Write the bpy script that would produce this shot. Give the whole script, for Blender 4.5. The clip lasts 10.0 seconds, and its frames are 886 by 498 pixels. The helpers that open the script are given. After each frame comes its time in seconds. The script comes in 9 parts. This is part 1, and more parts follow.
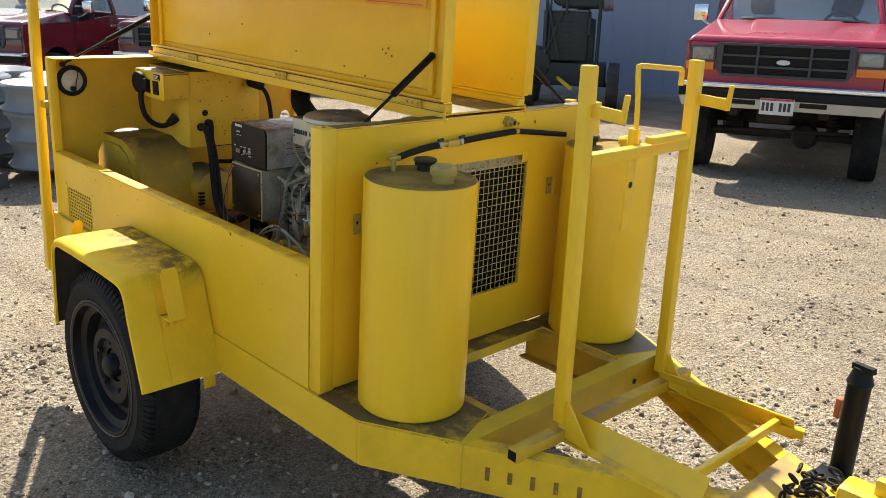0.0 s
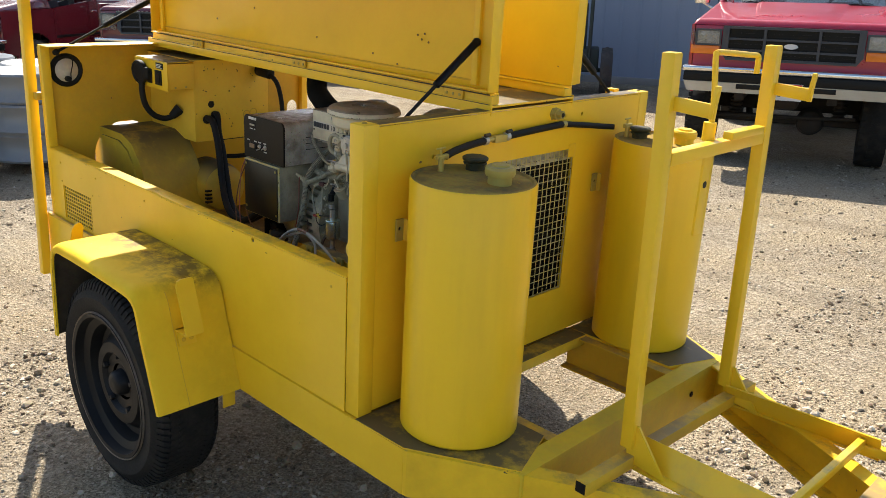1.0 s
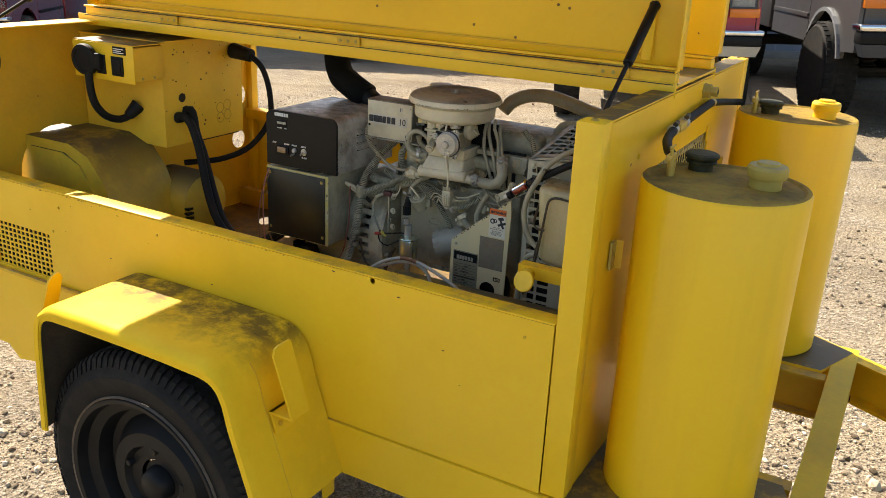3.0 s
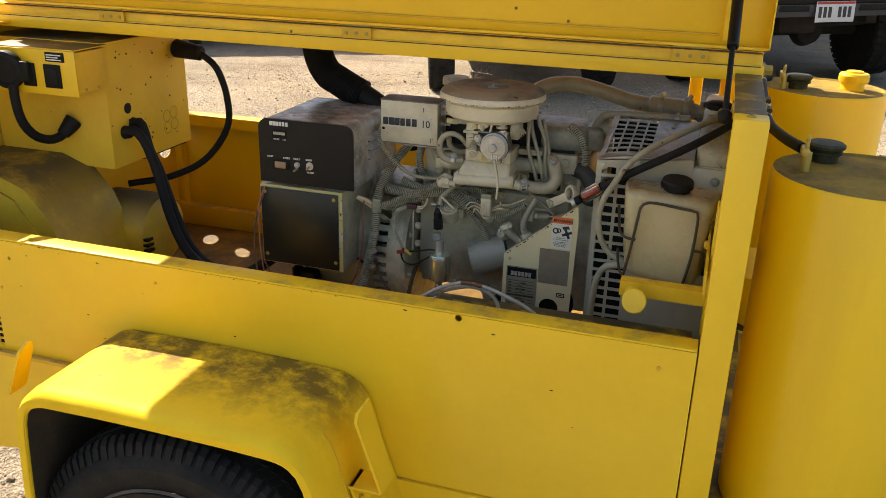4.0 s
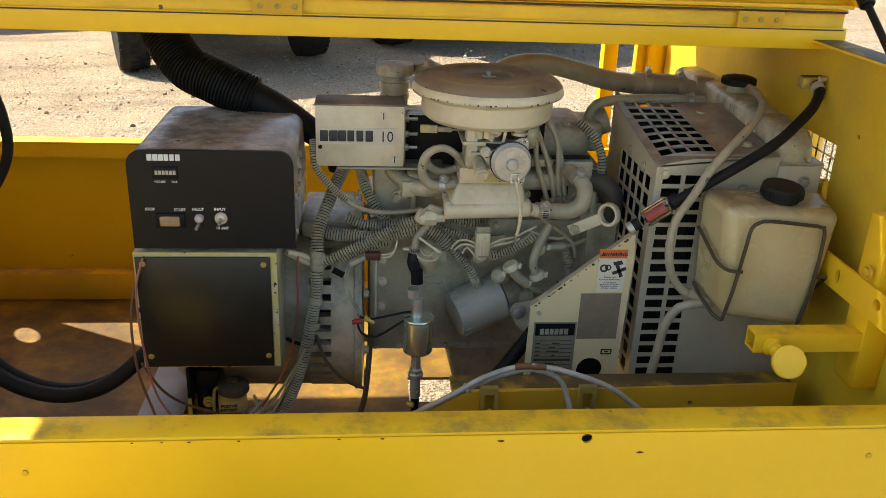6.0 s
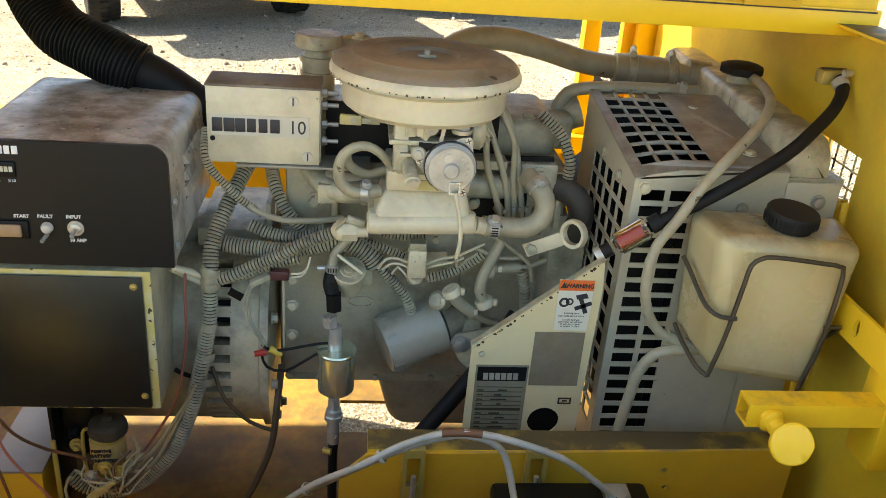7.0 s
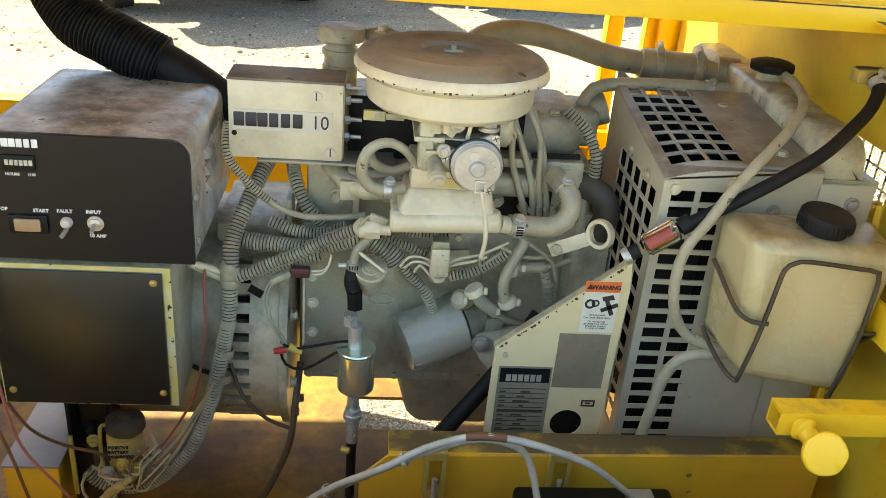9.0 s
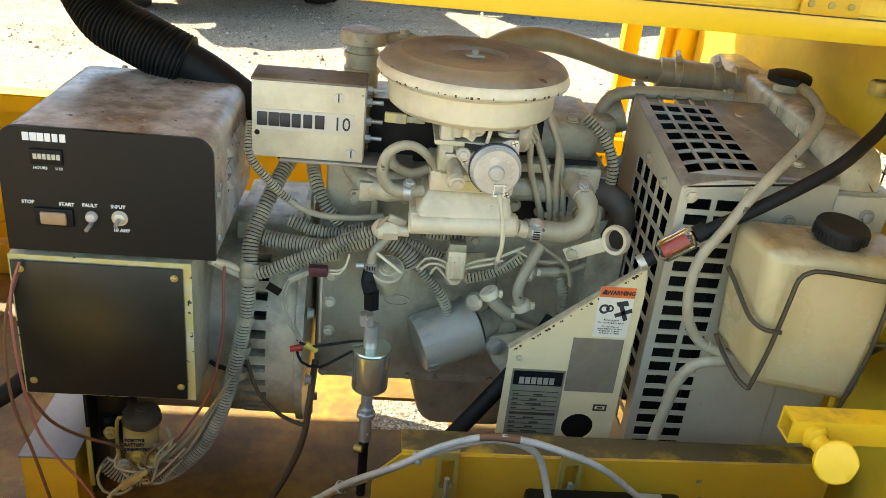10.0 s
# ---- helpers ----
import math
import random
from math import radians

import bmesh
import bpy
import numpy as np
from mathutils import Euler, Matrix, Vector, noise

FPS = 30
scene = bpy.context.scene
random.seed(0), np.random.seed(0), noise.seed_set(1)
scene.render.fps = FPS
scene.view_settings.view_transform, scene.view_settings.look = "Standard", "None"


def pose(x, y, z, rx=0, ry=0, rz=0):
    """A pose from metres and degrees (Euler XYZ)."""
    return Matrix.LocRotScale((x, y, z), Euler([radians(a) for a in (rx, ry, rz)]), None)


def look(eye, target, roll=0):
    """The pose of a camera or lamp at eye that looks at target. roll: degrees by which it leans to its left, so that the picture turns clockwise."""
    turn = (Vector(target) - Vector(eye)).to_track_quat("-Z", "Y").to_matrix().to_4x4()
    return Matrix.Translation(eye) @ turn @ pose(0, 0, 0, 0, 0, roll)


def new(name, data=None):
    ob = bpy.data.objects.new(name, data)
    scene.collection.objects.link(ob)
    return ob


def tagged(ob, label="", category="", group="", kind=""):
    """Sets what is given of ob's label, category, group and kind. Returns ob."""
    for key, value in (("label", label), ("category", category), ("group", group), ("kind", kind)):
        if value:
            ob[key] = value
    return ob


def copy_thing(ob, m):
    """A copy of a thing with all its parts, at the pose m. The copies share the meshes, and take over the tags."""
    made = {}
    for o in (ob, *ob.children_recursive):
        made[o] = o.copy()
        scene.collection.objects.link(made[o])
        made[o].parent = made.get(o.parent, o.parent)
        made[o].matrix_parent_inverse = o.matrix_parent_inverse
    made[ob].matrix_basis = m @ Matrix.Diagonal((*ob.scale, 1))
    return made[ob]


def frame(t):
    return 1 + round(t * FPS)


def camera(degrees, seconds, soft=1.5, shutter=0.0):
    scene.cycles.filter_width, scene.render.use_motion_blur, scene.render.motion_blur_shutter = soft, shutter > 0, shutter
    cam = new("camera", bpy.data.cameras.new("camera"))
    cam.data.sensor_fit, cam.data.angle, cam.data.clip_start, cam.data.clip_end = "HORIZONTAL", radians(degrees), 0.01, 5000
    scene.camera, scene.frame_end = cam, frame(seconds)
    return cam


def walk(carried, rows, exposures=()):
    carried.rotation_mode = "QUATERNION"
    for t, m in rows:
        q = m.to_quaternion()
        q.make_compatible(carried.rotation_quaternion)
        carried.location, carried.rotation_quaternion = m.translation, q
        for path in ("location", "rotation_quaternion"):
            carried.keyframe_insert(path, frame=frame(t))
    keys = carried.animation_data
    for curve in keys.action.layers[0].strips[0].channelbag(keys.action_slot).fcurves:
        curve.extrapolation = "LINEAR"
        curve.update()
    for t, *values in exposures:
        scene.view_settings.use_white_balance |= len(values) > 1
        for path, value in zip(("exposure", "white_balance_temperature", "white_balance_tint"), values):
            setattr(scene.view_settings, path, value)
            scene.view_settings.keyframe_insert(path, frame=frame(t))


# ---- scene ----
cam = camera(54.8, 10.0, soft=0.8)
PATH = [
    (0, (0.026, -0.018, 1.551), (-1.319, 1.331, 0.945), 3.2),
    (0.5, (-0.051, -0.017, 1.536), (-1.386, 1.333, 0.91), 3.4),
    (1, (-0.241, 0.02, 1.527), (-1.548, 1.394, 0.891), 3.1),
    (1.5, (-0.453, -0.002, 1.512), (-1.699, 1.421, 0.862), 4.1),
    (2, (-0.712, -0.062, 1.498), (-1.846, 1.448, 0.839), 3.7),
    (2.5, (-0.938, -0.088, 1.484), (-1.955, 1.499, 0.815), 3.3),
    (2.7, (-1.031, -0.086, 1.466), (-2.009, 1.524, 0.793), 3.1),
    (4, (-1.673, -0.02, 1.437), (-2.231, 1.758, 0.712), 1.5),
    (4.5, (-1.884, 0.051, 1.419), (-2.267, 1.873, 0.69), 1.0),
    (5, (-2.07, 0.188, 1.398), (-2.258, 2.044, 0.677), 1.1),
    (5.2, (-2.127, 0.233, 1.391), (-2.22, 2.096, 0.668), 1.5),
    (6.3, (-2.269, 0.539, 1.348), (-2.041, 2.358, 0.549), 3.0),
    (6.5, (-2.224, 0.605, 1.342), (-1.999, 2.416, 0.525), 3.9),
    (7, (-2.163, 0.684, 1.333), (-1.952, 2.482, 0.484), 4.6),
    (7.5, (-2.168, 0.699, 1.332), (-1.979, 2.489, 0.46), 4.2),
    (8, (-2.172, 0.701, 1.332), (-1.986, 2.488, 0.454), 4.4),
    (8.5, (-2.175, 0.706, 1.334), (-1.983, 2.491, 0.453), 4.8),
    (9, (-2.178, 0.705, 1.334), (-1.987, 2.494, 0.461), 5.0),
    (9.5, (-2.183, 0.7, 1.335), (-1.99, 2.492, 0.468), 5.4),
    (10, (-2.188, 0.694, 1.335), (-2.018, 2.49, 0.471), 6.0),
]
walk(cam, [(t, look(eye, target, roll)) for t, eye, target, roll in PATH], exposures=[(0, 1.0, 6560, 8), (2.5, 1.1, 6930, 9), (4.0, 1.25, 7270, 12), (4.5, 1.19, 7320, 13), (5.2, 1.31, 7280, 12), (6.5, 1.77, 7080, 7), (7.5, 2.35, 6850, 3), (10, 2.4, 6800, 2)])

# ---- world, sun ----
EL, HEAD = 43.5, Vector((0.88, -0.475, 0.0)).normalized()
SUN_FROM = Vector((-HEAD.x, -HEAD.y, math.tan(radians(EL)))).normalized()
sun = new("sun", bpy.data.lights.new("sun", "SUN"))
sun.data.energy, sun.data.angle, sun.data.color = 5.0, radians(0.55), (1.0, 0.94, 0.84)
sun.matrix_world = look(SUN_FROM * 30, (0, 0, 0))
w = bpy.data.worlds.new("world")
scene.world = w
w.use_nodes = True
sky = w.node_tree.nodes.new("ShaderNodeTexSky")
sky.sky_type, sky.sun_disc = "NISHITA", False
sky.sun_elevation, sky.sun_rotation = radians(EL), math.atan2(SUN_FROM.x, SUN_FROM.y)
sky.dust_density, sky.ozone_density = 1.6, 1.0
bg = w.node_tree.nodes["Background"]
bg.inputs["Strength"].default_value = 0.108
w.node_tree.links.new(sky.outputs["Color"], bg.inputs["Color"])


# ---- materials ----
def paint(name, base, rough=0.45, metal=0.0, second=None, big=3.0, mix=0.35, fine=90.0, grain=0.12, bump=0.05, dust=None, dust_amount=0.0,
          chips=None, chip_amount=0.0, coat=0.0, spec=0.5, streak=False, dust_scale=9.0, chip_scale=38.0, band=None, warp=0.0):
    """A worn surface: blotches at one scale, grain at another, dust on what faces up, chips where the coat is gone."""
    m = bpy.data.materials.new(name)
    m.use_nodes = True
    t = m.node_tree
    bs = t.nodes["Principled BSDF"]
    L = t.links.new

    def node(kind, **sets):
        n = t.nodes.new(kind)
        for k, v in sets.items():
            n.inputs[k].default_value = v
        return n

    def blend(a, b, f, mode="MIX"):
        n = t.nodes.new("ShaderNodeMix")
        n.data_type, n.blend_type = "RGBA", mode
        for sock, v in ((n.inputs[0], f), (n.inputs[6], a), (n.inputs[7], b)):
            if isinstance(v, (int, float)):
                sock.default_value = v
            elif isinstance(v, tuple):
                sock.default_value = (*v, 1)
            else:
                L(v, sock)
        return n.outputs[2]

    def ramp(v, lo, hi):
        n = t.nodes.new("ShaderNodeMapRange")
        n.inputs["From Min"].default_value, n.inputs["From Max"].default_value = lo, hi
        L(v, n.inputs["Value"])
        return n.outputs["Result"]

    geo = t.nodes.new("ShaderNodeNewGeometry")
    pos = geo.outputs["Position"]
    where = pos
    if streak:
        mp = node("ShaderNodeMapping", Scale=(1.0, 1.0, 0.12))
        L(pos, mp.inputs["Vector"])
        where = mp.outputs["Vector"]
    n1 = node("ShaderNodeTexNoise", Scale=big, Detail=6.0, Roughness=0.62)
    L(where, n1.inputs["Vector"])
    n2 = node("ShaderNodeTexNoise", Scale=fine, Detail=5.0, Roughness=0.6)
    L(pos, n2.inputs["Vector"])
    second = second or tuple(c * 0.72 for c in base)
    f1 = ramp(n1.outputs["Fac"], 0.42, 0.72)
    sc = t.nodes.new("ShaderNodeMath")
    sc.operation = "MULTIPLY"
    sc.inputs[1].default_value = mix
    L(f1, sc.inputs[0])
    col = blend(base, second, sc.outputs[0])
    col = blend(col, n2.outputs["Color"], grain, "SOFT_LIGHT")
    if dust:
        sep = t.nodes.new("ShaderNodeSeparateXYZ")
        L(geo.outputs["Normal"], sep.inputs[0])
        up = ramp(sep.outputs["Z"], 0.25, 0.95)
        nd = node("ShaderNodeTexNoise", Scale=dust_scale, Detail=7.0, Roughness=0.68)
        L(pos, nd.inputs["Vector"])
        m1 = t.nodes.new("ShaderNodeMath")
        m1.operation = "MULTIPLY"
        L(up, m1.inputs[0])
        L(ramp(nd.outputs["Fac"], 0.62 - 0.4 * dust_amount, 0.74 - 0.25 * dust_amount), m1.inputs[1])
        m2 = t.nodes.new("ShaderNodeMath")
        m2.operation = "MULTIPLY"
        m2.inputs[1].default_value = min(1.0, 0.45 + 0.5 * dust_amount)
        L(m1.outputs[0], m2.inputs[0])
        if band:  # dirt gathers on one side: axis, clean edge, dirty edge
            sp = t.nodes.new("ShaderNodeSeparateXYZ")
            L(pos, sp.inputs[0])
            wob = t.nodes.new("ShaderNodeMath")
            wob.operation = "MULTIPLY_ADD"
            wob.inputs[1].default_value = 0.16
            L(nd.outputs["Fac"], wob.inputs[0])
            L(sp.outputs[band[0]], wob.inputs[2])
            m3 = t.nodes.new("ShaderNodeMath")
            m3.operation = "MULTIPLY"
            L(m2.outputs[0], m3.inputs[0])
            L(ramp(wob.outputs[0], band[1] + 0.08, band[2] + 0.08), m3.inputs[1])
            m2 = m3
        col = blend(col, dust, m2.outputs[0])
    if chips:
        nc = node("ShaderNodeTexNoise", Scale=chip_scale, Detail=3.0, Roughness=0.5)
        L(pos, nc.inputs["Vector"])
        f = ramp(nc.outputs["Fac"], 0.73 - chip_amount, 0.75 - chip_amount)
        col = blend(col, chips, f)
    L(col, bs.inputs["Base Color"])
    rr = t.nodes.new("ShaderNodeMapRange")
    rr.inputs["To Min"].default_value, rr.inputs["To Max"].default_value = max(0.04, rough - 0.1), min(1.0, rough + 0.14)
    L(n1.outputs["Fac"], rr.inputs["Value"])
    L(rr.outputs["Result"], bs.inputs["Roughness"])
    bs.inputs["Metallic"].default_value = metal
    bs.inputs["Coat Weight"].default_value = coat
    bs.inputs["Specular IOR Level"].default_value = spec
    if bump:
        b = node("ShaderNodeBump", Strength=bump, Distance=0.004)
        L(n2.outputs["Fac"], b.inputs["Height"])
        L(b.outputs["Normal"], bs.inputs["Normal"])
        if warp:  # sheet metal that is not quite flat
            nw = node("ShaderNodeTexNoise", Scale=3.2, Detail=1.5, Roughness=0.4)
            L(pos, nw.inputs["Vector"])
            bw = node("ShaderNodeBump", Strength=warp, Distance=0.05)
            L(nw.outputs["Fac"], bw.inputs["Height"])
            L(b.outputs["Normal"], bw.inputs["Normal"])
            L(bw.outputs["Normal"], bs.inputs["Normal"])
    return m


def glassy(name, colour, rough=0.03, weight=1.0):
    m = bpy.data.materials.new(name)
    m.use_nodes = True
    bs = m.node_tree.nodes["Principled BSDF"]
    bs.inputs["Base Color"].default_value = (*colour, 1)
    bs.inputs["Roughness"].default_value = rough
    bs.inputs["Transmission Weight"].default_value = weight
    bs.inputs["IOR"].default_value = 1.45
    return m


YEL = (0.91, 0.578, 0.026)
M_YEL = paint("yellow_enamel", YEL, 0.32, spec=0.4, second=(0.72, 0.44, 0.014), big=2.6, mix=0.5, grain=0.12, bump=0.03, warp=0.35, dust=(0.30, 0.24, 0.15), dust_amount=0.22,
              chips=(0.16, 0.09, 0.04), chip_amount=-0.035, coat=0.08)
M_YEL_IN = paint("yellow_enamel_grimy", (0.74, 0.45, 0.030), 0.5, spec=0.3, second=(0.40, 0.24, 0.045), big=4.5, mix=0.5, grain=0.18, bump=0.06, dust=(0.26, 0.19, 0.11), dust_amount=0.6,
                 chips=(0.12, 0.07, 0.04), chip_amount=-0.03)
M_YEL_TOP = paint("yellow_enamel_dusty", YEL, 0.5, second=(0.45, 0.32, 0.05), big=5.0, mix=0.7, grain=0.25, bump=0.08, dust=(0.085, 0.066, 0.036), dust_amount=1.0,
                  chips=(0.12, 0.08, 0.05), chip_amount=-0.02)
M_YEL_FEND = paint("yellow_enamel_fender", YEL, 0.55, second=(0.70, 0.42, 0.012), big=7.0, mix=0.5, grain=0.14, bump=0.05, spec=0.12, dust=(0.095, 0.062, 0.022), dust_amount=0.82,
                   chips=(0.06, 0.045, 0.03), chip_amount=-0.02, dust_scale=19.0, band=("Y", 0.99, 1.12))
M_YEL_TANK = paint("yellow_enamel_tank", (0.90, 0.57, 0.015), 0.34, spec=0.35, second=(0.74, 0.44, 0.015), big=9.0, mix=0.6, grain=0.08, bump=0.02, dust=(0.15, 0.12, 0.06), dust_amount=0.6, coat=0.12, streak=True)
M_OLIVE = paint("olive_yellow", (0.42, 0.33, 0.07), 0.55, second=(0.25, 0.20, 0.06), big=8, mix=0.5, grain=0.2, dust=(0.2, 0.17, 0.1), dust_amount=0.5)
M_FLOOR = paint("rusty_floor", (0.27, 0.148, 0.013), 0.55, second=(0.036, 0.020, 0.008), big=6, mix=0.9, fine=70.0, grain=0.5, bump=0.3, dust=(0.06, 0.034, 0.012), dust_amount=0.55, dust_scale=11.0, chips=(0.04, 0.022, 0.01), chip_amount=-0.02, chip_scale=30.0)
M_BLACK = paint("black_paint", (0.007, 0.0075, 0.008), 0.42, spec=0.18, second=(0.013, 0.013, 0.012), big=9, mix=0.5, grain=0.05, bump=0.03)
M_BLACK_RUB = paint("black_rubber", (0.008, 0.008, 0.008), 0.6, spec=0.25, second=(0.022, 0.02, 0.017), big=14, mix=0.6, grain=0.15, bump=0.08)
M_TYRE = paint("tyre_rubber", (0.012, 0.0115, 0.011), 0.8, spec=0.2, second=(0.045, 0.038, 0.028), big=12, mix=0.6, grain=0.3, bump=0.2)
M_TYRE_DUST = paint("dusty_tyre", (0.05, 0.046, 0.042), 0.9, second=(0.13, 0.115, 0.095), big=6, mix=0.7, grain=0.3, bump=0.2)
M_CREAM = paint("engine_cream", (0.69, 0.625, 0.435), 0.36, second=(0.40, 0.33, 0.20), big=18, mix=0.55, fine=150.0, grain=0.3, bump=0.10, dust=(0.20, 0.15, 0.085), dust_amount=0.45, dust_scale=30, chips=(0.16, 0.12, 0.07), chip_amount=-0.01, chip_scale=100.0)
M_GREY = paint("engine_grey", (0.56, 0.515, 0.350), 0.32, second=(0.20, 0.175, 0.118), big=26, mix=0.85, fine=170.0, grain=0.42, bump=0.22, dust=(0.16, 0.13, 0.085), dust_amount=0.6, dust_scale=34, chips=(0.07, 0.058, 0.04), chip_amount=-0.005, chip_scale=110.0)
M_GREY_DK = paint("engine_grey_grimy", (0.46, 0.425, 0.295), 0.34, second=(0.13, 0.112, 0.072), big=16, mix=0.7, fine=200.0, grain=0.35, bump=0.25, dust=(0.12, 0.095, 0.06), dust_amount=0.5, dust_scale=30, chips=(0.06, 0.05, 0.035), chip_amount=-0.01, chip_scale=90.0)
M_TAUPE = paint("taupe_steel", (0.37, 0.35, 0.28), 0.3, second=(0.17, 0.155, 0.12), big=13, mix=0.7, grain=0.2, bump=0.05, dust=(0.13, 0.112, 0.085), dust_amount=0.6, dust_scale=15, chips=(0.03, 0.026, 0.022), chip_amount=0.012, chip_scale=48.0)
M_LIDTOP = paint("dirty_cream_top", (0.25, 0.21, 0.155), 0.40, second=(0.055, 0.040, 0.027), big=10, mix=1.0, fine=150.0, grain=0.35, bump=0.12, chips=(0.04, 0.03, 0.02), chip_amount=0.03, chip_scale=55.0)
M_HOSE = paint("grey_hose", (0.39, 0.356, 0.243), 0.36, second=(0.24, 0.21, 0.14), big=26, mix=0.7, fine=200.0, grain=0.2, bump=0.08, chips=(0.09, 0.075, 0.05), chip_amount=0.01, chip_scale=70.0)
M_LOOM = paint("grey_loom", (0.46, 0.430, 0.300), 0.34, second=(0.15, 0.135, 0.10), big=34, mix=0.85, grain=0.2, bump=0.04)
M_CHROME = paint("chrome", (0.75, 0.75, 0.76), 0.12, 1.0, second=(0.55, 0.53, 0.5), big=8, mix=0.4, grain=0.03, bump=0.01)
M_CAST = paint("zinc_casting", (0.52, 0.50, 0.43), 0.34, 0.25, second=(0.30, 0.28, 0.23), big=50, mix=0.6, fine=220.0, grain=0.3, bump=0.1)
M_ZINC = paint("zinc_steel", (0.52, 0.51, 0.46), 0.34, 0.55, second=(0.33, 0.30, 0.23), big=40, mix=0.6, grain=0.1, bump=0.03)
M_PLATED = paint("bright_plated_steel", (0.66, 0.66, 0.60), 0.22, 0.55, second=(0.45, 0.43, 0.36), big=60, mix=0.6, grain=0.1, bump=0.02)
M_IRID = paint("zinc_passivated", (0.64, 0.72, 0.58), 0.20, 0.82, second=(0.66, 0.60, 0.36), big=24, mix=0.8, grain=0.06, bump=0.01)
M_BRASS = paint("brass", (0.50, 0.40, 0.12), 0.4, 0.5, second=(0.62, 0.44, 0.06), big=30, mix=0.6, grain=0.2)
M_PLASTIC = paint("aged_plastic", (0.50, 0.43, 0.235), 0.26, second=(0.34, 0.24, 0.06), big=6, mix=0.8, grain=0.15, bump=0.03, dust=(0.22, 0.15, 0.07), dust_amount=0.75, dust_scale=16, chips=(0.20, 0.13, 0.05), chip_amount=-0.01, chip_scale=45.0)
# dusty grey whose lilac cast is the sky's reflection, put into the colour
M_RAILTOP = paint("dusty_grey_sky_tint", (0.25, 0.235, 0.24), 0.4, second=(0.18, 0.155, 0.13), big=12, mix=0.6, grain=0.2, bump=0.05)
M_YWRAP = paint("yellowed_wrap", (0.46, 0.36, 0.13), 0.5, second=(0.30, 0.22, 0.08), big=40, mix=0.7, grain=0.2, bump=0.03)
M_WHITE = paint("white_print", (0.75, 0.74, 0.70), 0.5, grain=0.05, bump=0)
M_INK = paint("black_print", (0.03, 0.03, 0.035), 0.45, grain=0.05, bump=0)
M_STICK = paint("cream_sticker", (0.62, 0.58, 0.47), 0.4, grain=0.08, bump=0)
M_ORANGE = paint("orange_print", (0.75, 0.16, 0.03), 0.45, grain=0.1, bump=0)
M_REDP = paint("red_plastic", (0.45, 0.03, 0.02), 0.35, grain=0.1, bump=0)
M_YWIRE = paint("yellow_plastic", (0.65, 0.5, 0.08), 0.4, grain=0.1, bump=0)
M_PINK = paint("red_wire", (0.38, 0.13, 0.09), 0.5, grain=0.1, bump=0)
M_BROWN = paint("orange_brown_wire", (0.17, 0.075, 0.03), 0.5, grain=0.1, bump=0)
M_TAN = paint("tan_wire", (0.40, 0.34, 0.20), 0.5, grain=0.1, bump=0)
M_CABLE = paint("pale_cable", (0.50, 0.485, 0.40), 0.45, second=(0.22, 0.195, 0.14), big=30, mix=0.7, grain=0.2, bump=0.03)
M_FILTER = glassy("filter_bowl", (0.88, 0.70, 0.62), 0.06, 1.0)
M_AMBER = paint("amber_element", (0.32, 0.045, 0.02), 0.5, grain=0.1)
# groove colour holds both dirt and the shade between the ribs
M_GROOVE = paint("loom_groove_dirt_shade", (0.035, 0.03, 0.024), 0.7, grain=0.2, bump=0)
M_RIMBLK = paint("black_wheel_steel", (0.008, 0.008, 0.0085), 0.5, spec=0.25, second=(0.020, 0.018, 0.015), big=14, mix=0.5, grain=0.2, bump=0.05)
M_RUSTY = paint("rust", (0.11, 0.05, 0.022), 0.8, second=(0.04, 0.022, 0.014), big=60, mix=0.8, grain=0.3, bump=0.1)
M_CONTOP = paint("scuffed_grey_enamel", (0.46, 0.445, 0.395), 0.22, spec=0.65, second=(0.15, 0.125, 0.095), big=15, mix=1.0, fine=170.0, grain=0.45, bump=0.10, warp=0.8, dust=(0.11, 0.085, 0.06), dust_amount=0.5, dust_scale=24.0, chips=(0.02, 0.018, 0.016), chip_amount=0.035, chip_scale=130.0)
M_YEL_DUST = paint("yellow_enamel_bay", (0.74, 0.51, 0.03), 0.5, spec=0.3, second=(0.46, 0.33, 0.06), big=5.0, mix=0.7, grain=0.25, bump=0.08, chips=(0.16, 0.10, 0.04), chip_amount=-0.02, chip_scale=30.0)
M_YEL_FOLD = paint("yellow_enamel_worn_fold", YEL, 0.42, spec=0.3, second=(0.60, 0.36, 0.02), big=7.0, mix=0.6, grain=0.15, bump=0.05, dust=(0.22, 0.16, 0.07), dust_amount=0.3, dust_scale=14.0, chips=(0.10, 0.06, 0.03), chip_amount=-0.02)
M_YEL_BAY = paint("yellow_enamel_faded", (0.90, 0.575, 0.05), 0.45, spec=0.3, second=(0.66, 0.41, 0.05), big=4.0, mix=0.6, grain=0.2, bump=0.06, dust=(0.26, 0.19, 0.11), dust_amount=0.4, chips=(0.14, 0.08, 0.04), chip_amount=-0.02)
# real soil in places, painted shade in the carburettor and spine gaps
M_SOIL_SHADE = paint("caked_soil_and_shade", (0.055, 0.040, 0.024), 0.9, second=(0.11, 0.085, 0.05), big=14, mix=0.7, grain=0.3, bump=0.3)
M_GLASS = glassy("window_glass", (0.75, 0.82, 0.84), 0.02, 1.0)
M_LENS = glassy("lamp_lens", (0.75, 0.76, 0.76), 0.06, 0.9)
M_GAUGE = paint("hazy_dial", (0.46, 0.42, 0.34), 0.35, second=(0.62, 0.58, 0.5), big=25, mix=0.8, grain=0.3, bump=0.05)
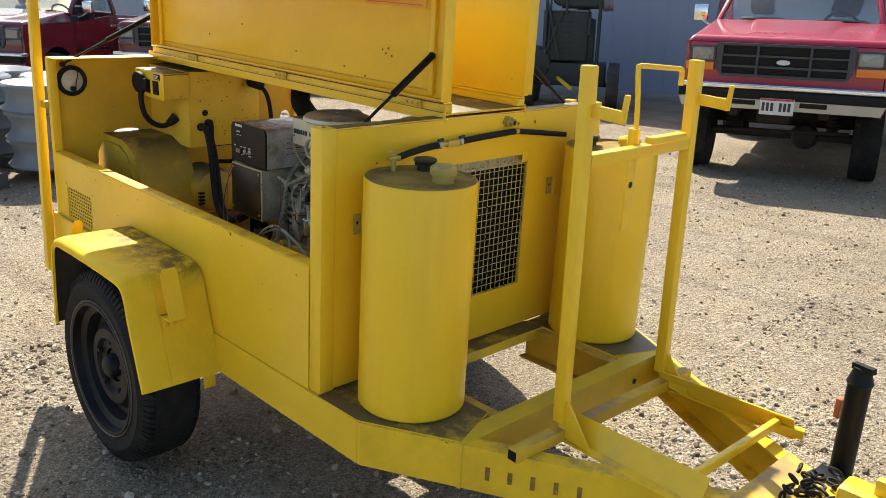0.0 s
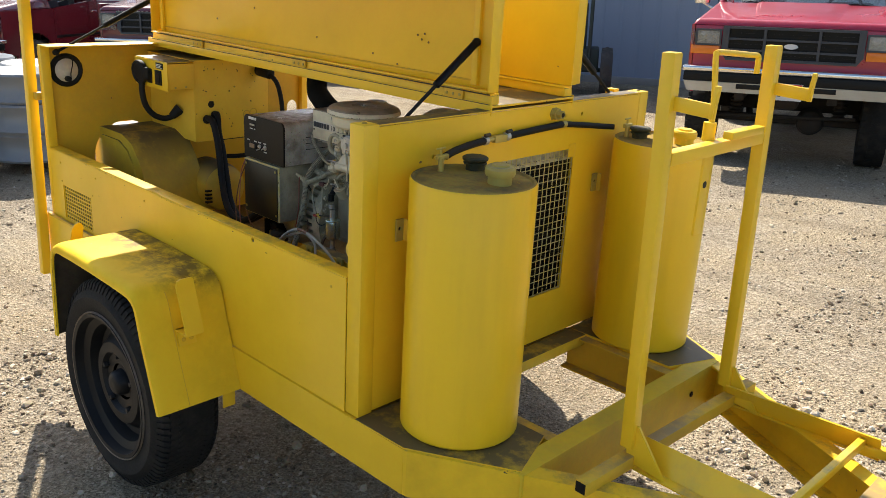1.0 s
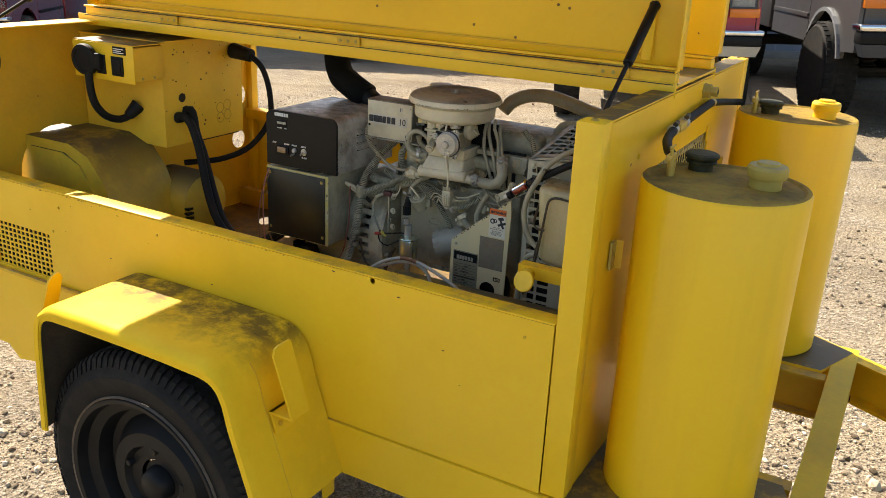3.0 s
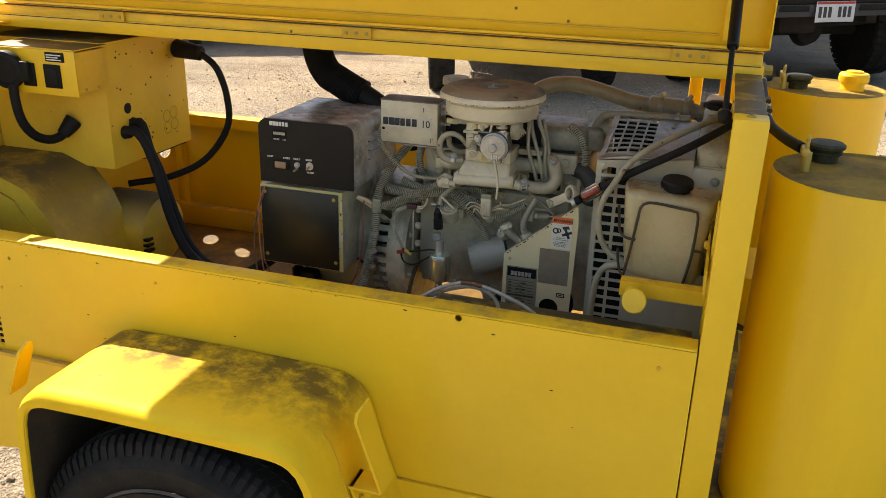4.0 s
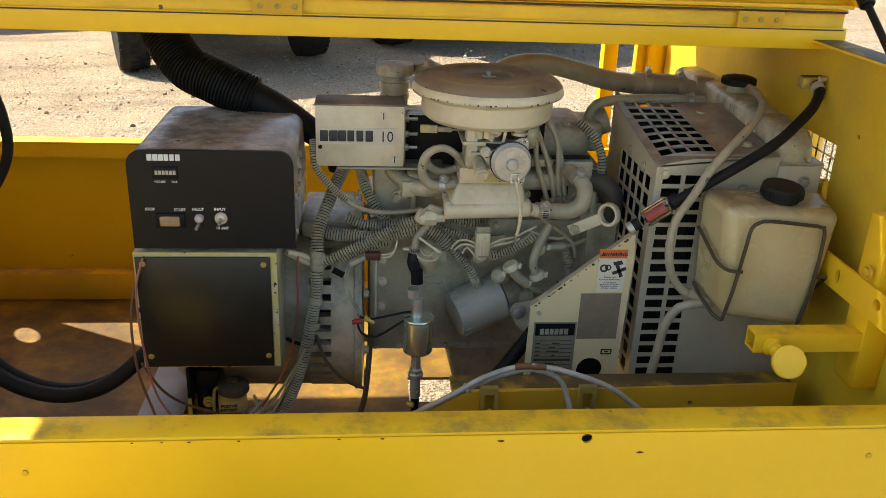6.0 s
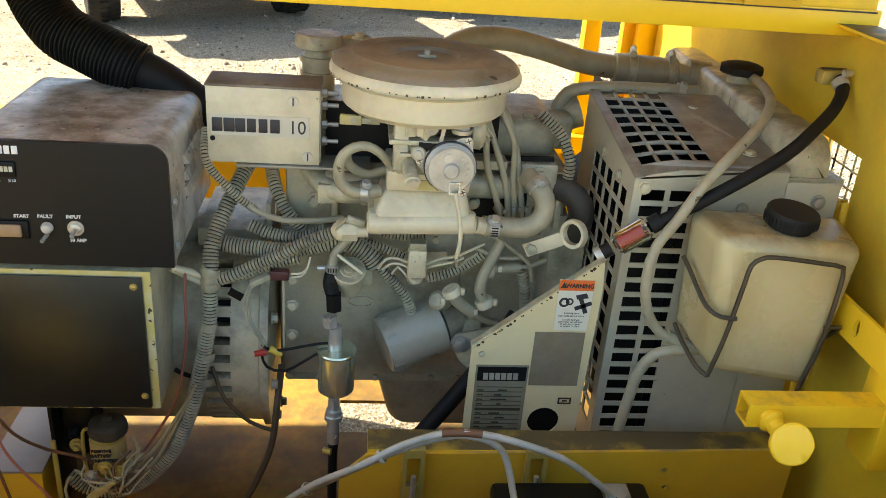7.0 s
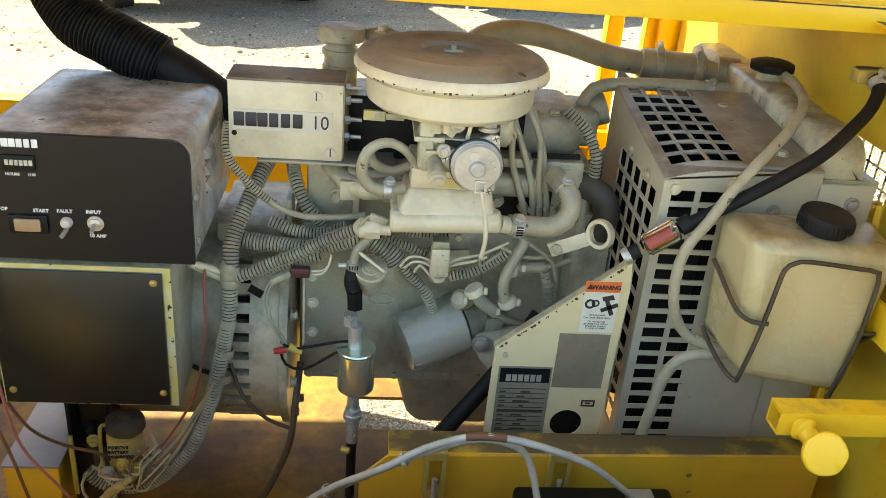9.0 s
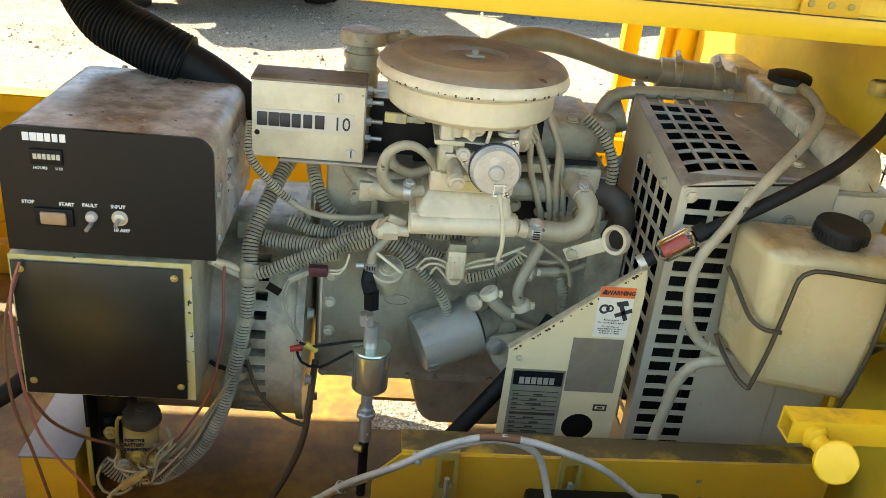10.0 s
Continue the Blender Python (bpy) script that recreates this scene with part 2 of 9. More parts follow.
M_PLATE_G = paint("worn_grey_plate", (0.22, 0.215, 0.15), 0.4, 0.2, second=(0.30, 0.285, 0.20), big=35, mix=0.7, grain=0.25)
M_BARE = paint("worn_sticker_patch", (0.19, 0.155, 0.10), 0.6, second=(0.26, 0.22, 0.15), big=30, mix=0.7, grain=0.3)
M_CHIPPED = paint("chipped_yellow", (0.55, 0.46, 0.15), 0.45, second=(0.62, 0.58, 0.42), big=30, mix=0.8, grain=0.2, bump=0.05, chips=(0.02, 0.02, 0.018), chip_amount=0.09, chip_scale=70.0)
M_STENCIL = paint("worn_brown_stencil", (0.30, 0.17, 0.03), 0.6, second=(0.09, 0.05, 0.02), big=60, mix=0.9, grain=0.3, bump=0.05, chips=(0.62, 0.40, 0.02), chip_amount=0.10, chip_scale=120.0)
M_CAPGREEN = paint("sooty_green_cap", (0.032, 0.034, 0.018), 0.6, spec=0.25, second=(0.10, 0.085, 0.035), big=50, mix=0.8, grain=0.3, bump=0.1)
M_ELBOW = paint("dusty_dark_rubber", (0.055, 0.05, 0.042), 0.55, second=(0.11, 0.10, 0.08), big=20, mix=0.6, grain=0.2, bump=0.05)
M_CAN = paint("oily_grey_can", (0.36, 0.345, 0.265), 0.28, second=(0.27, 0.26, 0.21), big=14, mix=0.6, grain=0.15, bump=0.03, dust=(0.22, 0.19, 0.14), dust_amount=0.4, dust_scale=40)
M_STEELP = paint("pale_guard_steel", (0.51, 0.48, 0.350), 0.34, second=(0.36, 0.335, 0.25), big=9, mix=0.6, fine=160.0, grain=0.2, bump=0.06, chips=(0.10, 0.08, 0.05), chip_amount=-0.01, chip_scale=90.0)
M_FACE = paint("black_instrument_face", (0.007, 0.008, 0.0092), 0.40, spec=0.24, second=(0.011, 0.0122, 0.0135), big=12, mix=0.6, fine=160.0, grain=0.2, bump=0.05, chips=(0.12, 0.115, 0.10), chip_amount=-0.055, chip_scale=120.0)
M_WIRE = paint("dark_wire_steel", (0.05, 0.042, 0.028), 0.45, 0.3, second=(0.10, 0.08, 0.05), big=20, mix=0.7, grain=0.2)
M_GUARD = paint("yellowed_cream_guard", (0.68, 0.585, 0.335), 0.38, second=(0.52, 0.43, 0.22), big=9, mix=0.6, grain=0.15, bump=0.05, chips=(0.10, 0.07, 0.04), chip_amount=-0.02, chip_scale=80.0)
M_TYRE_WORN = paint("weathered_tyre_rubber", (0.013, 0.0125, 0.012), 0.75, spec=0.2, second=(0.036, 0.032, 0.026), big=15, mix=0.75, fine=120.0, grain=0.35, bump=0.25)
M_TANKTOP = paint("sooty_tank_top", (0.34, 0.225, 0.045), 0.78, spec=0.1, second=(0.11, 0.082, 0.045), big=14, mix=0.95, fine=120.0, grain=0.35, bump=0.15, chips=(0.42, 0.27, 0.02), chip_amount=0.02, chip_scale=28.0)
M_LABEL = paint("aged_white_label", (0.70, 0.68, 0.56), 0.45, second=(0.58, 0.54, 0.40), big=40, mix=0.5, grain=0.1, bump=0)


# ---- mesh helpers ----
OFF = {}
SEAT = Vector((0, 0, 0))  # how far the assembly being built sits off its drawn place
TILT = Matrix.Rotation(-math.atan(0.04), 4, "Y")  # the yard falls away towards -x


def thing(name, label, category, at=(0, 0, 0), turn=None, group="", kind=""):
    """An Empty at the base of a thing. With turn, its parts are built in its own axes; without, in the world's."""
    e = new(name)
    e.empty_display_size = 0.05
    e.matrix_world = Matrix.Translation(at) @ (TILT if turn is not None else Matrix()) @ pose(0, 0, 0, 0, 0, turn or 0)
    OFF[e.name] = Vector(at) if turn is None else Vector((0, 0, 0))
    return tagged(e, label, category, group, kind)


def part(name, bm, material, parent=None, label="", smooth=True, angle=38):
    me = bpy.data.meshes.new(name)
    if parent is not None:
        off = OFF[parent.name]
        if off.length or SEAT.length:
            bmesh.ops.translate(bm, verts=bm.verts, vec=SEAT - off)
    bm.normal_update()
    bm.to_mesh(me)
    bm.free()
    for m in material if isinstance(material, (list, tuple)) else [material]:
        me.materials.append(m)
    if smooth:
        me.polygons.foreach_set("use_smooth", [True] * len(me.polygons))
        me.set_sharp_from_angle(angle=radians(angle))
    ob = new(name, me)
    if parent is not None:
        ob.parent = parent
        OFF[ob.name] = OFF[parent.name]
    if label:
        tagged(ob, label)
    return ob


def box(lo, hi, bevel=0.0, bm=None, seg=2, m=None):
    own = bm is None or bevel > 0
    b = bmesh.new() if own else bm
    c = [(l + h) / 2 for l, h in zip(lo, hi)]
    s = [abs(h - l) for l, h in zip(lo, hi)]
    r = bmesh.ops.create_cube(b, size=1.0, matrix=Matrix.Translation(c) @ Matrix.Diagonal((*s, 1)))
    if bevel > 0:
        bmesh.ops.bevel(b, geom=b.edges[:], offset=bevel, segments=seg, affect="EDGES", profile=0.5)
    if m is not None:
        bmesh.ops.transform(b, matrix=m, verts=b.verts if own else r["verts"])
    if own and bm is not None:
        join(bm, b)
        return bm
    return b


def join(bm, other):
    """Adds all of another bmesh, which is then freed."""
    tmp = bpy.data.meshes.new("tmp")
    other.to_mesh(tmp)
    other.free()
    bm.from_mesh(tmp)
    bpy.data.meshes.remove(tmp)
    return bm


def frame_of(d):
    d = Vector(d).normalized()
    a = Vector((0, 0, 1)) if abs(d.z) < 0.9 else Vector((1, 0, 0))
    u = d.cross(a).normalized()
    return u, d.cross(u).normalized(), d


def cyl(p0, p1, r, n=16, r2=None, bm=None, bevel=0.0):
    bm = bm or bmesh.new()
    p0, p1 = Vector(p0), Vector(p1)
    u, v, d = frame_of(p1 - p0)
    r2 = r if r2 is None else r2
    prof = [(p0, r), (p1, r2)]
    if bevel:
        prof = [(p0, r - bevel), (p0 + d * bevel, r), (p1 - d * bevel, r2), (p1, r2 - bevel)]
    return rings(bm, [(c, rad, u, v) for c, rad in prof], n)


def rings(bm, rows, n, cap=True):
    made = []
    for c, rad, u, v in rows:
        made.append([bm.verts.new(c + rad * (math.cos(2 * math.pi * k / n) * u + math.sin(2 * math.pi * k / n) * v)) for k in range(n)])
    for a, b in zip(made, made[1:]):
        for k in range(n):
            bm.faces.new((a[k], b[k], b[(k + 1) % n], a[(k + 1) % n]))
    if cap:
        bm.faces.new(made[0])
        bm.faces.new(made[-1][::-1])
    return bm


def lathe(profile, n=32, at=(0, 0, 0), axis=(0, 0, 1), bm=None, cap=True):
    """profile: rows of radius and height along the axis."""
    bm = bm or bmesh.new()
    u, v, d = frame_of(axis)
    at = Vector(at)
    return rings(bm, [(at + d * h, max(r, 1e-4), u, v) for r, h in profile], n, cap)


def smooth_path(pts, step=0.01):
    pts = [Vector(p) for p in pts]
    if len(pts) == 2:
        k = max(2, int((pts[1] - pts[0]).length / step))
        return [pts[0].lerp(pts[1], i / k) for i in range(k + 1)]
    out = []
    ext = [pts[0] * 2 - pts[1]] + pts + [pts[-1] * 2 - pts[-2]]
    for i in range(1, len(ext) - 2):
        p0, p1, p2, p3 = ext[i - 1:i + 3]
        k = max(2, int((p2 - p1).length / step))
        for j in range(k):
            s = j / k
            out.append(0.5 * ((2 * p1) + (p2 - p0) * s + (2 * p0 - 5 * p1 + 4 * p2 - p3) * s * s + (3 * p1 - p0 - 3 * p2 + p3) * s ** 3))
    out.append(pts[-1])
    return out


def tube(pts, r, n=10, rib=0.0, pitch=0.008, bm=None, step=0.012, r2=None):
    """A hose or wire along a path; rib and pitch make it corrugated; r2: the far end's radius."""
    bm = bm or bmesh.new()
    way = smooth_path(pts, min(step, pitch / 4) if rib else step)
    if rib:
        even, length, total = [way[0]], 0.0, 0.0
        for a, b in zip(way, way[1:]):
            seg = (b - a).length
            while seg > 0 and length + seg >= pitch / 4:
                a = a.lerp(b, (pitch / 4 - length) / seg)
                even.append(a)
                seg, length = (b - a).length, 0.0
            length += seg
        way = even
    u = frame_of(way[1] - way[0])[0]
    rows = []
    for i, p in enumerate(way):
        d = (way[min(i + 1, len(way) - 1)] - way[max(i - 1, 0)]).normalized()
        u = (u - d * u.dot(d)).normalized()
        rad = r if r2 is None else r + (r2 - r) * i / max(1, len(way) - 1)
        if rib:
            rad += rib * (1, 1, -1, -1)[i % 4]
        rows.append((p, rad, u, d.cross(u)))
    rings(bm, rows, n)
    if rib:  # the grooves take the second material, where there is one
        bm.faces.ensure_lookup_table()
        for k, f in enumerate(bm.faces):
            f.material_index = 1 if (k // n) % 4 in (1, 2, 3) and (k // n) % 4 == 2 else 0
    return bm


def plate(loops, axis, at, thick, bm=None):
    """A sheet with holes. loops: the outline and then the holes, in the two other axes; it lies from at to at + thick along axis."""
    bm = bm or bmesh.new()
    from mathutils import geometry
    put = {"x": lambda a, b, c: (c, a, b), "y": lambda a, b, c: (a, c, b), "z": lambda a, b, c: (a, b, c)}[axis]
    flat = [p for lp in loops for p in lp]
    tris = geometry.tessellate_polygon([[Vector((a, b, 0)) for a, b in lp] for lp in loops])
    lo = [bm.verts.new(put(a, b, at)) for a, b in flat]
    hi = [bm.verts.new(put(a, b, at + thick)) for a, b in flat]
    for t in tris:
        try:
            bm.faces.new([lo[k] for k in t])
            bm.faces.new([hi[k] for k in reversed(t)])
        except ValueError:
            pass
    k0 = 0
    for lp in loops:
        n = len(lp)
        for k in range(n):
            a, b = k0 + k, k0 + (k + 1) % n
            bm.faces.new((lo[a], lo[b], hi[b], hi[a]))
        k0 += n
    bmesh.ops.recalc_face_normals(bm, faces=bm.faces[:])
    return bm


def rect(a0, b0, a1, b1):
    return [(a0, b0), (a1, b0), (a1, b1), (a0, b1)]


def circ(a, b, r, n=20, rb=None):
    rb = rb or r
    return [(a + r * math.cos(2 * math.pi * k / n), b + rb * math.sin(2 * math.pi * k / n)) for k in range(n)]


def sweep_section(section, axis, a, b, bm=None):
    """A closed section (two other axes) drawn along an axis from a to b."""
    return plate([section], axis, a, b - a, bm)


def hexbolt(at, axis, r=0.006, h=0.005, washer=True):
    bm = bmesh.new()
    u, v, d = frame_of(axis)
    at = Vector(at)
    if washer:
        rings(bm, [(at, r * 1.35, u, v), (at + d * h * 0.25, r * 1.35, u, v)], 14)
    rings(bm, [(at, r, u, v), (at + d * h * 0.85, r, u, v), (at + d * h, r * 0.8, u, v)], 6)
    return bm


def slat_text(words, size, parent, at, right, up, material, name="lettering", label="", depth=0.0006, bold=0.0, squeeze=1.0):
    """Raised lettering in the built-in font; at is the middle of its base line."""
    cu = bpy.data.curves.new("t", "FONT")
    cu.body, cu.size, cu.align_x, cu.extrude, cu.offset = words, size, "CENTER", depth, bold
    cu.resolution_u = 3
    ob = bpy.data.objects.new("t", cu)
    scene.collection.objects.link(ob)
    bpy.context.view_layer.update()
    me = bpy.data.meshes.new_from_object(ob)
    bpy.data.objects.remove(ob)
    bm = bmesh.new()
    bm.from_mesh(me)
    bpy.data.meshes.remove(me)
    r, u = Vector(right).normalized(), Vector(up).normalized()
    n = r.cross(u)
    m = Matrix(((r.x * squeeze, u.x, n.x, at[0]), (r.y * squeeze, u.y, n.y, at[1]), (r.z * squeeze, u.z, n.z, at[2]), (0, 0, 0, 1)))
    bmesh.ops.transform(bm, matrix=m, verts=bm.verts)
    return part(name, bm, material, parent, label, smooth=False)


def solid(pts_lo, pts_hi, bm=None):
    """A prism or frustum between two outlines of the same count."""
    bm = bm or bmesh.new()
    a = [bm.verts.new(p) for p in pts_lo]
    b = [bm.verts.new(p) for p in pts_hi]
    n = len(a)
    bm.faces.new(a[::-1])
    bm.faces.new(b)
    for k in range(n):
        bm.faces.new((a[k], a[(k + 1) % n], b[(k + 1) % n], b[k]))
    bmesh.ops.recalc_face_normals(bm, faces=bm.faces[:])
    return bm


def beam(p0, p1, wide, high, bm=None, up=(0, 0, 1), bevel=0.0):
    """A bar of rectangular section between two points."""
    p0, p1 = Vector(p0), Vector(p1)
    d = (p1 - p0).normalized()
    s = d.cross(Vector(up)).normalized()
    v = s.cross(d)
    m = Matrix(((s.x, d.x, v.x, 0), (s.y, d.y, v.y, 0), (s.z, d.z, v.z, 0), (0, 0, 0, 1)))
    m = Matrix.Translation((p0 + p1) / 2) @ m
    ln = (p1 - p0).length
    return box((-wide / 2, -ln / 2, -high / 2), (wide / 2, ln / 2, high / 2), bevel, bm, m=m)


def channel(p0, p1, wide, high, t, bm=None, up=(0, 0, 1), open_side=1):
    """A rolled steel channel, one bent section: web on one side and two flanges."""
    bm = bm or bmesh.new()
    p0, p1, up = Vector(p0), Vector(p1), Vector(up)
    s = (p1 - p0).normalized().cross(up).normalized() * open_side
    w, h = wide / 2, high / 2
    sec = [(-w, -h), (w, -h), (w, -h + t), (-w + t, -h + t), (-w + t, h - t), (w, h - t), (w, h), (-w, h)]
    return solid([p0 + s * a + up * b for a, b in sec], [p1 + s * a + up * b for a, b in sec], bm)


# ---- ground ----
def ground_material():
    m = bpy.data.materials.new("dirt_and_gravel")
    m.use_nodes = True
    t = m.node_tree
    bs = t.nodes["Principled BSDF"]
    L = t.links.new
    pos = t.nodes.new("ShaderNodeNewGeometry").outputs["Position"]

    def noise_at(scale, detail=8, rough=0.6):
        n = t.nodes.new("ShaderNodeTexNoise")
        n.inputs["Scale"].default_value, n.inputs["Detail"].default_value, n.inputs["Roughness"].default_value = scale, detail, rough
        L(pos, n.inputs["Vector"])
        return n.outputs["Fac"]

    def ramp(v, rows):
        r = t.nodes.new("ShaderNodeValToRGB")
        while len(r.color_ramp.elements) < len(rows):
            r.color_ramp.elements.new(0.5)
        for e, (p, c) in zip(r.color_ramp.elements, rows):
            e.position, e.color = p, (*c, 1)
        L(v, r.inputs[0])
        return r.outputs["Color"]

    def blend(a, b, f, mode="MIX"):
        n = t.nodes.new("ShaderNodeMix")
        n.data_type, n.blend_type = "RGBA", mode
        for sock, v in ((n.inputs[0], f), (n.inputs[6], a), (n.inputs[7], b)):
            if isinstance(v, float):
                sock.default_value = v
            else:
                L(v, sock)
        return n.outputs[2]

    dirt = ramp(noise_at(0.9), [(0.30, (0.33, 0.25, 0.155)), (0.52, (0.46, 0.365, 0.235)), (0.72, (0.56, 0.465, 0.315))])
    vo = t.nodes.new("ShaderNodeTexVoronoi")
    vo.inputs["Scale"].default_value = 75.0
    L(pos, vo.inputs["Vector"])
    pebble = ramp(vo.outputs["Color"], [(0.1, (0.15, 0.12, 0.09)), (0.5, (0.40, 0.335, 0.25)), (0.9, (0.66, 0.57, 0.45))])
    vo2 = t.nodes.new("ShaderNodeTexVoronoi")
    vo2.inputs["Scale"].default_value = 190.0
    L(pos, vo2.inputs["Vector"])
    grit = ramp(vo2.outputs["Color"], [(0.08, (0.10, 0.072, 0.045)), (0.5, (0.40, 0.318, 0.215)), (0.92, (0.82, 0.70, 0.52))])
    patch = ramp(noise_at(1.7, 9, 0.66), [(0.42, (0, 0, 0)), (0.58, (1, 1, 1))])
    col = blend(dirt, grit, 0.60)
    sep = t.nodes.new("ShaderNodeSeparateColor")
    L(patch, sep.inputs[0])
    mul = t.nodes.new("ShaderNodeMath")
    mul.operation = "MULTIPLY"
    mul.inputs[1].default_value = 0.6
    L(sep.outputs[0], mul.inputs[0])
    col = blend(col, pebble, mul.outputs[0])
    # damp and trodden patches, and tracks drawn out along the yard
    tone = ramp(noise_at(1.1, 5, 0.6), [(0.34, (0.66, 0.65, 0.66)), (0.50, (0.93, 0.92, 0.92)), (0.66, (1.0, 1.0, 1.0))])
    col = blend(col, tone, 0.6, "MULTIPLY")
    mp = t.nodes.new("ShaderNodeMapping")
    mp.inputs["Scale"].default_value = (0.35, 3.2, 1.0)
    mp.inputs["Rotation"].default_value = (0, 0, 0.25)
    L(pos, mp.inputs["Vector"])
    rut = t.nodes.new("ShaderNodeTexNoise")
    rut.inputs["Scale"].default_value, rut.inputs["Detail"].default_value = 1.4, 6.0
    L(mp.outputs["Vector"], rut.inputs["Vector"])
    col = blend(col, ramp(rut.outputs["Fac"], [(0.36, (0.70, 0.69, 0.68)), (0.48, (1.0, 1.0, 1.0))]), 0.5, "MULTIPLY")
    L(col, bs.inputs["Base Color"])
    bs.inputs["Roughness"].default_value = 0.95
    bs.inputs["Specular IOR Level"].default_value = 0.15
    b = t.nodes.new("ShaderNodeBump")
    b.inputs["Strength"].default_value, b.inputs["Distance"].default_value = 1.0, 0.018
    L(vo.outputs["Distance"], b.inputs["Height"])
    b2 = t.nodes.new("ShaderNodeBump")
    b2.inputs["Strength"].default_value, b2.inputs["Distance"].default_value = 0.7, 0.03
    L(noise_at(38, 10, 0.75), b2.inputs["Height"])
    L(b.outputs["Normal"], b2.inputs["Normal"])
    L(b2.outputs["Normal"], bs.inputs["Normal"])
    return m


M_GROUND = ground_material()


def ground_height(x, y):
    h = 0.018 * noise.noise(Vector((x * 0.7, y * 0.7, 3.1))) + 0.010 * noise.noise(Vector((x * 2.7, y * 2.7, 7.7))) + 0.005 * noise.noise(Vector((x * 8.0, y * 8.0, 1.3)))
    return h - 0.012 + 0.04 * (max(-22.0, min(3.0, x)) + 2.46)


def build_ground():
    xs = np.concatenate([[-400, -90, -40, -24], np.arange(-17, 6.01, 0.09), [12, 30, 90, 400]])
    ys = np.concatenate([[-400, -90, -30, -10], np.arange(-3, 13.01, 0.09), [18, 30, 90, 400]])
    vs = [(x, y, ground_height(x, y)) for y in ys for x in xs]
    nx = len(xs)
    fs = [(j * nx + i, j * nx + i + 1, (j + 1) * nx + i + 1, (j + 1) * nx + i) for j in range(len(ys) - 1) for i in range(nx - 1)]
    me = bpy.data.meshes.new("ground")
    me.from_pydata(vs, [], fs)
    me.materials.append(M_GROUND)
    me.polygons.foreach_set("use_smooth", [True] * len(me.polygons))
    tagged(new("ground", me), "pale dry dirt and gravel yard", "ground", kind="structure")


build_ground()

def stone_material():
    """Stones that differ one from another, from dark brown to nearly white."""
    m = bpy.data.materials.new("gravel_stones")
    m.use_nodes = True
    t = m.node_tree
    bs = t.nodes["Principled BSDF"]
    g = t.nodes.new("ShaderNodeNewGeometry")
    r = t.nodes.new("ShaderNodeValToRGB")
    rows = [(0.0, (0.10, 0.075, 0.05)), (0.35, (0.27, 0.21, 0.145)), (0.7, (0.42, 0.345, 0.25)), (1.0, (0.68, 0.60, 0.48))]
    while len(r.color_ramp.elements) < len(rows):
        r.color_ramp.elements.new(0.5)
    for e, (p, c) in zip(r.color_ramp.elements, rows):
        e.position, e.color = p, (*c, 1)
    t.links.new(g.outputs["Random Per Island"], r.inputs[0])
    n = t.nodes.new("ShaderNodeTexNoise")
    n.inputs["Scale"].default_value, n.inputs["Detail"].default_value = 160.0, 4.0
    t.links.new(g.outputs["Position"], n.inputs["Vector"])
    mx = t.nodes.new("ShaderNodeMix")
    mx.data_type, mx.blend_type = "RGBA", "SOFT_LIGHT"
    mx.inputs[0].default_value = 0.5
    t.links.new(r.outputs["Color"], mx.inputs[6])
    t.links.new(n.outputs["Color"], mx.inputs[7])
    t.links.new(mx.outputs[2], bs.inputs["Base Color"])
    bs.inputs["Roughness"].default_value = 0.9
    bs.inputs["Specular IOR Level"].default_value = 0.2
    return m


M_STONE = stone_material()


def build_gravel():
    rng = np.random.default_rng(5)
    phi = (1 + 5 ** 0.5) / 2
    base = np.array([(-1, phi, 0), (1, phi, 0), (-1, -phi, 0), (1, -phi, 0), (0, -1, phi), (0, 1, phi), (0, -1, -phi), (0, 1, -phi), (phi, 0, -1), (phi, 0, 1), (-phi, 0, -1), (-phi, 0, 1)]) / 1.9
    tri = np.array([(0, 11, 5), (0, 5, 1), (0, 1, 7), (0, 7, 10), (0, 10, 11), (1, 5, 9), (5, 11, 4), (11, 10, 2), (10, 7, 6), (7, 1, 8), (3, 9, 4), (3, 4, 2), (3, 2, 6), (3, 6, 8), (3, 8, 9), (4, 9, 5), (2, 4, 11), (6, 2, 10), (8, 6, 7), (9, 8, 1)])
    vs, fs, k = [], [], 0
    for x0, x1, y0, y1, count in ((-7, 3, 2.4, 8.5, 30000), (-1.6, 1.4, 1.2, 4.5, 22000), (-8, -3.2, 0.2, 5, 16000), (-3.6, -1.2, -0.2, 1.4, 12000), (-3.4, -0.6, 1.2, 2.5, 1500)):
        for _ in range(count):
            x, y = rng.uniform(x0, x1), rng.uniform(y0, y1)
            if noise.noise(Vector((x * 1.3, y * 1.3, 9))) < rng.uniform(-0.7, 0.45):
                continue
            s = min(0.020, 0.0022 + rng.exponential(0.0028))
            p = base * (1 + rng.uniform(-0.28, 0.28, (12, 1))) * s * rng.uniform(0.6, 1.25, 3) * (1, 1, 0.75)
            a = rng.uniform(0, 6.28)
            c, sn = math.cos(a), math.sin(a)
            vs.append(np.stack([p[:, 0] * c - p[:, 1] * sn + x, p[:, 0] * sn + p[:, 1] * c + y, p[:, 2] + ground_height(x, y) + s * 0.25], 1))
            fs.append(tri + k)
            k += 12
    me = bpy.data.meshes.new("gravel")
    me.from_pydata(np.concatenate(vs).tolist(), [], np.concatenate(fs).tolist())
    me.materials.append(M_STONE)
    tagged(new("gravel", me), "loose grey and tan gravel stones strewn on dirt", "gravel", kind="stuff")


build_gravel()


# ---- trailer ----
X0, X1, Y0, Y1 = -3.31, -1.60, 1.185, 2.305
ZT, ZS, ZD, ZB = 1.19, 0.835, 0.494, 0.378
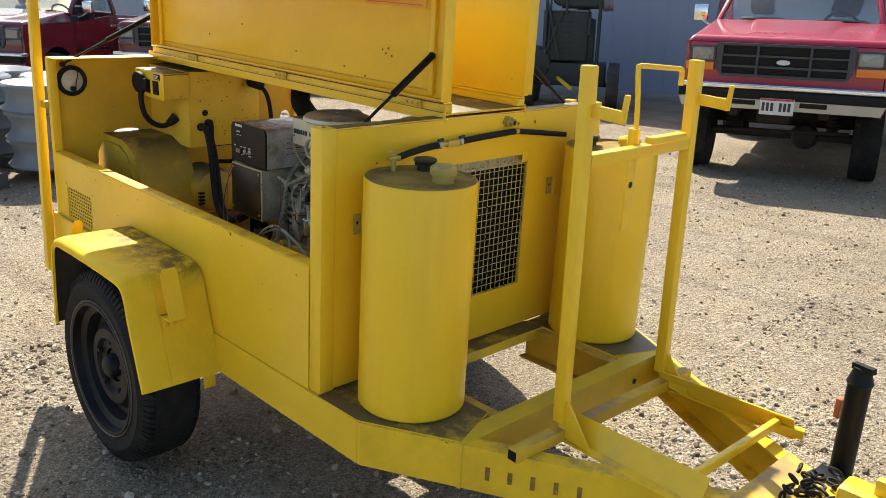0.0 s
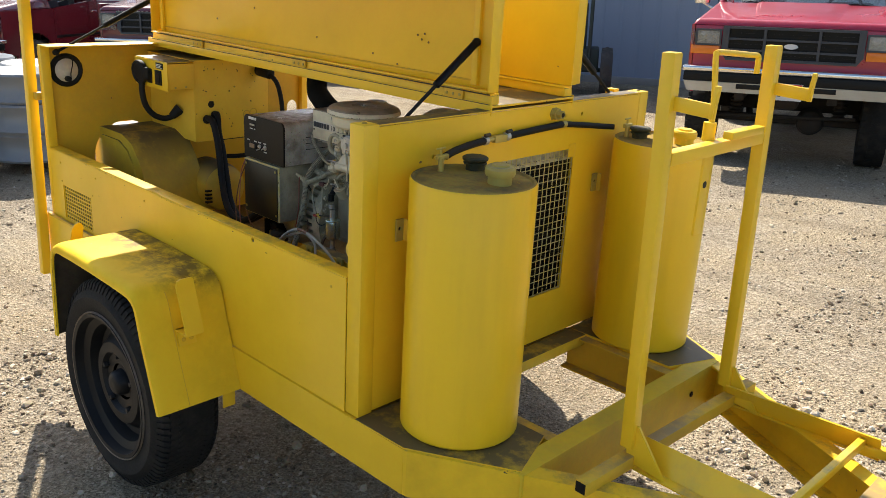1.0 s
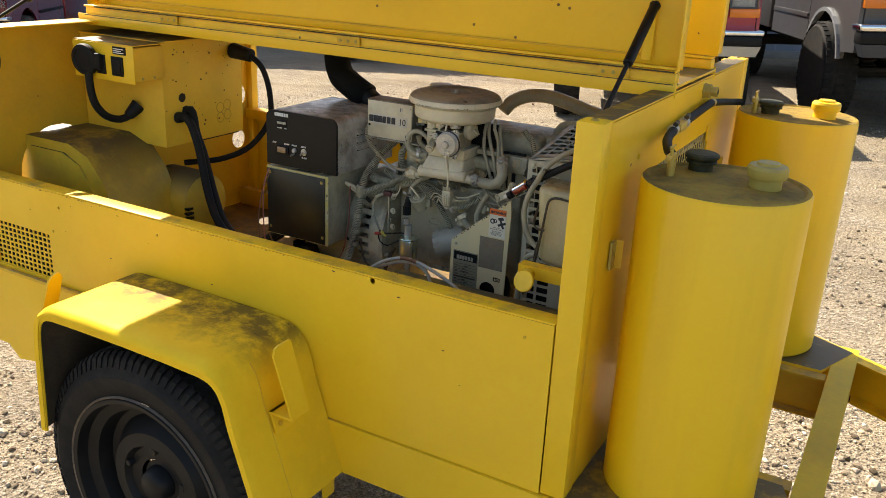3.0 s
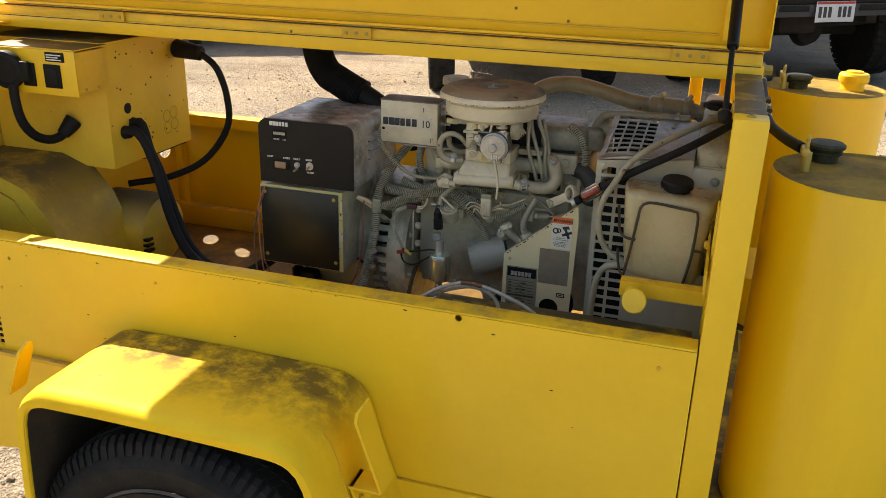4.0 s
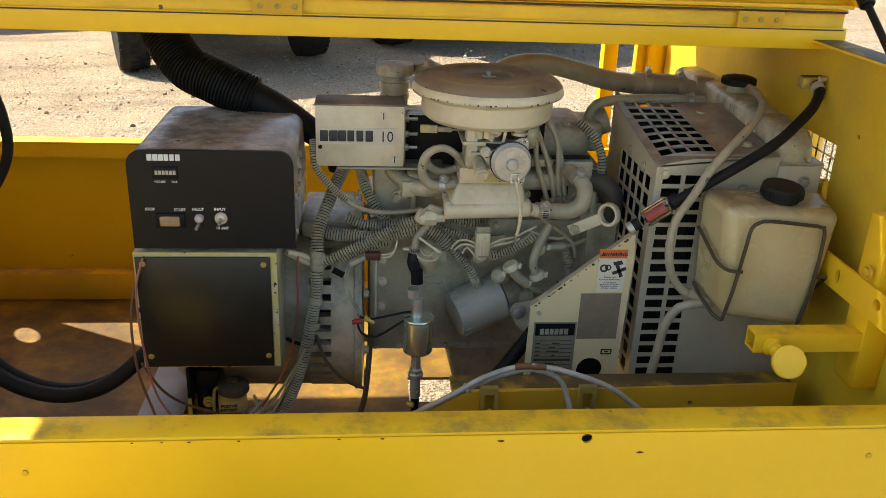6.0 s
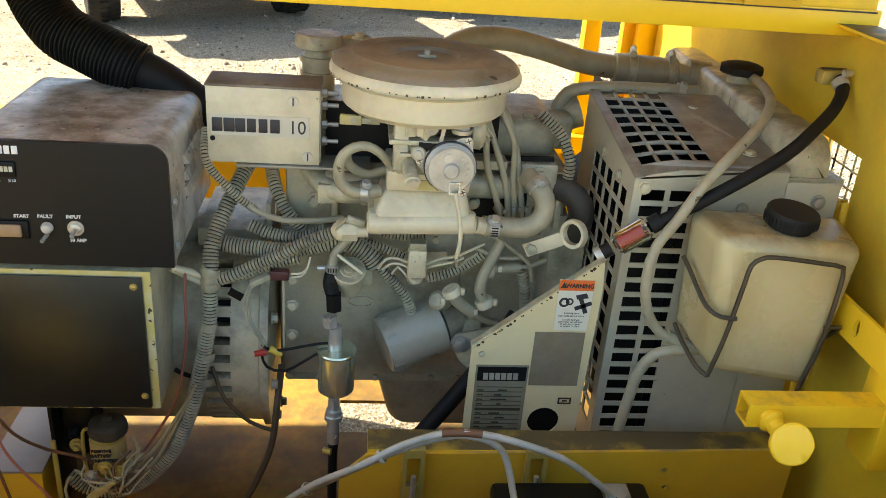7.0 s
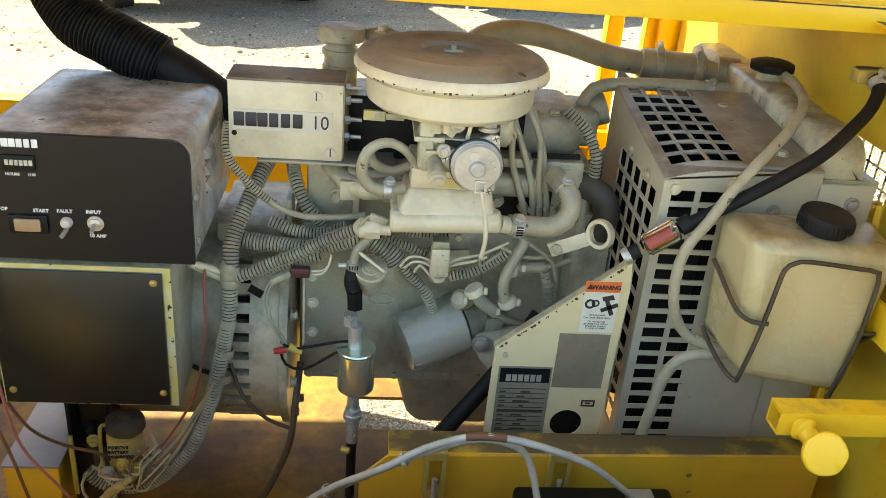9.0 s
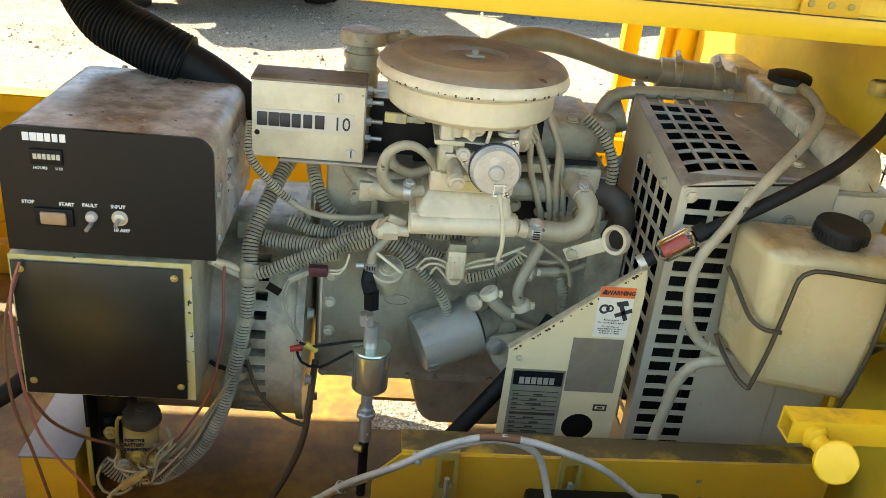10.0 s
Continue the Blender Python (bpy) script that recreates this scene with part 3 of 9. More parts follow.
YM = (Y0 + Y1) / 2
trailer = thing("utility_trailer", "yellow enamelled steel generator trailer with open gull-wing doors", "trailer", at=(-2.4, YM, 0))


def grid_holes(a0, b0, a1, b1, na, nb, bar):
    """Square holes of a punched grille, as loops for plate()."""
    da, db = (a1 - a0) / na, (b1 - b0) / nb
    return [rect(a0 + i * da + bar / 2, b0 + j * db + bar / 2, a0 + (i + 1) * da - bar / 2, b0 + (j + 1) * db - bar / 2) for i in range(na) for j in range(nb)]


# side panels, each with a punched vent at the rear and a folded top edge
def side_panel(y, inward):
    t = 0.003 * inward
    ob = part("side_panel", plate([rect(X0 + 0.003, ZD + 0.0012, -1.647, ZS), *([rect(-3.195, 0.603, -2.978, 0.722)] if inward > 0 else []), circ(-2.022, 0.829, 0.006, 10), circ(-3.2, 0.80, 0.004, 8), circ(-2.93, 0.80, 0.004, 8)], "y", y, t), M_YEL, trailer,
              "yellow lower side panel with scuffed folded edge")
    bm = box((X0 + 0.003, min(y + 0.001 * inward, y + 0.042 * inward), ZS), (-1.647, max(y + 0.001 * inward, y + 0.042 * inward), ZS + 0.004), 0.0015)
    box((X0 + 0.003, min(y + 0.039 * inward, y + 0.042 * inward), ZS - 0.03), (-1.647, max(y + 0.039 * inward, y + 0.042 * inward), ZS), 0, bm)
    part("top_fold", bm, M_YEL_FOLD, ob)
    rng = random.Random(17 if inward > 0 else 18)
    for k in range(26):
        x = rng.uniform(X0 + 0.05, -1.68)
        z = rng.choice((ZS - 0.001 - rng.random() ** 3 * 0.03, ZS - 0.0015, ZS - rng.random() * 0.30))
        r = rng.uniform(0.0006, 0.0021)
        lobes = [(x + r * rng.uniform(0.8, 3.2) * math.cos(a), z + r * rng.uniform(0.4, 1.0) * math.sin(a)) for a in np.linspace(0, 2 * math.pi, 8)[:-1]]
        part("paint_chip", plate([lobes], "y", y - 0.0006 * inward, 0.0005 * inward), M_RUSTY, ob, smooth=False)
    if inward > 0:
        part("vent_grille", plate([rect(-3.205, 0.593, -2.968, 0.732)] + grid_holes(-3.195, 0.603, -2.978, 0.722, 13, 9, 0.0044), "y", y + 0.0035 * inward, 0.002 * inward), M_YEL, ob, smooth=False)
        # added black backing, for the dark inside seen through the vent
        part("vent_backing", box((-3.204, y + 0.010, 0.596), (-2.969, y + 0.022, 0.729), 0.002), M_BLACK_RUB, ob, "black sheet added to keep the vent holes dark")
    for x, z in ((-3.2, 0.735), (-2.96, 0.735), (-2.6, 0.80), (-1.7, 0.80)):
        part("screw", hexbolt((x, y, z), (0, -inward, 0), 0.0035, 0.002, False), M_YEL_IN, ob)
    return ob


side_panel(Y0, 1)
side_panel(Y1, -1)

# lower frame rails, rear apron and ledge
for y, s in ((Y0 - 0.003, 1), (Y1 + 0.003, -1)):
    rail = part("frame_rail", channel((-3.32, y + s * 0.0165, (ZD + ZB) / 2), (-1.432, y + s * 0.0165, (ZD + ZB) / 2), 0.04, ZD - ZB, 0.005, up=(0, 0, 1), open_side=-s), M_YEL, trailer, "yellow steel frame rail")
    part("ledge", box((-3.32, min(y, y - s * 0.012), 0.588), (-2.72, max(y, y - s * 0.012), 0.596), 0.001), M_YEL_IN, trailer)
    part("apron", solid([(-3.34, y - s * 0.003, 0.586), (-2.74, y - s * 0.003, 0.586), (-2.74, y - s * 0.003, 0.40), (-3.15, y - s * 0.003, 0.335), (-3.19, y - s * 0.003, 0.37), (-3.34, y - s * 0.003, 0.37)],
                        [(-3.34, y - s * 0.006, 0.586), (-2.74, y - s * 0.006, 0.586), (-2.74, y - s * 0.006, 0.40), (-3.15, y - s * 0.006, 0.335), (-3.19, y - s * 0.006, 0.37), (-3.34, y - s * 0.006, 0.37)]), M_YEL, trailer, smooth=False)
# floor with a drain opening below the engine
part("floor_plate", plate([rect(X0 + 0.006, Y0 + 0.04, X1 - 0.004, Y1 - 0.04), rect(-2.175, 1.775, -2.045, 1.86)], "z", ZD - 0.004, 0.006), M_FLOOR, trailer, "rust-brown stained steel floor")

# front bulkhead with grille
front = part("front_panel", plate([rect(Y0 + 0.002, ZD + 0.008, Y1 - 0.002, ZT - 0.004), rect(1.53, 0.645, 1.953, 1.058), circ(1.897, 1.153, 0.005, 10), circ(1.973, 1.152, 0.005, 10), circ(1.40, 1.10, 0.006, 10)], "x", X1 - 0.003, 0.003), M_YEL, trailer, "yellow front bulkhead with mesh grille")
part("inner_skin", plate([rect(Y0 + 0.05, ZD + 0.01, Y1 - 0.05, ZT - 0.006), rect(1.53, 0.645, 1.953, 1.058), circ(1.897, 1.153, 0.005, 10), circ(1.973, 1.152, 0.005, 10), circ(1.40, 1.10, 0.006, 10)], "x", X1 - 0.0115, 0.0015), M_YEL_DUST, front, "dusty inner skin of the bulkhead")
wires = bmesh.new()
for k in range(22):
    y = 1.53 + 0.423 * k / 21
    cyl((X1 - 0.005, y, 0.643), (X1 - 0.005, y, 1.060), 0.0012, 6, bm=wires)
for k in range(21):
    z = 0.645 + 0.413 * k / 20
    cyl((X1 - 0.0075, 1.528, z), (X1 - 0.0075, 1.955, z), 0.0012, 6, bm=wires)
part("grille_mesh", wires, M_CHIPPED, front, "welded wire grille")
part("mesh_tab", box((X1 + 0.001, 1.925, 1.035), (X1 + 0.003, 1.957, 1.072), 0.0008), M_YEL, front)
part("top_fold", box((X1 - 0.045, Y0 + 0.046, ZT - 0.003), (X1, Y1 - 0.046, ZT + 0.001), 0.0012), M_YEL_TOP, front)
for y in (Y0 + 0.001, Y1 - 0.046):
    post = part("corner_post", box((-1.645, y, ZD + 0.003), (X1 + 0.002, y + 0.045, ZT + 0.002), 0.003), M_YEL, trailer, "yellow folded corner post")
    part("rivet", cyl((-1.622, y + 0.022, ZT + 0.002), (-1.622, y + 0.022, ZT + 0.005), 0.007, 12, 0.004), M_YEL_TOP, post)
def hinge_bracket(y, z):
    # a folded angle: one leg on the bulkhead, the other standing out with a bolt hole
    b = part("hinge_bracket", plate([rect(y - 0.011, z - 0.026, y + 0.011, z + 0.026), circ(y, z + 0.004, 0.005, 14)], "x", X1 + 0.003, 0.004), M_OLIVE, front, "drilled angle bracket", smooth=False)
    part("bracket_leg", box((X1 + 0.003, y + 0.011, z - 0.026), (X1 + 0.020, y + 0.014, z + 0.026), 0.0008), M_YEL_IN, b)
    part("bracket_hole", cyl((X1 + 0.0022, y, z + 0.004), (X1 + 0.0034, y, z + 0.004), 0.0052, 14), M_BLACK, b)


hinge_bracket(1.296, 0.944)
hinge_bracket(2.060, 0.947)

# rear bulkhead: lamp, blower opening and two round holes
rear = part("rear_panel", plate([rect(Y0 + 0.002, ZD, Y1 - 0.002, ZT - 0.004), circ(1.275, 1.10, 0.044, 24), circ(1.48, 0.78, 0.125, 36), circ(2.222, 0.735, 0.033, 20), circ(2.239, 0.893, 0.027, 20, 0.033)], "x", X0, 0.003), M_YEL_IN, trailer, "yellow rear bulkhead with round cut-outs")
part("top_fold", box((X0 - 0.002, Y0 + 0.001, ZT - 0.003), (X0 + 0.08, Y1 - 0.001, ZT + 0.001), 0.0012), M_YEL, rear)
part("corner_post", box((X0 - 0.001, Y0 - 0.001, ZD + 0.003), (X0 + 0.026, Y0 + 0.03, ZT - 0.004), 0.002), M_YEL, trailer)
part("corner_post", box((X0 - 0.001, Y1 - 0.03, ZD + 0.003), (X0 + 0.026, Y1 + 0.001, ZT - 0.004), 0.002), M_YEL, trailer)
lamp_r = part("round_lamp", lathe([(0.03, -0.03), (0.044, -0.02), (0.058, -0.006), (0.058, 0.004), (0.051, 0.010), (0.0455, 0.006)], 36, (X0 + 0.004, 1.275, 1.10), (1, 0, 0)), M_BLACK_RUB, rear, "round tail lamp seen from behind in a black rubber ring")
part("reflector", lathe([(0.002, 0.016), (0.022, 0.014), (0.038, 0.008), (0.0455, 0.002)], 28, (X0 + 0.004, 1.275, 1.10), (1, 0, 0)), M_GAUGE, lamp_r)
part("lead", tube([(X0 + 0.02, 1.285, 1.155), (X0 + 0.026, 1.292, 1.13), (X0 + 0.024, 1.283, 1.09), (X0 + 0.02, 1.285, 1.07)], 0.0018, 6), M_BLACK_RUB, lamp_r)
part("terminal", cyl((X0 + 0.016, 1.272, 1.072), (X0 + 0.032, 1.272, 1.072), 0.010, 10), M_BLACK_RUB, lamp_r)

# roof spine between the doors
spine = part("roof_spine", box((X0 + 0.002, 1.594, 1.197), (X1 + 0.002, 1.92, 1.203), 0.001), M_YEL_TOP, trailer, "yellow roof spine between the doors")
for y0, y1 in ((1.590, 1.594), (1.92, 1.924)):
    part("spine_lip", box((X0 + 0.002, y0, 1.178), (X1 + 0.002, y1, 1.207), 0.001), M_YEL, spine)
for y0, y1 in ((1.594, 1.622), (1.888, 1.92)):
    part("hinge_rail", box((X0 + 0.03, y0, 1.203), (X1 - 0.002, y1, 1.226), 0.003), M_YEL_TOP, spine)
    part("hinge_lip", box((X0 + 0.03, y0 - 0.006, 1.226), (X1 - 0.002, y1 - 0.002, 1.231), 0.0015), M_YEL, spine)
# two dark strips draw the shadow lines of the door gap and the seam
part("door_gap_line", box((X0 + 0.075, 1.5865, 1.2268), (X1 - 0.004, 1.5878, 1.2296), 0), M_SOIL_SHADE, spine, "dark strip drawn for the shaded gap under the door")
part("seam_shadow_line", box((X0 + 0.03, 1.5885, 1.2035), (X1 - 0.004, 1.5896, 1.2052), 0), M_SOIL_SHADE, spine)
for y in (1.5905, 1.924):
    for x in (-2.95, -2.37, -1.725):
        h = part("hinge", box((x - 0.032, y - 0.004, 1.205), (x + 0.032, y, 1.232), 0.001), M_YEL_IN, spine)
        for dx in (-0.022, 0, 0.022):
            part("screw", hexbolt((x + dx, y - 0.004, 1.216), (0, -1, 0), 0.004, 0.002, False), M_OLIVE, h)
        part("knuckle", cyl((x - 0.03, y - 0.003, 1.233), (x + 0.03, y - 0.003, 1.233), 0.004, 8), M_OLIVE, h)


# gull-wing doors standing open, each a roof half with the upper side folded from its outer edge
def gull_door(y, out, deep):
    d = part("gull_door", box((X0 + 0.072, min(y, y - 0.003 * out), 1.232), (X1 + 0.006, max(y, y - 0.003 * out), 1.535), 0.001), M_YEL, trailer, "yellow gull-wing roof door propped upright on gas struts")
    # far leaf overruns the rear, out of view, to keep sun off the floor
    part("outer_leaf", box((X0 + (0.072 if out < 0 else -0.22), min(y, y + deep * out), 1.535), (X1 + 0.006, max(y, y + deep * out), 1.538), 0.001), M_YEL, d)
    for x0, x1 in ((X0 + 0.072, X0 + 0.075), (X1 + 0.003, X1 + 0.006)):
        part("end_flange", box((x0, min(y, y + 0.035 * out), 1.236), (x1, max(y, y + 0.035 * out), 1.535), 0.001), M_YEL, d)
    for x0, x1 in ((X0 + 0.095, X0 + 0.115), (X1 - 0.075, X1 - 0.055)):
        part("stiffener", box((x0, min(y, y + 0.012 * out), 1.245), (x1, max(y, y + 0.012 * out), 1.53), 0.002), M_YEL, d)
    part("bottom_flange", box((X0 + 0.08, min(y, y + 0.022 * out), 1.233), (X1 + 0.002, max(y, y + 0.022 * out), 1.238), 0.001), M_YEL, d)
    part("edge_seam", box((X0 + 0.08, min(y, y + 0.004 * out), 1.252), (X1 - 0.08, max(y, y + 0.004 * out), 1.256), 0.001), M_YEL_IN, d)
    return d


M_FADED = paint("faded_orange_label", (0.80, 0.45, 0.06), 0.5, second=(0.72, 0.33, 0.05), big=20, mix=0.6, grain=0.1, bump=0)
near_door = gull_door(1.604, -1, 0.30)
# far leaf is also drawn deeper than the near one, to block sun
gull_door(1.905, 1, 0.41)
decal = part("spec_sticker", box((-1.955, 1.5995, 1.468), (-1.70, 1.6006, 1.533), 0), M_FADED, near_door, "faded orange paper label")
for k in range(5):
    part("print_bar", box((-1.945, 1.5988, 1.474 + 0.011 * k), (-1.945 + (0.23, 0.16, 0.2, 0.12, 0.22)[k], 1.5994, 1.4768 + 0.011 * k), 0), M_ORANGE, decal, smooth=False)
for x, z in ((-1.86, 1.335), (-1.85, 1.35), (-1.835, 1.33), (-1.875, 1.345), (-2.3, 1.30), (-2.62, 1.36), (-2.05, 1.28), (-1.95, 1.262), (-2.84, 1.31)):
    part("pit", cyl((x, 1.5995, z), (x, 1.601, z), 0.003, 8), M_FLOOR, near_door)


def gas_strut(low, up, fat_up):
    low, up = Vector(low), Vector(up)
    mid = low.lerp(up, 0.48)
    s = thing("gas_strut", "black gas strut holding a roof door open", "gas strut", at=tuple(low), group="gas struts")
    a, b = (mid, up) if fat_up else (low, mid)
    part("cylinder", cyl(a, b, 0.0095, 14, bevel=0.002), M_BLACK, s)
    a, b = (low, mid) if fat_up else (mid, up)
    part("rod", cyl(a, b, 0.0045, 10), M_BLACK_RUB, s)
    for p in (low, up):
        part("ball_end", lathe([(0.004, -0.011), (0.010, -0.006), (0.011, 0.004), (0.006, 0.011)], 12, p, (up - low)), M_BLACK_RUB, s)


gas_strut((-1.655, 1.33, 1.165), (-1.659, 1.588, 1.347), True)
gas_strut((X0 + 0.03, 1.235, 1.165), (-3.255, 1.588, 1.345), True)
gas_strut((-1.655, 2.19, 1.18), (-1.62, 1.93, 1.335), True)

# fenders
def fender(side):
    """side -1 for the near one. A bent sheet in profile along x, from the body out over the wheel."""
    yi = Y0 - 0.004 if side < 0 else Y1 + 0.004
    yo = yi + side * 0.245
    prof = [(-2.735, 0.385), (-2.727, 0.52), (-2.722, 0.60), (-2.7185, 0.630), (-2.712, 0.655), (-2.703, 0.673), (-2.690, 0.686), (-2.674, 0.694), (-2.655, 0.698), (-2.55, 0.700), (-2.44, 0.700), (-2.32, 0.698), (-2.245, 0.695),
            (-2.224, 0.692), (-2.206, 0.685), (-2.191, 0.673), (-2.178, 0.655), (-2.167, 0.627), (-2.155, 0.58), (-2.12, 0.48), (-2.085, 0.38)]
    n_p = len(prof)
    nor = []
    for k in range(n_p):
        (xa, za), (xb, zb) = prof[max(0, k - 1)], prof[min(n_p - 1, k + 1)]
        nor.append(Vector((za - zb, xb - xa)).normalized())

    def shifted(d, flat=0.3):
        """The profile drawn in by d, less on its upright ends."""
        return [(x - q.x * d * max(flat, q.y), z - q.y * d * max(flat, q.y)) for (x, z), q in zip(prof, nor)]

    bm = bmesh.new()
    lanes = ((0.0, 0.0), (0.215, 0.0), (0.230, 0.002), (0.239, 0.006), (0.245, 0.014))
    cols = [[[bm.verts.new((x, yi + side * w, z)) for x, z in shifted(d + thick, 0.3 if not thick else 1.0)] for w, d in lanes] for thick in (0.0, 0.004)]
    for g in cols:
        for a, b in zip(g, g[1:]):
            for k in range(n_p - 1):
                bm.faces.new((a[k], a[k + 1], b[k + 1], b[k]))
    for e in (0, -1):
        for k in range(n_p - 1):
            bm.faces.new((cols[0][e][k], cols[0][e][k + 1], cols[1][e][k + 1], cols[1][e][k]))
    for k in (0, -1):
        for a in range(len(lanes) - 1):
            bm.faces.new((cols[0][a][k], cols[0][a + 1][k], cols[1][a + 1][k], cols[1][a][k]))
    bmesh.ops.recalc_face_normals(bm, faces=bm.faces[:])
    bm.faces.ensure_lookup_table()
    for k in range(4 * (n_p - 1), 8 * (n_p - 1)):
        bm.faces[k].material_index = 1
    f = part("fender", bm, [M_YEL_FEND, M_SOIL_SHADE], trailer, "yellow fender with dark grime on its top")
    crown = shifted(0.014)
    inner_edge = []
    for k, (x, z) in enumerate(crown):
        (xa, za), (xb, zb) = crown[max(0, k - 1)], crown[min(len(crown) - 1, k + 1)]
        d = Vector((zb - za, -(xb - xa))).normalized() * 0.016
        inner_edge.append((x + d.x, z + d.y))
    edge = bmesh.new()
    rows = [[edge.verts.new((x, yo + side * dy, z)) for x, z in pts] for pts, dy in ((crown, 0.0), (inner_edge, -0.002), (inner_edge, -0.006), (crown, -0.006))]
    for k in range(len(crown) - 1):
        for a, b in zip(rows, rows[1:] + rows[:1]):
            edge.faces.new((a[k], a[k + 1], b[k + 1], b[k]))
    bmesh.ops.recalc_face_normals(edge, faces=edge.faces[:])
    part("outer_lip", edge, M_YEL_FEND, f)
    yb = yi + side * 0.129
    # flat tab leaning out from the crown, its lower end held off the slope by a bolted foot
    lean = [(-2.139, 0.700), (-2.1375, 0.716), (-2.134, 0.722)]
    wide_at = {0.722: 0.016, 0.716: 0.023}

    def tab(dx):
        up_side = [(x + dx, yb - wide_at.get(z, 0.0255), z) for x, z in [(-2.097, 0.578)] + lean]
        down_side = [(x + dx, yb + wide_at.get(z, 0.0255), z) for x, z in lean[::-1] + [(-2.097, 0.578)]]
        return up_side + down_side

    b = part("reflector_bracket", solid(tab(0), tab(0.005)), M_YEL, f, "flat yellow mounting tab")
    part("tab_foot", box((-2.152, yb - 0.025, 0.574), (-2.095, yb + 0.025, 0.579), 0.001), M_YEL, b)
    part("foot_plate", solid([(-2.150, yb - 0.025, 0.579), (-2.150, yb + 0.025, 0.579), (-2.136, yb + 0.025, 0.536), (-2.136, yb - 0.025, 0.536)], [(-2.144, yb - 0.025, 0.579), (-2.144, yb + 0.025, 0.579), (-2.130, yb + 0.025, 0.536), (-2.130, yb - 0.025, 0.536)]), M_YEL, b)
    for dy in (-0.011, 0.011):
        part("foot_bolt", hexbolt((-2.134, yb + dy, 0.552), (0.95, 0, 0.3), 0.0045, 0.004), M_YEL_IN, b)
    part("fender_seam", tube([(x + 0.0005, yi + side * 0.158, z) for x, z in prof[-6:]], 0.0010, 6, step=0.03), M_YEL_IN, f, "dirty sheet seam")
    def ear(dx):
        return [(-2.836 + dx, yb - 0.014, 0.60), (-2.836 + dx, yb + 0.028, 0.60), (-2.802 + dx, yb + 0.026, 0.688), (-2.796 + dx, yb + 0.018, 0.702), (-2.793 + dx, yb + 0.008, 0.707), (-2.796 + dx, yb - 0.002, 0.702), (-2.802 + dx, yb - 0.010, 0.688)]

    part("rear_tab", solid(ear(0), ear(0.006)), M_YEL, trailer)
    part("stay", box((-2.104, yi + side * 0.05, 0.33), (-2.099, yi + side * 0.012, 0.40), 0.001), M_YEL, f)


fender(-1)
fender(1)


# road wheels
M_RIMEDGE = paint("scuffed_rim_edge", (0.16, 0.125, 0.09), 0.6, second=(0.05, 0.04, 0.03), big=22, mix=0.8, grain=0.3, bump=0.1)


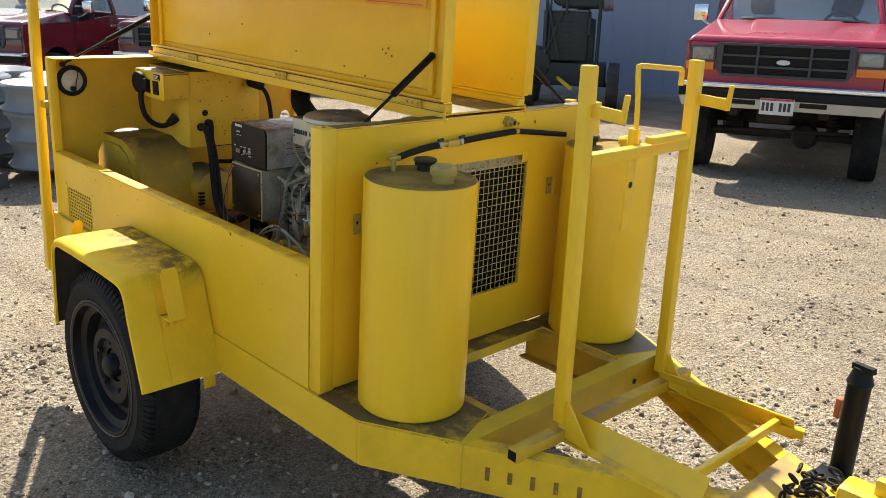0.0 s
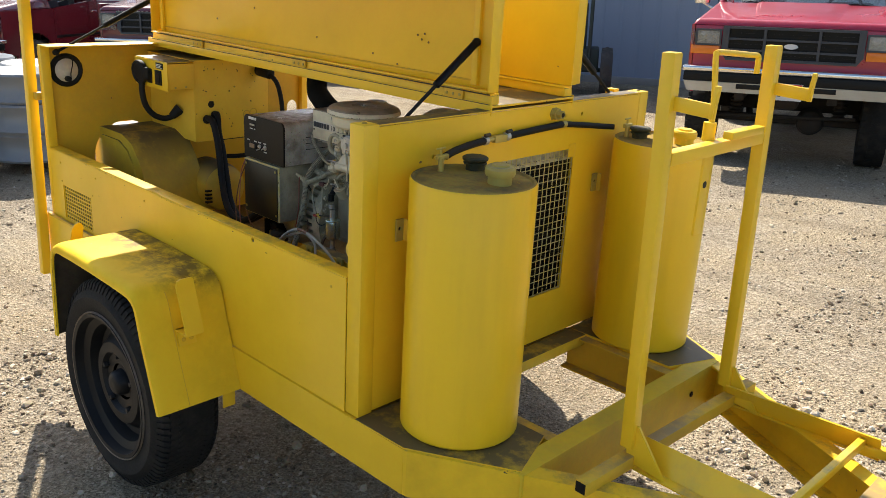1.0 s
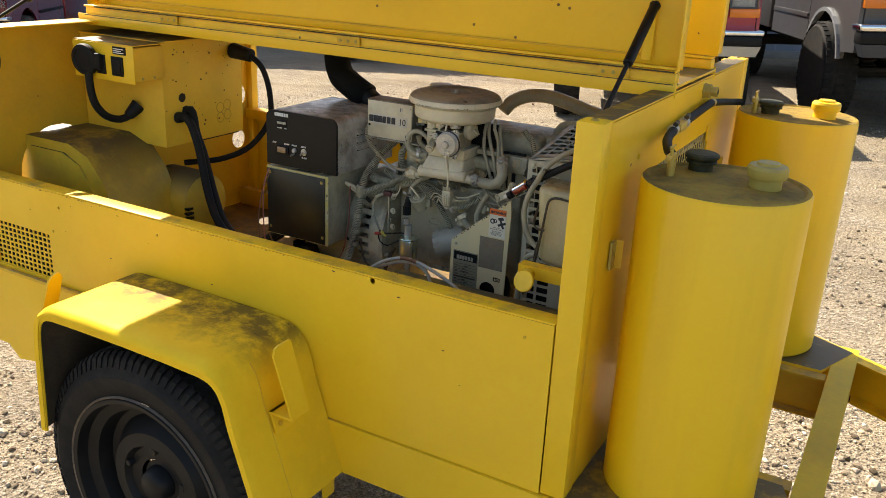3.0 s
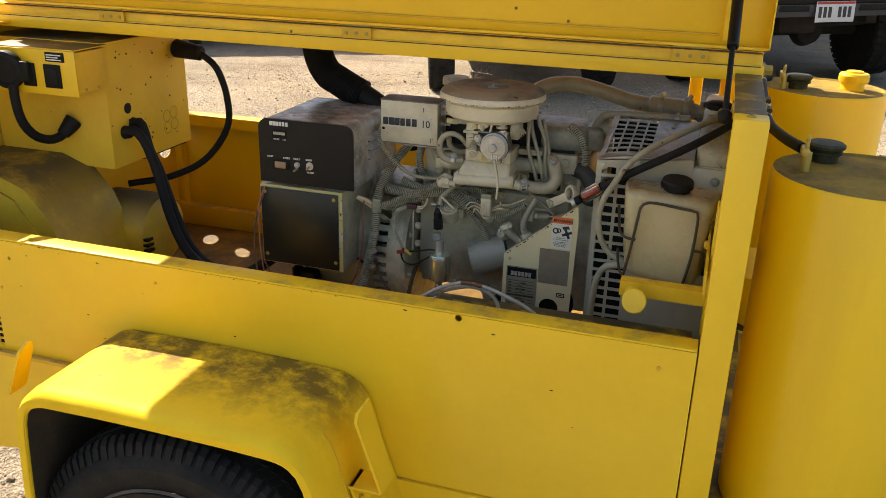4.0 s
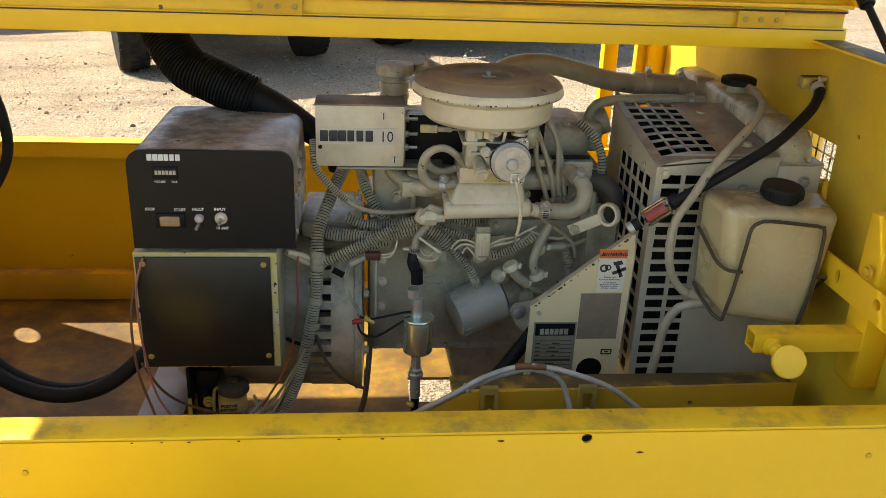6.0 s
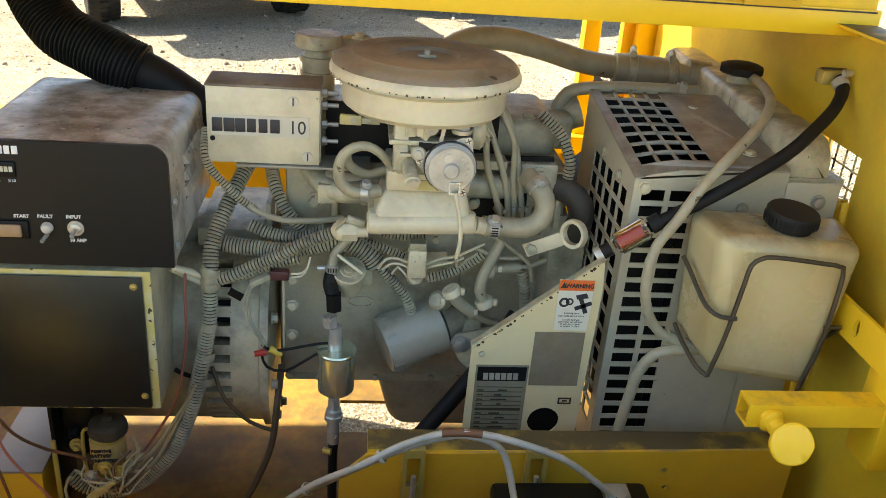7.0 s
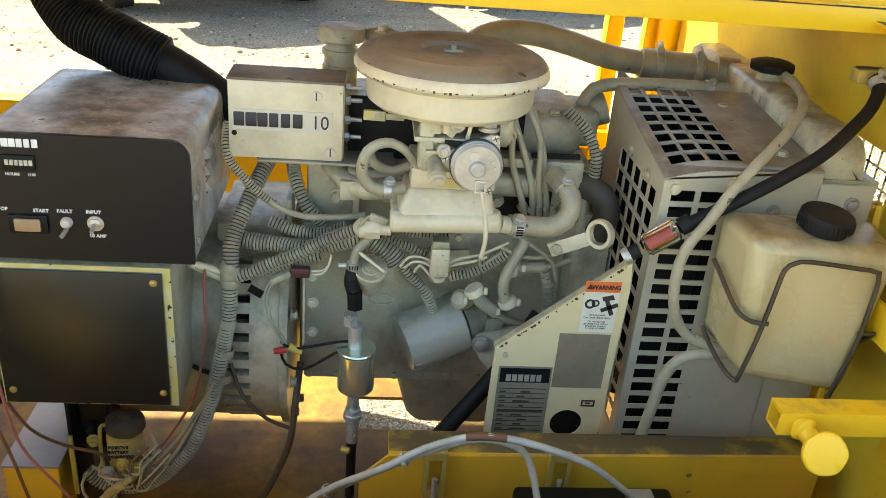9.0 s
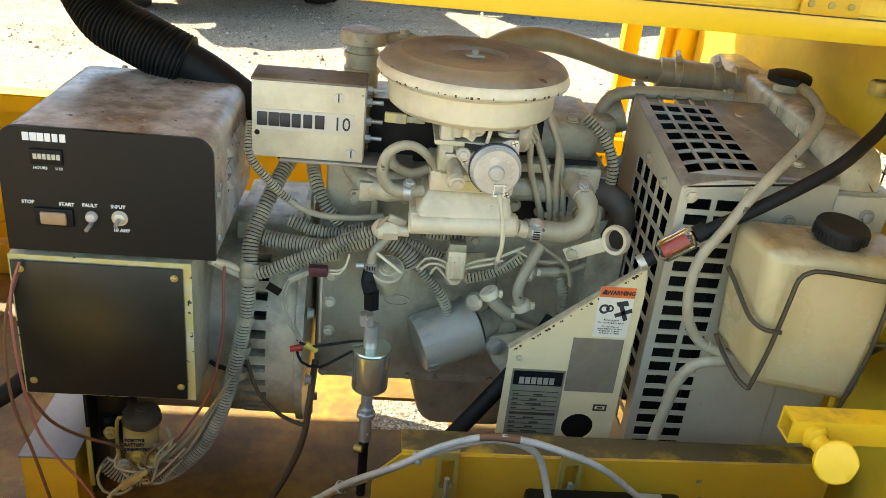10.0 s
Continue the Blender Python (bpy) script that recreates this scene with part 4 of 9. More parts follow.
def wheel(parent, c, side, r=0.315, wide=0.19, name="wheel", rubber=None, steel=None, rim_r=0.67):
    """side: the y direction of its outer face."""
    rubber, steel = rubber or M_TYRE_WORN, steel or M_RIMBLK
    cx, cy, cz = c
    R = rim_r * r
    w = part(name, lathe([(R, 0.012 - wide / 2), (R + 0.012, -wide / 2), (r * 0.84, -wide / 2 - 0.006), (r * 0.94, -wide / 2 + 0.012), (r * 0.985, -wide / 2 + 0.035), (r - 0.001, -0.03), (r - 0.001, 0.03),
                          (r * 0.985, wide / 2 - 0.035), (r * 0.94, wide / 2 - 0.012), (r * 0.84, wide / 2 + 0.006), (R + 0.012, wide / 2), (R, wide / 2 - 0.012)], 56, c, (0, side, 0), cap=False), rubber, parent, "worn black road tyre")
    tr = bmesh.new()
    n = 96
    rows = ((-0.352, -0.245), (-0.225, -0.115), (-0.095, 0.0), (0.015, 0.105), (0.125, 0.225), (0.245, 0.352))
    for k in range(n):
        a = 2 * math.pi * k / n
        for q, (w0, w1) in enumerate(rows):
            aa = a + (q % 2) * math.pi / n
            rr = r - 0.0005 - (0.003 if q in (0, 5) else 0.0)
            m = Matrix.Translation((cx, cy, cz)) @ Matrix.Rotation(aa, 4, "Y") @ Matrix.Translation((0, (w0 + w1) / 2 * wide, rr - 0.004))
            box((-r * math.pi / n * 0.68, -(w1 - w0) / 2 * wide, -0.006), (r * math.pi / n * 0.68, (w1 - w0) / 2 * wide, 0.004), 0, tr, m=m @ Matrix.Rotation(0.36 * (1 if q % 2 else -1), 4, "Z"))
        for sg in (-1, 1):  # shoulder lugs running down onto the sidewall
            h = r * math.pi / n * 0.60
            m = Matrix.Translation((cx, cy, cz)) @ Matrix.Rotation(a, 4, "Y")
            pro = ((0.372, 0.9805), (0.435, 0.955), (0.490, 0.905 - 0.012 * (k % 2)), (0.480, 0.90), (0.40, 0.94), (0.365, 0.965))
            fa, fb = ([m @ Vector((x, sg * w * wide, f * r + 0.0035 * (i < 2))) for i, (w, f) in enumerate(pro)] for x in (-h, h))
            va, vb = [tr.verts.new(p) for p in fa], [tr.verts.new(p) for p in fb]
            tr.faces.new(va)
            tr.faces.new(vb[::-1])
            for i in range(6):
                tr.faces.new((va[i], vb[i], vb[(i + 1) % 6], va[(i + 1) % 6]))
    bmesh.ops.recalc_face_normals(tr, faces=tr.faces[:])
    part("tread", tr, rubber, w, smooth=False)
    d = wide / 2
    part("rim", lathe([(R + 0.008, d - 0.002), (R + 0.004, d + 0.006), (R - 0.006, d + 0.004), (R - 0.012, d - 0.020), (R * 0.84, d - 0.030), (R * 0.80, d - 0.062), (R * 0.72, d - 0.066), (R * 0.58, d - 0.030), (R * 0.44, d - 0.028),
                       (R * 0.40, d - 0.042), (R * 0.26, d - 0.044)], 48, c, (0, side, 0), cap=False), steel, w, "pressed steel rim")
    part("hub", lathe([(R * 0.24, d - 0.050), (R * 0.19, d - 0.048), (R * 0.17, d - 0.024), (R * 0.13, d - 0.016), (R * 0.04, d - 0.014)], 24, c, (0, side, 0)), steel, w)
    part("rim_edge", lathe([(R + 0.006, d + 0.003), (R + 0.0095, d + 0.006), (R + 0.0115, d + 0.001)], 56, c, (0, side, 0), cap=False), M_RIMEDGE, w, "scuffed rusty rim edge")
    for k in range(5):
        a = 2 * math.pi * k / 5 + 0.3
        part("lug_nut", hexbolt((cx + R * 0.40 * math.cos(a), cy + side * (d - 0.042), cz + R * 0.40 * math.sin(a)), (0, side, 0), 0.009, 0.014, False), steel, w)
    return w


wheel(trailer, (-2.443, 1.056, 0.317), -1)
wheel(trailer, (-2.443, 2.44, 0.317), 1)
part("axle", cyl((-2.443, 1.14, 0.317), (-2.443, 2.36, 0.317), 0.03, 14), M_BLACK, trailer)
for y in (1.26, 2.25):
    part("leaf_spring", tube([(-2.75, y, 0.36), (-2.6, y, 0.29), (-2.462, y, 0.27), (-2.32, y, 0.29), (-2.17, y, 0.36)], 0.018, 8), M_BLACK, trailer)

# front deck, cross members and A-frame
def tongue_y(x, s):
    """The A-frame's outer edge at x, s = -1 near."""
    return YM + s * (0.5655 - (x + 1.432) * 0.54)


for s in (-1, 1):
    a, b = Vector((-1.432, tongue_y(-1.432, s) - s * 0.02, (ZD + ZB) / 2)), Vector((-0.50, tongue_y(-0.50, s) - s * 0.02, (ZD + ZB) / 2))
    part("tongue_rail", channel(a, b, 0.045, ZD - ZB, 0.006, open_side=1 if s > 0 else -1), M_YEL_FOLD, trailer, "yellow steel A-frame drawbar rail")
    part("corner_deck", solid([(X1, YM + s * 0.565, ZD - 0.005), (-1.435, YM + s * 0.563, ZD - 0.005), (-1.20, YM + s * 0.435, ZD - 0.005), (-1.26, YM + s * 0.28, ZD - 0.005), (X1, YM + s * 0.28, ZD - 0.005)],
                              [(X1, YM + s * 0.565, ZD + 0.003), (-1.435, YM + s * 0.563, ZD + 0.003), (-1.20, YM + s * 0.435, ZD + 0.003), (-1.26, YM + s * 0.28, ZD + 0.003), (X1, YM + s * 0.28, ZD + 0.003)]), M_YEL_TOP, trailer, "grimy yellow corner deck plate")
for s in (-1, 1):
    part("deck_runner", channel((X1 + 0.004, YM + s * 0.262, (ZD + ZB) / 2 - 0.001), (-1.246, YM + s * 0.262, (ZD + ZB) / 2 - 0.001), 0.035, ZD - ZB - 0.006, 0.005, open_side=s), M_YEL_IN, trailer, "grimy yellow channel under the deck edge")
part("deck_lip", box((X1, 1.47, ZD - 0.03), (-1.54, 2.04, ZD + 0.002), 0.002), M_YEL_TOP, trailer)
part("cross_member", channel((-1.215, 1.30, (ZD + ZB) / 2), (-1.215, 2.21, (ZD + ZB) / 2), 0.055, ZD - ZB + 0.002, 0.006, open_side=-1), M_YEL_DUST, trailer, "yellow channel cross member")
part("bolt_hole", cyl((-1.186, 2.03, 0.44), (-1.1835, 2.03, 0.44), 0.008, 12), M_BLACK, trailer)
# stencilled number on the near rail, shown as plain bars
u = Vector((0.88, 0.475, 0)).normalized()
nrm = Vector((u.y, -u.x, 0))
for k in range(5):
    c = Vector((-1.135, tongue_y(-1.135, -1), 0.432)) + u * (0.055 * k) + nrm * 0.0064
    e = Vector((0, 0, 0.018 - 0.002 * (k % 2)))
    part("stencil_bar", beam(c - e, c + e, 0.011, 0.0008, up=nrm), M_STENCIL, trailer, "brown stencilled mark")

# coupler and jack
part("coupler_plate", solid([(-0.66, YM - 0.15, ZD - 0.002), (-0.45, YM - 0.06, ZD - 0.002), (-0.45, YM + 0.06, ZD - 0.002), (-0.66, YM + 0.15, ZD - 0.002)], [(-0.66, YM - 0.15, ZD + 0.006), (-0.45, YM - 0.06, ZD + 0.006), (-0.45, YM + 0.06, ZD + 0.006), (-0.66, YM + 0.15, ZD + 0.006)]), M_YEL_IN, trailer)
cp = part("coupler", box((-0.485, YM - 0.04, 0.47), (-0.25, YM + 0.04, 0.575), 0.014), M_YEL, trailer, "yellow ball coupler")
part("coupler_nose", lathe([(0.02, -0.05), (0.05, -0.045), (0.058, 0.0), (0.05, 0.05), (0.02, 0.062)], 24, (-0.25, YM, 0.50)), M_YEL, cp)
part("latch", box((-0.42, YM - 0.012, 0.57), (-0.33, YM + 0.012, 0.61), 0.005), M_YEL, cp)
part("coupler_bolt", hexbolt((-0.44, YM - 0.04, 0.53), (0, -1, 0), 0.013, 0.014), M_YEL, cp)
for s in (-1, 1):
    part("rail_bend", cyl((-1.429, YM + s * 0.5445, ZB + 0.0005), (-1.429, YM + s * 0.5445, ZD - 0.0005), 0.0212, 40), M_YEL, trailer)
jk = (-0.548, 1.93)
jack = part("jack", cyl((*jk, 0.40), (*jk, 0.72), 0.026, 20, bevel=0.003), M_BLACK, trailer, "black side-mounted tongue jack")
part("jack_cap", lathe([(0.028, 0), (0.030, 0.006), (0.027, 0.012), (0.022, 0.03), (0.02, 0.042), (0.006, 0.046)], 18, (*jk, 0.715)), M_BLACK, jack)
part("jack_crank_socket", beam((jk[0] - 0.02, jk[1], 0.757), (jk[0] + 0.03, jk[1] - 0.02, 0.762), 0.016, 0.014), M_BLACK_RUB, jack)
part("jack_foot", cyl((*jk, 0.22), (*jk, 0.40), 0.020, 16), M_BLACK, jack)
part("jack_flange", box((jk[0] - 0.04, jk[1] - 0.09, 0.44), (jk[0] + 0.04, jk[1] - 0.02, 0.50), 0.006), M_BLACK, jack)
part("clearance_tab", box((-0.60, 1.955, 0.60), (-0.585, 1.975, 0.65), 0.003), paint("orange_marker", (0.55, 0.14, 0.05), 0.4), jack)

chain = thing("safety_chain", "dark steel safety chain piled on the drawbar", "chain", at=(-0.5, YM - 0.08, 0.5))
rng = random.Random(8)
for k in range(34):
    c = Vector((-0.535 + 0.045 * math.sin(k * 0.9) + rng.uniform(-0.01, 0.01), YM - 0.075 + 0.005 * k + rng.uniform(-0.01, 0.01), 0.505 + 0.0135 * (k % 5) * (0.5 + 0.5 * math.sin(k * 0.35))))
    r = Matrix.Rotation(rng.uniform(0, 6.3), 3, "Z") @ Matrix.Rotation(rng.uniform(-1.3, 1.3), 3, "X")
    pts = [c + r @ Vector((0.0145 * math.cos(q), 0.0085 * math.sin(q), 0)) for q in np.linspace(0, 2 * math.pi, 11)]
    part("link", tube(pts, 0.0036, 6, step=0.02), M_BLACK_RUB, chain)

# rack on the drawbar
SEAT.xyz = (0.012, -0.008, -0.006)
rack = thing("drawbar_rack", "yellow square-tube rack with two hooked uprights", "rack", at=(-1.09, YM, 0.5))
for y, z1 in ((1.525, 1.393), (1.972, 1.393)):
    up = part("upright", beam((-1.08, y, 0.545), (-1.102, y, z1), 0.03, 0.03, bevel=0.003, up=(0, 1, 0)), M_YEL, rack)
    part("hook_arm", beam((-1.10, y + 0.004, 1.298), (-0.998, y + 0.004, 1.293), 0.009, 0.028, bevel=0.002), M_YEL, up)
    part("hook_tip", beam((-1.006, y + 0.004, 1.279), (-1.0, y + 0.004, 1.342), 0.009, 0.014, bevel=0.002, up=(0, 1, 0)), M_YEL, up)
    part("gusset", solid([(-1.08, y - 0.003, 0.51), (-0.985, y - 0.003, 0.50), (-1.06, y - 0.003, 0.60), (-1.092, y - 0.003, 0.60)], [(-1.08, y + 0.003, 0.51), (-0.985, y + 0.003, 0.50), (-1.06, y + 0.003, 0.60), (-1.092, y + 0.003, 0.60)]), M_YEL, up)
part("cross_bar", beam((-1.094, 1.54, 1.185), (-1.097, 1.957, 1.185), 0.028, 0.028, bevel=0.003), M_YEL, rack)
base = part("base_tube", beam((-1.083, 1.354, 0.512), (-1.06, 2.082, 0.512), 0.032, 0.032, bevel=0.003), M_YEL_IN, rack)
part("tube_mouth", beam((-1.0832, 1.3525, 0.512), (-1.0831, 1.3545, 0.512), 0.024, 0.024), M_BLACK, base)
for y, s in ((1.56, -1), (1.972, 1)):
    bm = beam((-1.07, y, 0.520), (-0.70, y + 0.015 * s, 0.525), 0.004, 0.075, up=(0, -0.5 * s, 1))
    beam((-1.07, y + 0.02 * s, 0.499), (-0.70, y + 0.035 * s, 0.499), 0.045, 0.003, bm)
    part("angle_iron", bm, M_YEL, rack)
part("front_bar", beam((-0.745, 1.565, 0.535), (-0.738, 1.975, 0.535), 0.016, 0.024, bevel=0.002), M_YEL, rack)
part("tail_tube", beam((-0.74, 1.975, 0.52), (-0.68, 2.0, 0.515), 0.024, 0.024, bevel=0.002), M_YEL, rack)
part("u_rod", tube([(-1.115, 1.757, 1.17), (-1.12, 1.757, 1.28), (-1.131, 1.758, 1.372), (-1.131, 1.763, 1.379), (-1.131, 1.775, 1.381), (-1.12, 1.90, 1.372), (-1.117, 1.925, 1.37), (-1.115, 1.93, 1.362), (-1.115, 1.931, 1.33)], 0.0065, 10, step=0.02), M_YEL, rack)
part("rod_boss", cyl((-1.118, 1.752, 1.195), (-1.118, 1.752, 1.235), 0.014, 12), M_YEL, rack)
part("clamp_block", box((-1.085, 1.75, 1.205), (-1.06, 1.90, 1.222), 0.003), M_YEL, rack)
st = part("hanging_strap", box((-1.112, 1.728, 0.985), (-1.106, 1.760, 1.18), 0.001), M_YEL, rack)
part("strap_hole", cyl((-1.1055, 1.744, 1.10), (-1.105, 1.744, 1.10), 0.008, 14), M_BLACK, st)

SEAT.xyz = (0, 0, 0)


# fuel tanks
def fuel_tank(y, lab):
    c = (-1.437, y)
    t = thing("fuel_tank", lab, "fuel tank", at=(*c, ZD), group="fuel tanks")
    R = 0.139
    bm = lathe([(R - 0.006, ZD + 0.004), (R, ZD + 0.010), (R, 1.083), (R - 0.003, 1.089), (R - 0.010, 1.090), (R - 0.014, 1.086), (R * 0.6, 1.088), (0.001, 1.09)], 72, (*c, 0))
    for f in bm.faces:
        if min(v.co.z for v in f.verts) > 1.0825 and f.calc_center_median().z > 1.0865:
            f.material_index = 1
    body = part("tank_body", bm, [M_YEL_TANK, M_TANKTOP], t, angle=30)
    part("filler_cap", lathe([(0.026, 0), (0.026, 0.018), (0.031, 0.019), (0.033, 0.024), (0.033, 0.034), (0.030, 0.039), (0.019, 0.040), (0.018, 0.044), (0.008, 0.045)], 28, (-1.376, y + (0.014 if y < YM else -0.002), 1.087)), M_YEL if y > YM else M_OLIVE, t, "painted screw filler cap", angle=26)
    part("gauge_cap", lathe([(0.021, 0), (0.021, 0.014), (0.026, 0.0145), (0.027, 0.017), (0.024, 0.019), (0.026, 0.021), (0.0295, 0.025), (0.0295, 0.029), (0.025, 0.032), (0.016, 0.0325), (0.004, 0.033)], 28, (-1.495, y + 0.066 if y < YM else y - 0.035, 1.087)), M_CAPGREEN, t, "sooty dark vented cap", angle=26)
    vy = y - 0.01 if y < YM else y - 0.05
    v = part("shutoff_valve", cyl((-1.528, vy, 1.087), (-1.528, vy, 1.118), 0.007, 10), M_BRASS, t, "yellow-painted brass shut-off valve")
    part("valve_body", beam((-1.532, vy - 0.010, 1.118), (-1.532, vy + 0.024, 1.118), 0.011, 0.012, bevel=0.002), M_BRASS, v)
    part("valve_lever", cyl((-1.530, vy, 1.122), (-1.530, vy, 1.138), 0.003, 8), M_BRASS, v)
    part("valve_handle", beam((-1.530, vy - 0.014, 1.138), (-1.528, vy + 0.012, 1.139), 0.003, 0.004, bevel=0.001), M_BRASS, v)
    return t


fuel_tank(1.362, "dusty yellow upright steel fuel tank on the trailer deck")
fuel_tank(2.147, "sunlit yellow upright steel fuel tank on the trailer deck")
hose = thing("fuel_line", "black rubber fuel line tied along the front bulkhead", "hose", at=(-1.58, 1.75, 1.12))
part("near_hose", tube([(-1.535, 1.374, 1.118), (-1.555, 1.42, 1.119), (-1.575, 1.49, 1.121), (-1.583, 1.555, 1.124)], 0.0088, 10), M_BLACK_RUB, hose)
jn = part("joiner", box((-1.592, 1.588, 1.115), (-1.576, 1.634, 1.133), 0.002), M_BRASS, hose, "yellow-painted hose joiner")
part("middle_hose", tube([(-1.585, 1.645, 1.126), (-1.585, 1.75, 1.131), (-1.585, 1.865, 1.135)], 0.0088, 10), M_BLACK_RUB, hose)
part("far_hose", tube([(-1.585, 1.880, 1.134), (-1.583, 1.98, 1.122), (-1.575, 2.055, 1.113), (-1.560, 2.078, 1.112)], 0.0080, 10), M_BLACK_RUB, hose)
for y, z, k in ((1.560, 1.124, 1.0), (1.640, 1.126, 1.0), (1.872, 1.1345, 0.8)):
    cl = part("hose_clamp", lathe([(0.0092, -0.007), (0.0118 * k, -0.005), (0.0118 * k, 0.005), (0.0092, 0.007)], 14, (-1.585, y, z), (0, 1, 0.05)), M_ZINC if k == 1 else M_BRASS, hose)
    if k == 1:
        part("clamp_screw", cyl((-1.580, y - 0.007, z + 0.012), (-1.580, y + 0.010, z + 0.014), 0.005, 8), M_WIRE, cl)
part("joiner_stem", cyl((-1.585, 1.555, 1.124), (-1.585, 1.645, 1.126), 0.006, 12), M_BRASS, jn)
bh = part("bulkhead_fitting", lathe([(0.006, 0.030), (0.011, 0.030), (0.011, 0.016), (0.016, 0.015), (0.016, 0.004), (0.018, 0.003), (0.018, 0.0)], 6, (-1.600, 1.845, 1.163), (1, 0, 0)), M_OLIVE, hose, "dull brass bulkhead fitting")
part("bore", cyl((-1.572, 1.845, 1.163), (-1.5695, 1.845, 1.163), 0.0065, 14), M_BLACK, bh)

# mast post at the rear corner
mast = thing("mast_post", "tall yellow square-tube mast post with chipped paint", "mast", at=(-3.37, 1.145, 0.36))
part("post_tube", beam((-3.337, 1.150, 0.36), (-3.396, 1.206, 2.4), 0.033, 0.033, bevel=0.003, up=(0, 1, 0)), M_YEL, mast)
part("bracket", box((-3.346, 1.168, 1.000), (-3.311, 1.192, 1.026), 0.002), M_YEL_IN, mast)


M_TANSW = paint("tan_plastic", (0.36, 0.24, 0.13), 0.4, second=(0.22, 0.14, 0.08), big=40, mix=0.6, grain=0.15, bump=0.02)
M_DKPLATE = paint("scuffed_black_plate", (0.012, 0.0135, 0.0115), 0.34, spec=0.45, second=(0.026, 0.028, 0.022), big=9, mix=0.8, grain=0.2, bump=0.06, chips=(0.06, 0.058, 0.045), chip_amount=-0.03, chip_scale=90.0)

# ---- inside the rear bay: distribution cabinet, blower, cables ----
cab = thing("distribution_cabinet", "yellow sheet-metal electrical cabinet with drilled side", "electrical cabinet", at=(-3.14, 1.74, 0.866))
body = part("cabinet_body", box((-3.303, 1.585, 0.866), (-2.985, 1.897, 1.153), 0.002), M_YEL_BAY, cab)
part("cabinet_cover", box((-3.303, 1.580, 1.153), (-2.98, 1.90, 1.157), 0.001), M_YEL_TOP, body)
sub = part("outlet_box", box((-3.192, 1.482, 1.060), (-2.975, 1.5845, 1.148), 0.002), M_YEL_BAY, cab)
part("outlet_face", box((-3.200, 1.478, 1.056), (-2.969, 1.4815, 1.152), 0.001), M_YEL, sub)
part("outlet_lid", box((-3.196, 1.480, 1.152), (-2.970, 1.585, 1.155), 0.001), M_YEL_TOP, sub)
for x0, x1 in ((-3.107, -3.075), (-3.05, -3.008)):
    r = part("receptacle", box((x0, 1.474, 1.072), (x1, 1.4785, 1.122), 0.001), M_BLACK, sub, "black outlet cover")
    part("receptacle_face", box((x0 + 0.006, 1.471, 1.08), (x1 - 0.006, 1.4745, 1.112), 0.002), M_BLACK_RUB, r)
lab = part("maker_label", box((-3.043, 1.4762, 1.128), (-2.995, 1.4778, 1.148), 0), M_BLACK, sub, "small black maker's label")
for k in range(3):
    part("print_bar", box((-3.04, 1.4755, 1.131 + 0.005 * k), (-3.002 - 0.008 * (k % 2), 1.476, 1.1335 + 0.005 * k), 0), M_WHITE, lab, smooth=False)
for x in (-3.01, -2.99):
    part("screw", hexbolt((-2.975, 1.53 + (x + 3.0) * 2, 1.067), (1, 0, 0), 0.004, 0.002, False), M_BRASS, sub)
rng = random.Random(4)
for k in range(34):
    y, z = rng.uniform(1.61, 1.88), rng.uniform(0.90, 1.14)
    part("drilled_hole", cyl((-2.9852, y, z), (-2.9842, y, z), rng.choice((0.0014, 0.0018, 0.0026)), 8), M_BLACK, body, smooth=False)
part("knockout", cyl((-2.9852, 1.652, 0.998), (-2.9838, 1.652, 0.998), 0.0125, 18), M_BLACK, body, "open round knock-out")
for y, z in ((1.80, 0.95), (1.80, 0.92), (1.83, 0.955), (1.83, 0.925)):
    part("knockout_ring", lathe([(0.013, 0), (0.0145, 0.001), (0.016, 0)], 20, (-2.9848, y, z), (1, 0, 0), cap=False), M_YEL_IN, body)
part("dark_gap", box((-3.1, 1.70, 0.862), (-2.99, 1.88, 0.8655), 0), M_BLACK, body)
plug = part("twist_plug", lathe([(0.036, 0), (0.041, 0.003), (0.042, 0.012), (0.040, 0.017), (0.031, 0.020), (0.028, 0.016), (0.004, 0.017)], 32, (-3.140, 1.4745, 1.106), (0.10, -1, -0.06)), M_BLACK_RUB, sub, "black round twist-lock plug cover")
part("plug_body", box((-3.118, 1.462, 1.083), (-3.082, 1.4735, 1.126), 0.004), M_BLACK_RUB, plug)

leads = thing("power_cords", "black rubber power cords looping from the cabinet", "power cord", at=(-3.0, 1.6, 0.9))
part("outlet_cord", tube([(-3.128, 1.464, 1.074), (-3.127, 1.464, 1.03), (-3.125, 1.474, 0.985), (-3.118, 1.50, 0.951), (-3.106, 1.535, 0.938), (-3.094, 1.560, 0.948), (-3.088, 1.578, 0.965)], 0.0105, 12), M_BLACK_RUB, leads)
part("cord_grip", cyl((-3.096, 1.556, 0.946), (-3.084, 1.5845, 0.974), 0.014, 16, 0.021), M_BLACK_RUB, leads)
part("rear_plug", cyl((-2.984, 1.858, 1.112), (-2.905, 1.855, 1.104), 0.023, 18, 0.019, bevel=0.004), M_BLACK_RUB, leads, "large black plug")
part("rear_cord", tube([(-2.91, 1.855, 1.104), (-2.87, 1.86, 1.07), (-2.845, 1.86, 1.00), (-2.85, 1.86, 0.92), (-2.90, 1.83, 0.84), (-2.97, 1.78, 0.80), (-3.06, 1.72, 0.785)], 0.0085, 10), M_BLACK_RUB, leads)
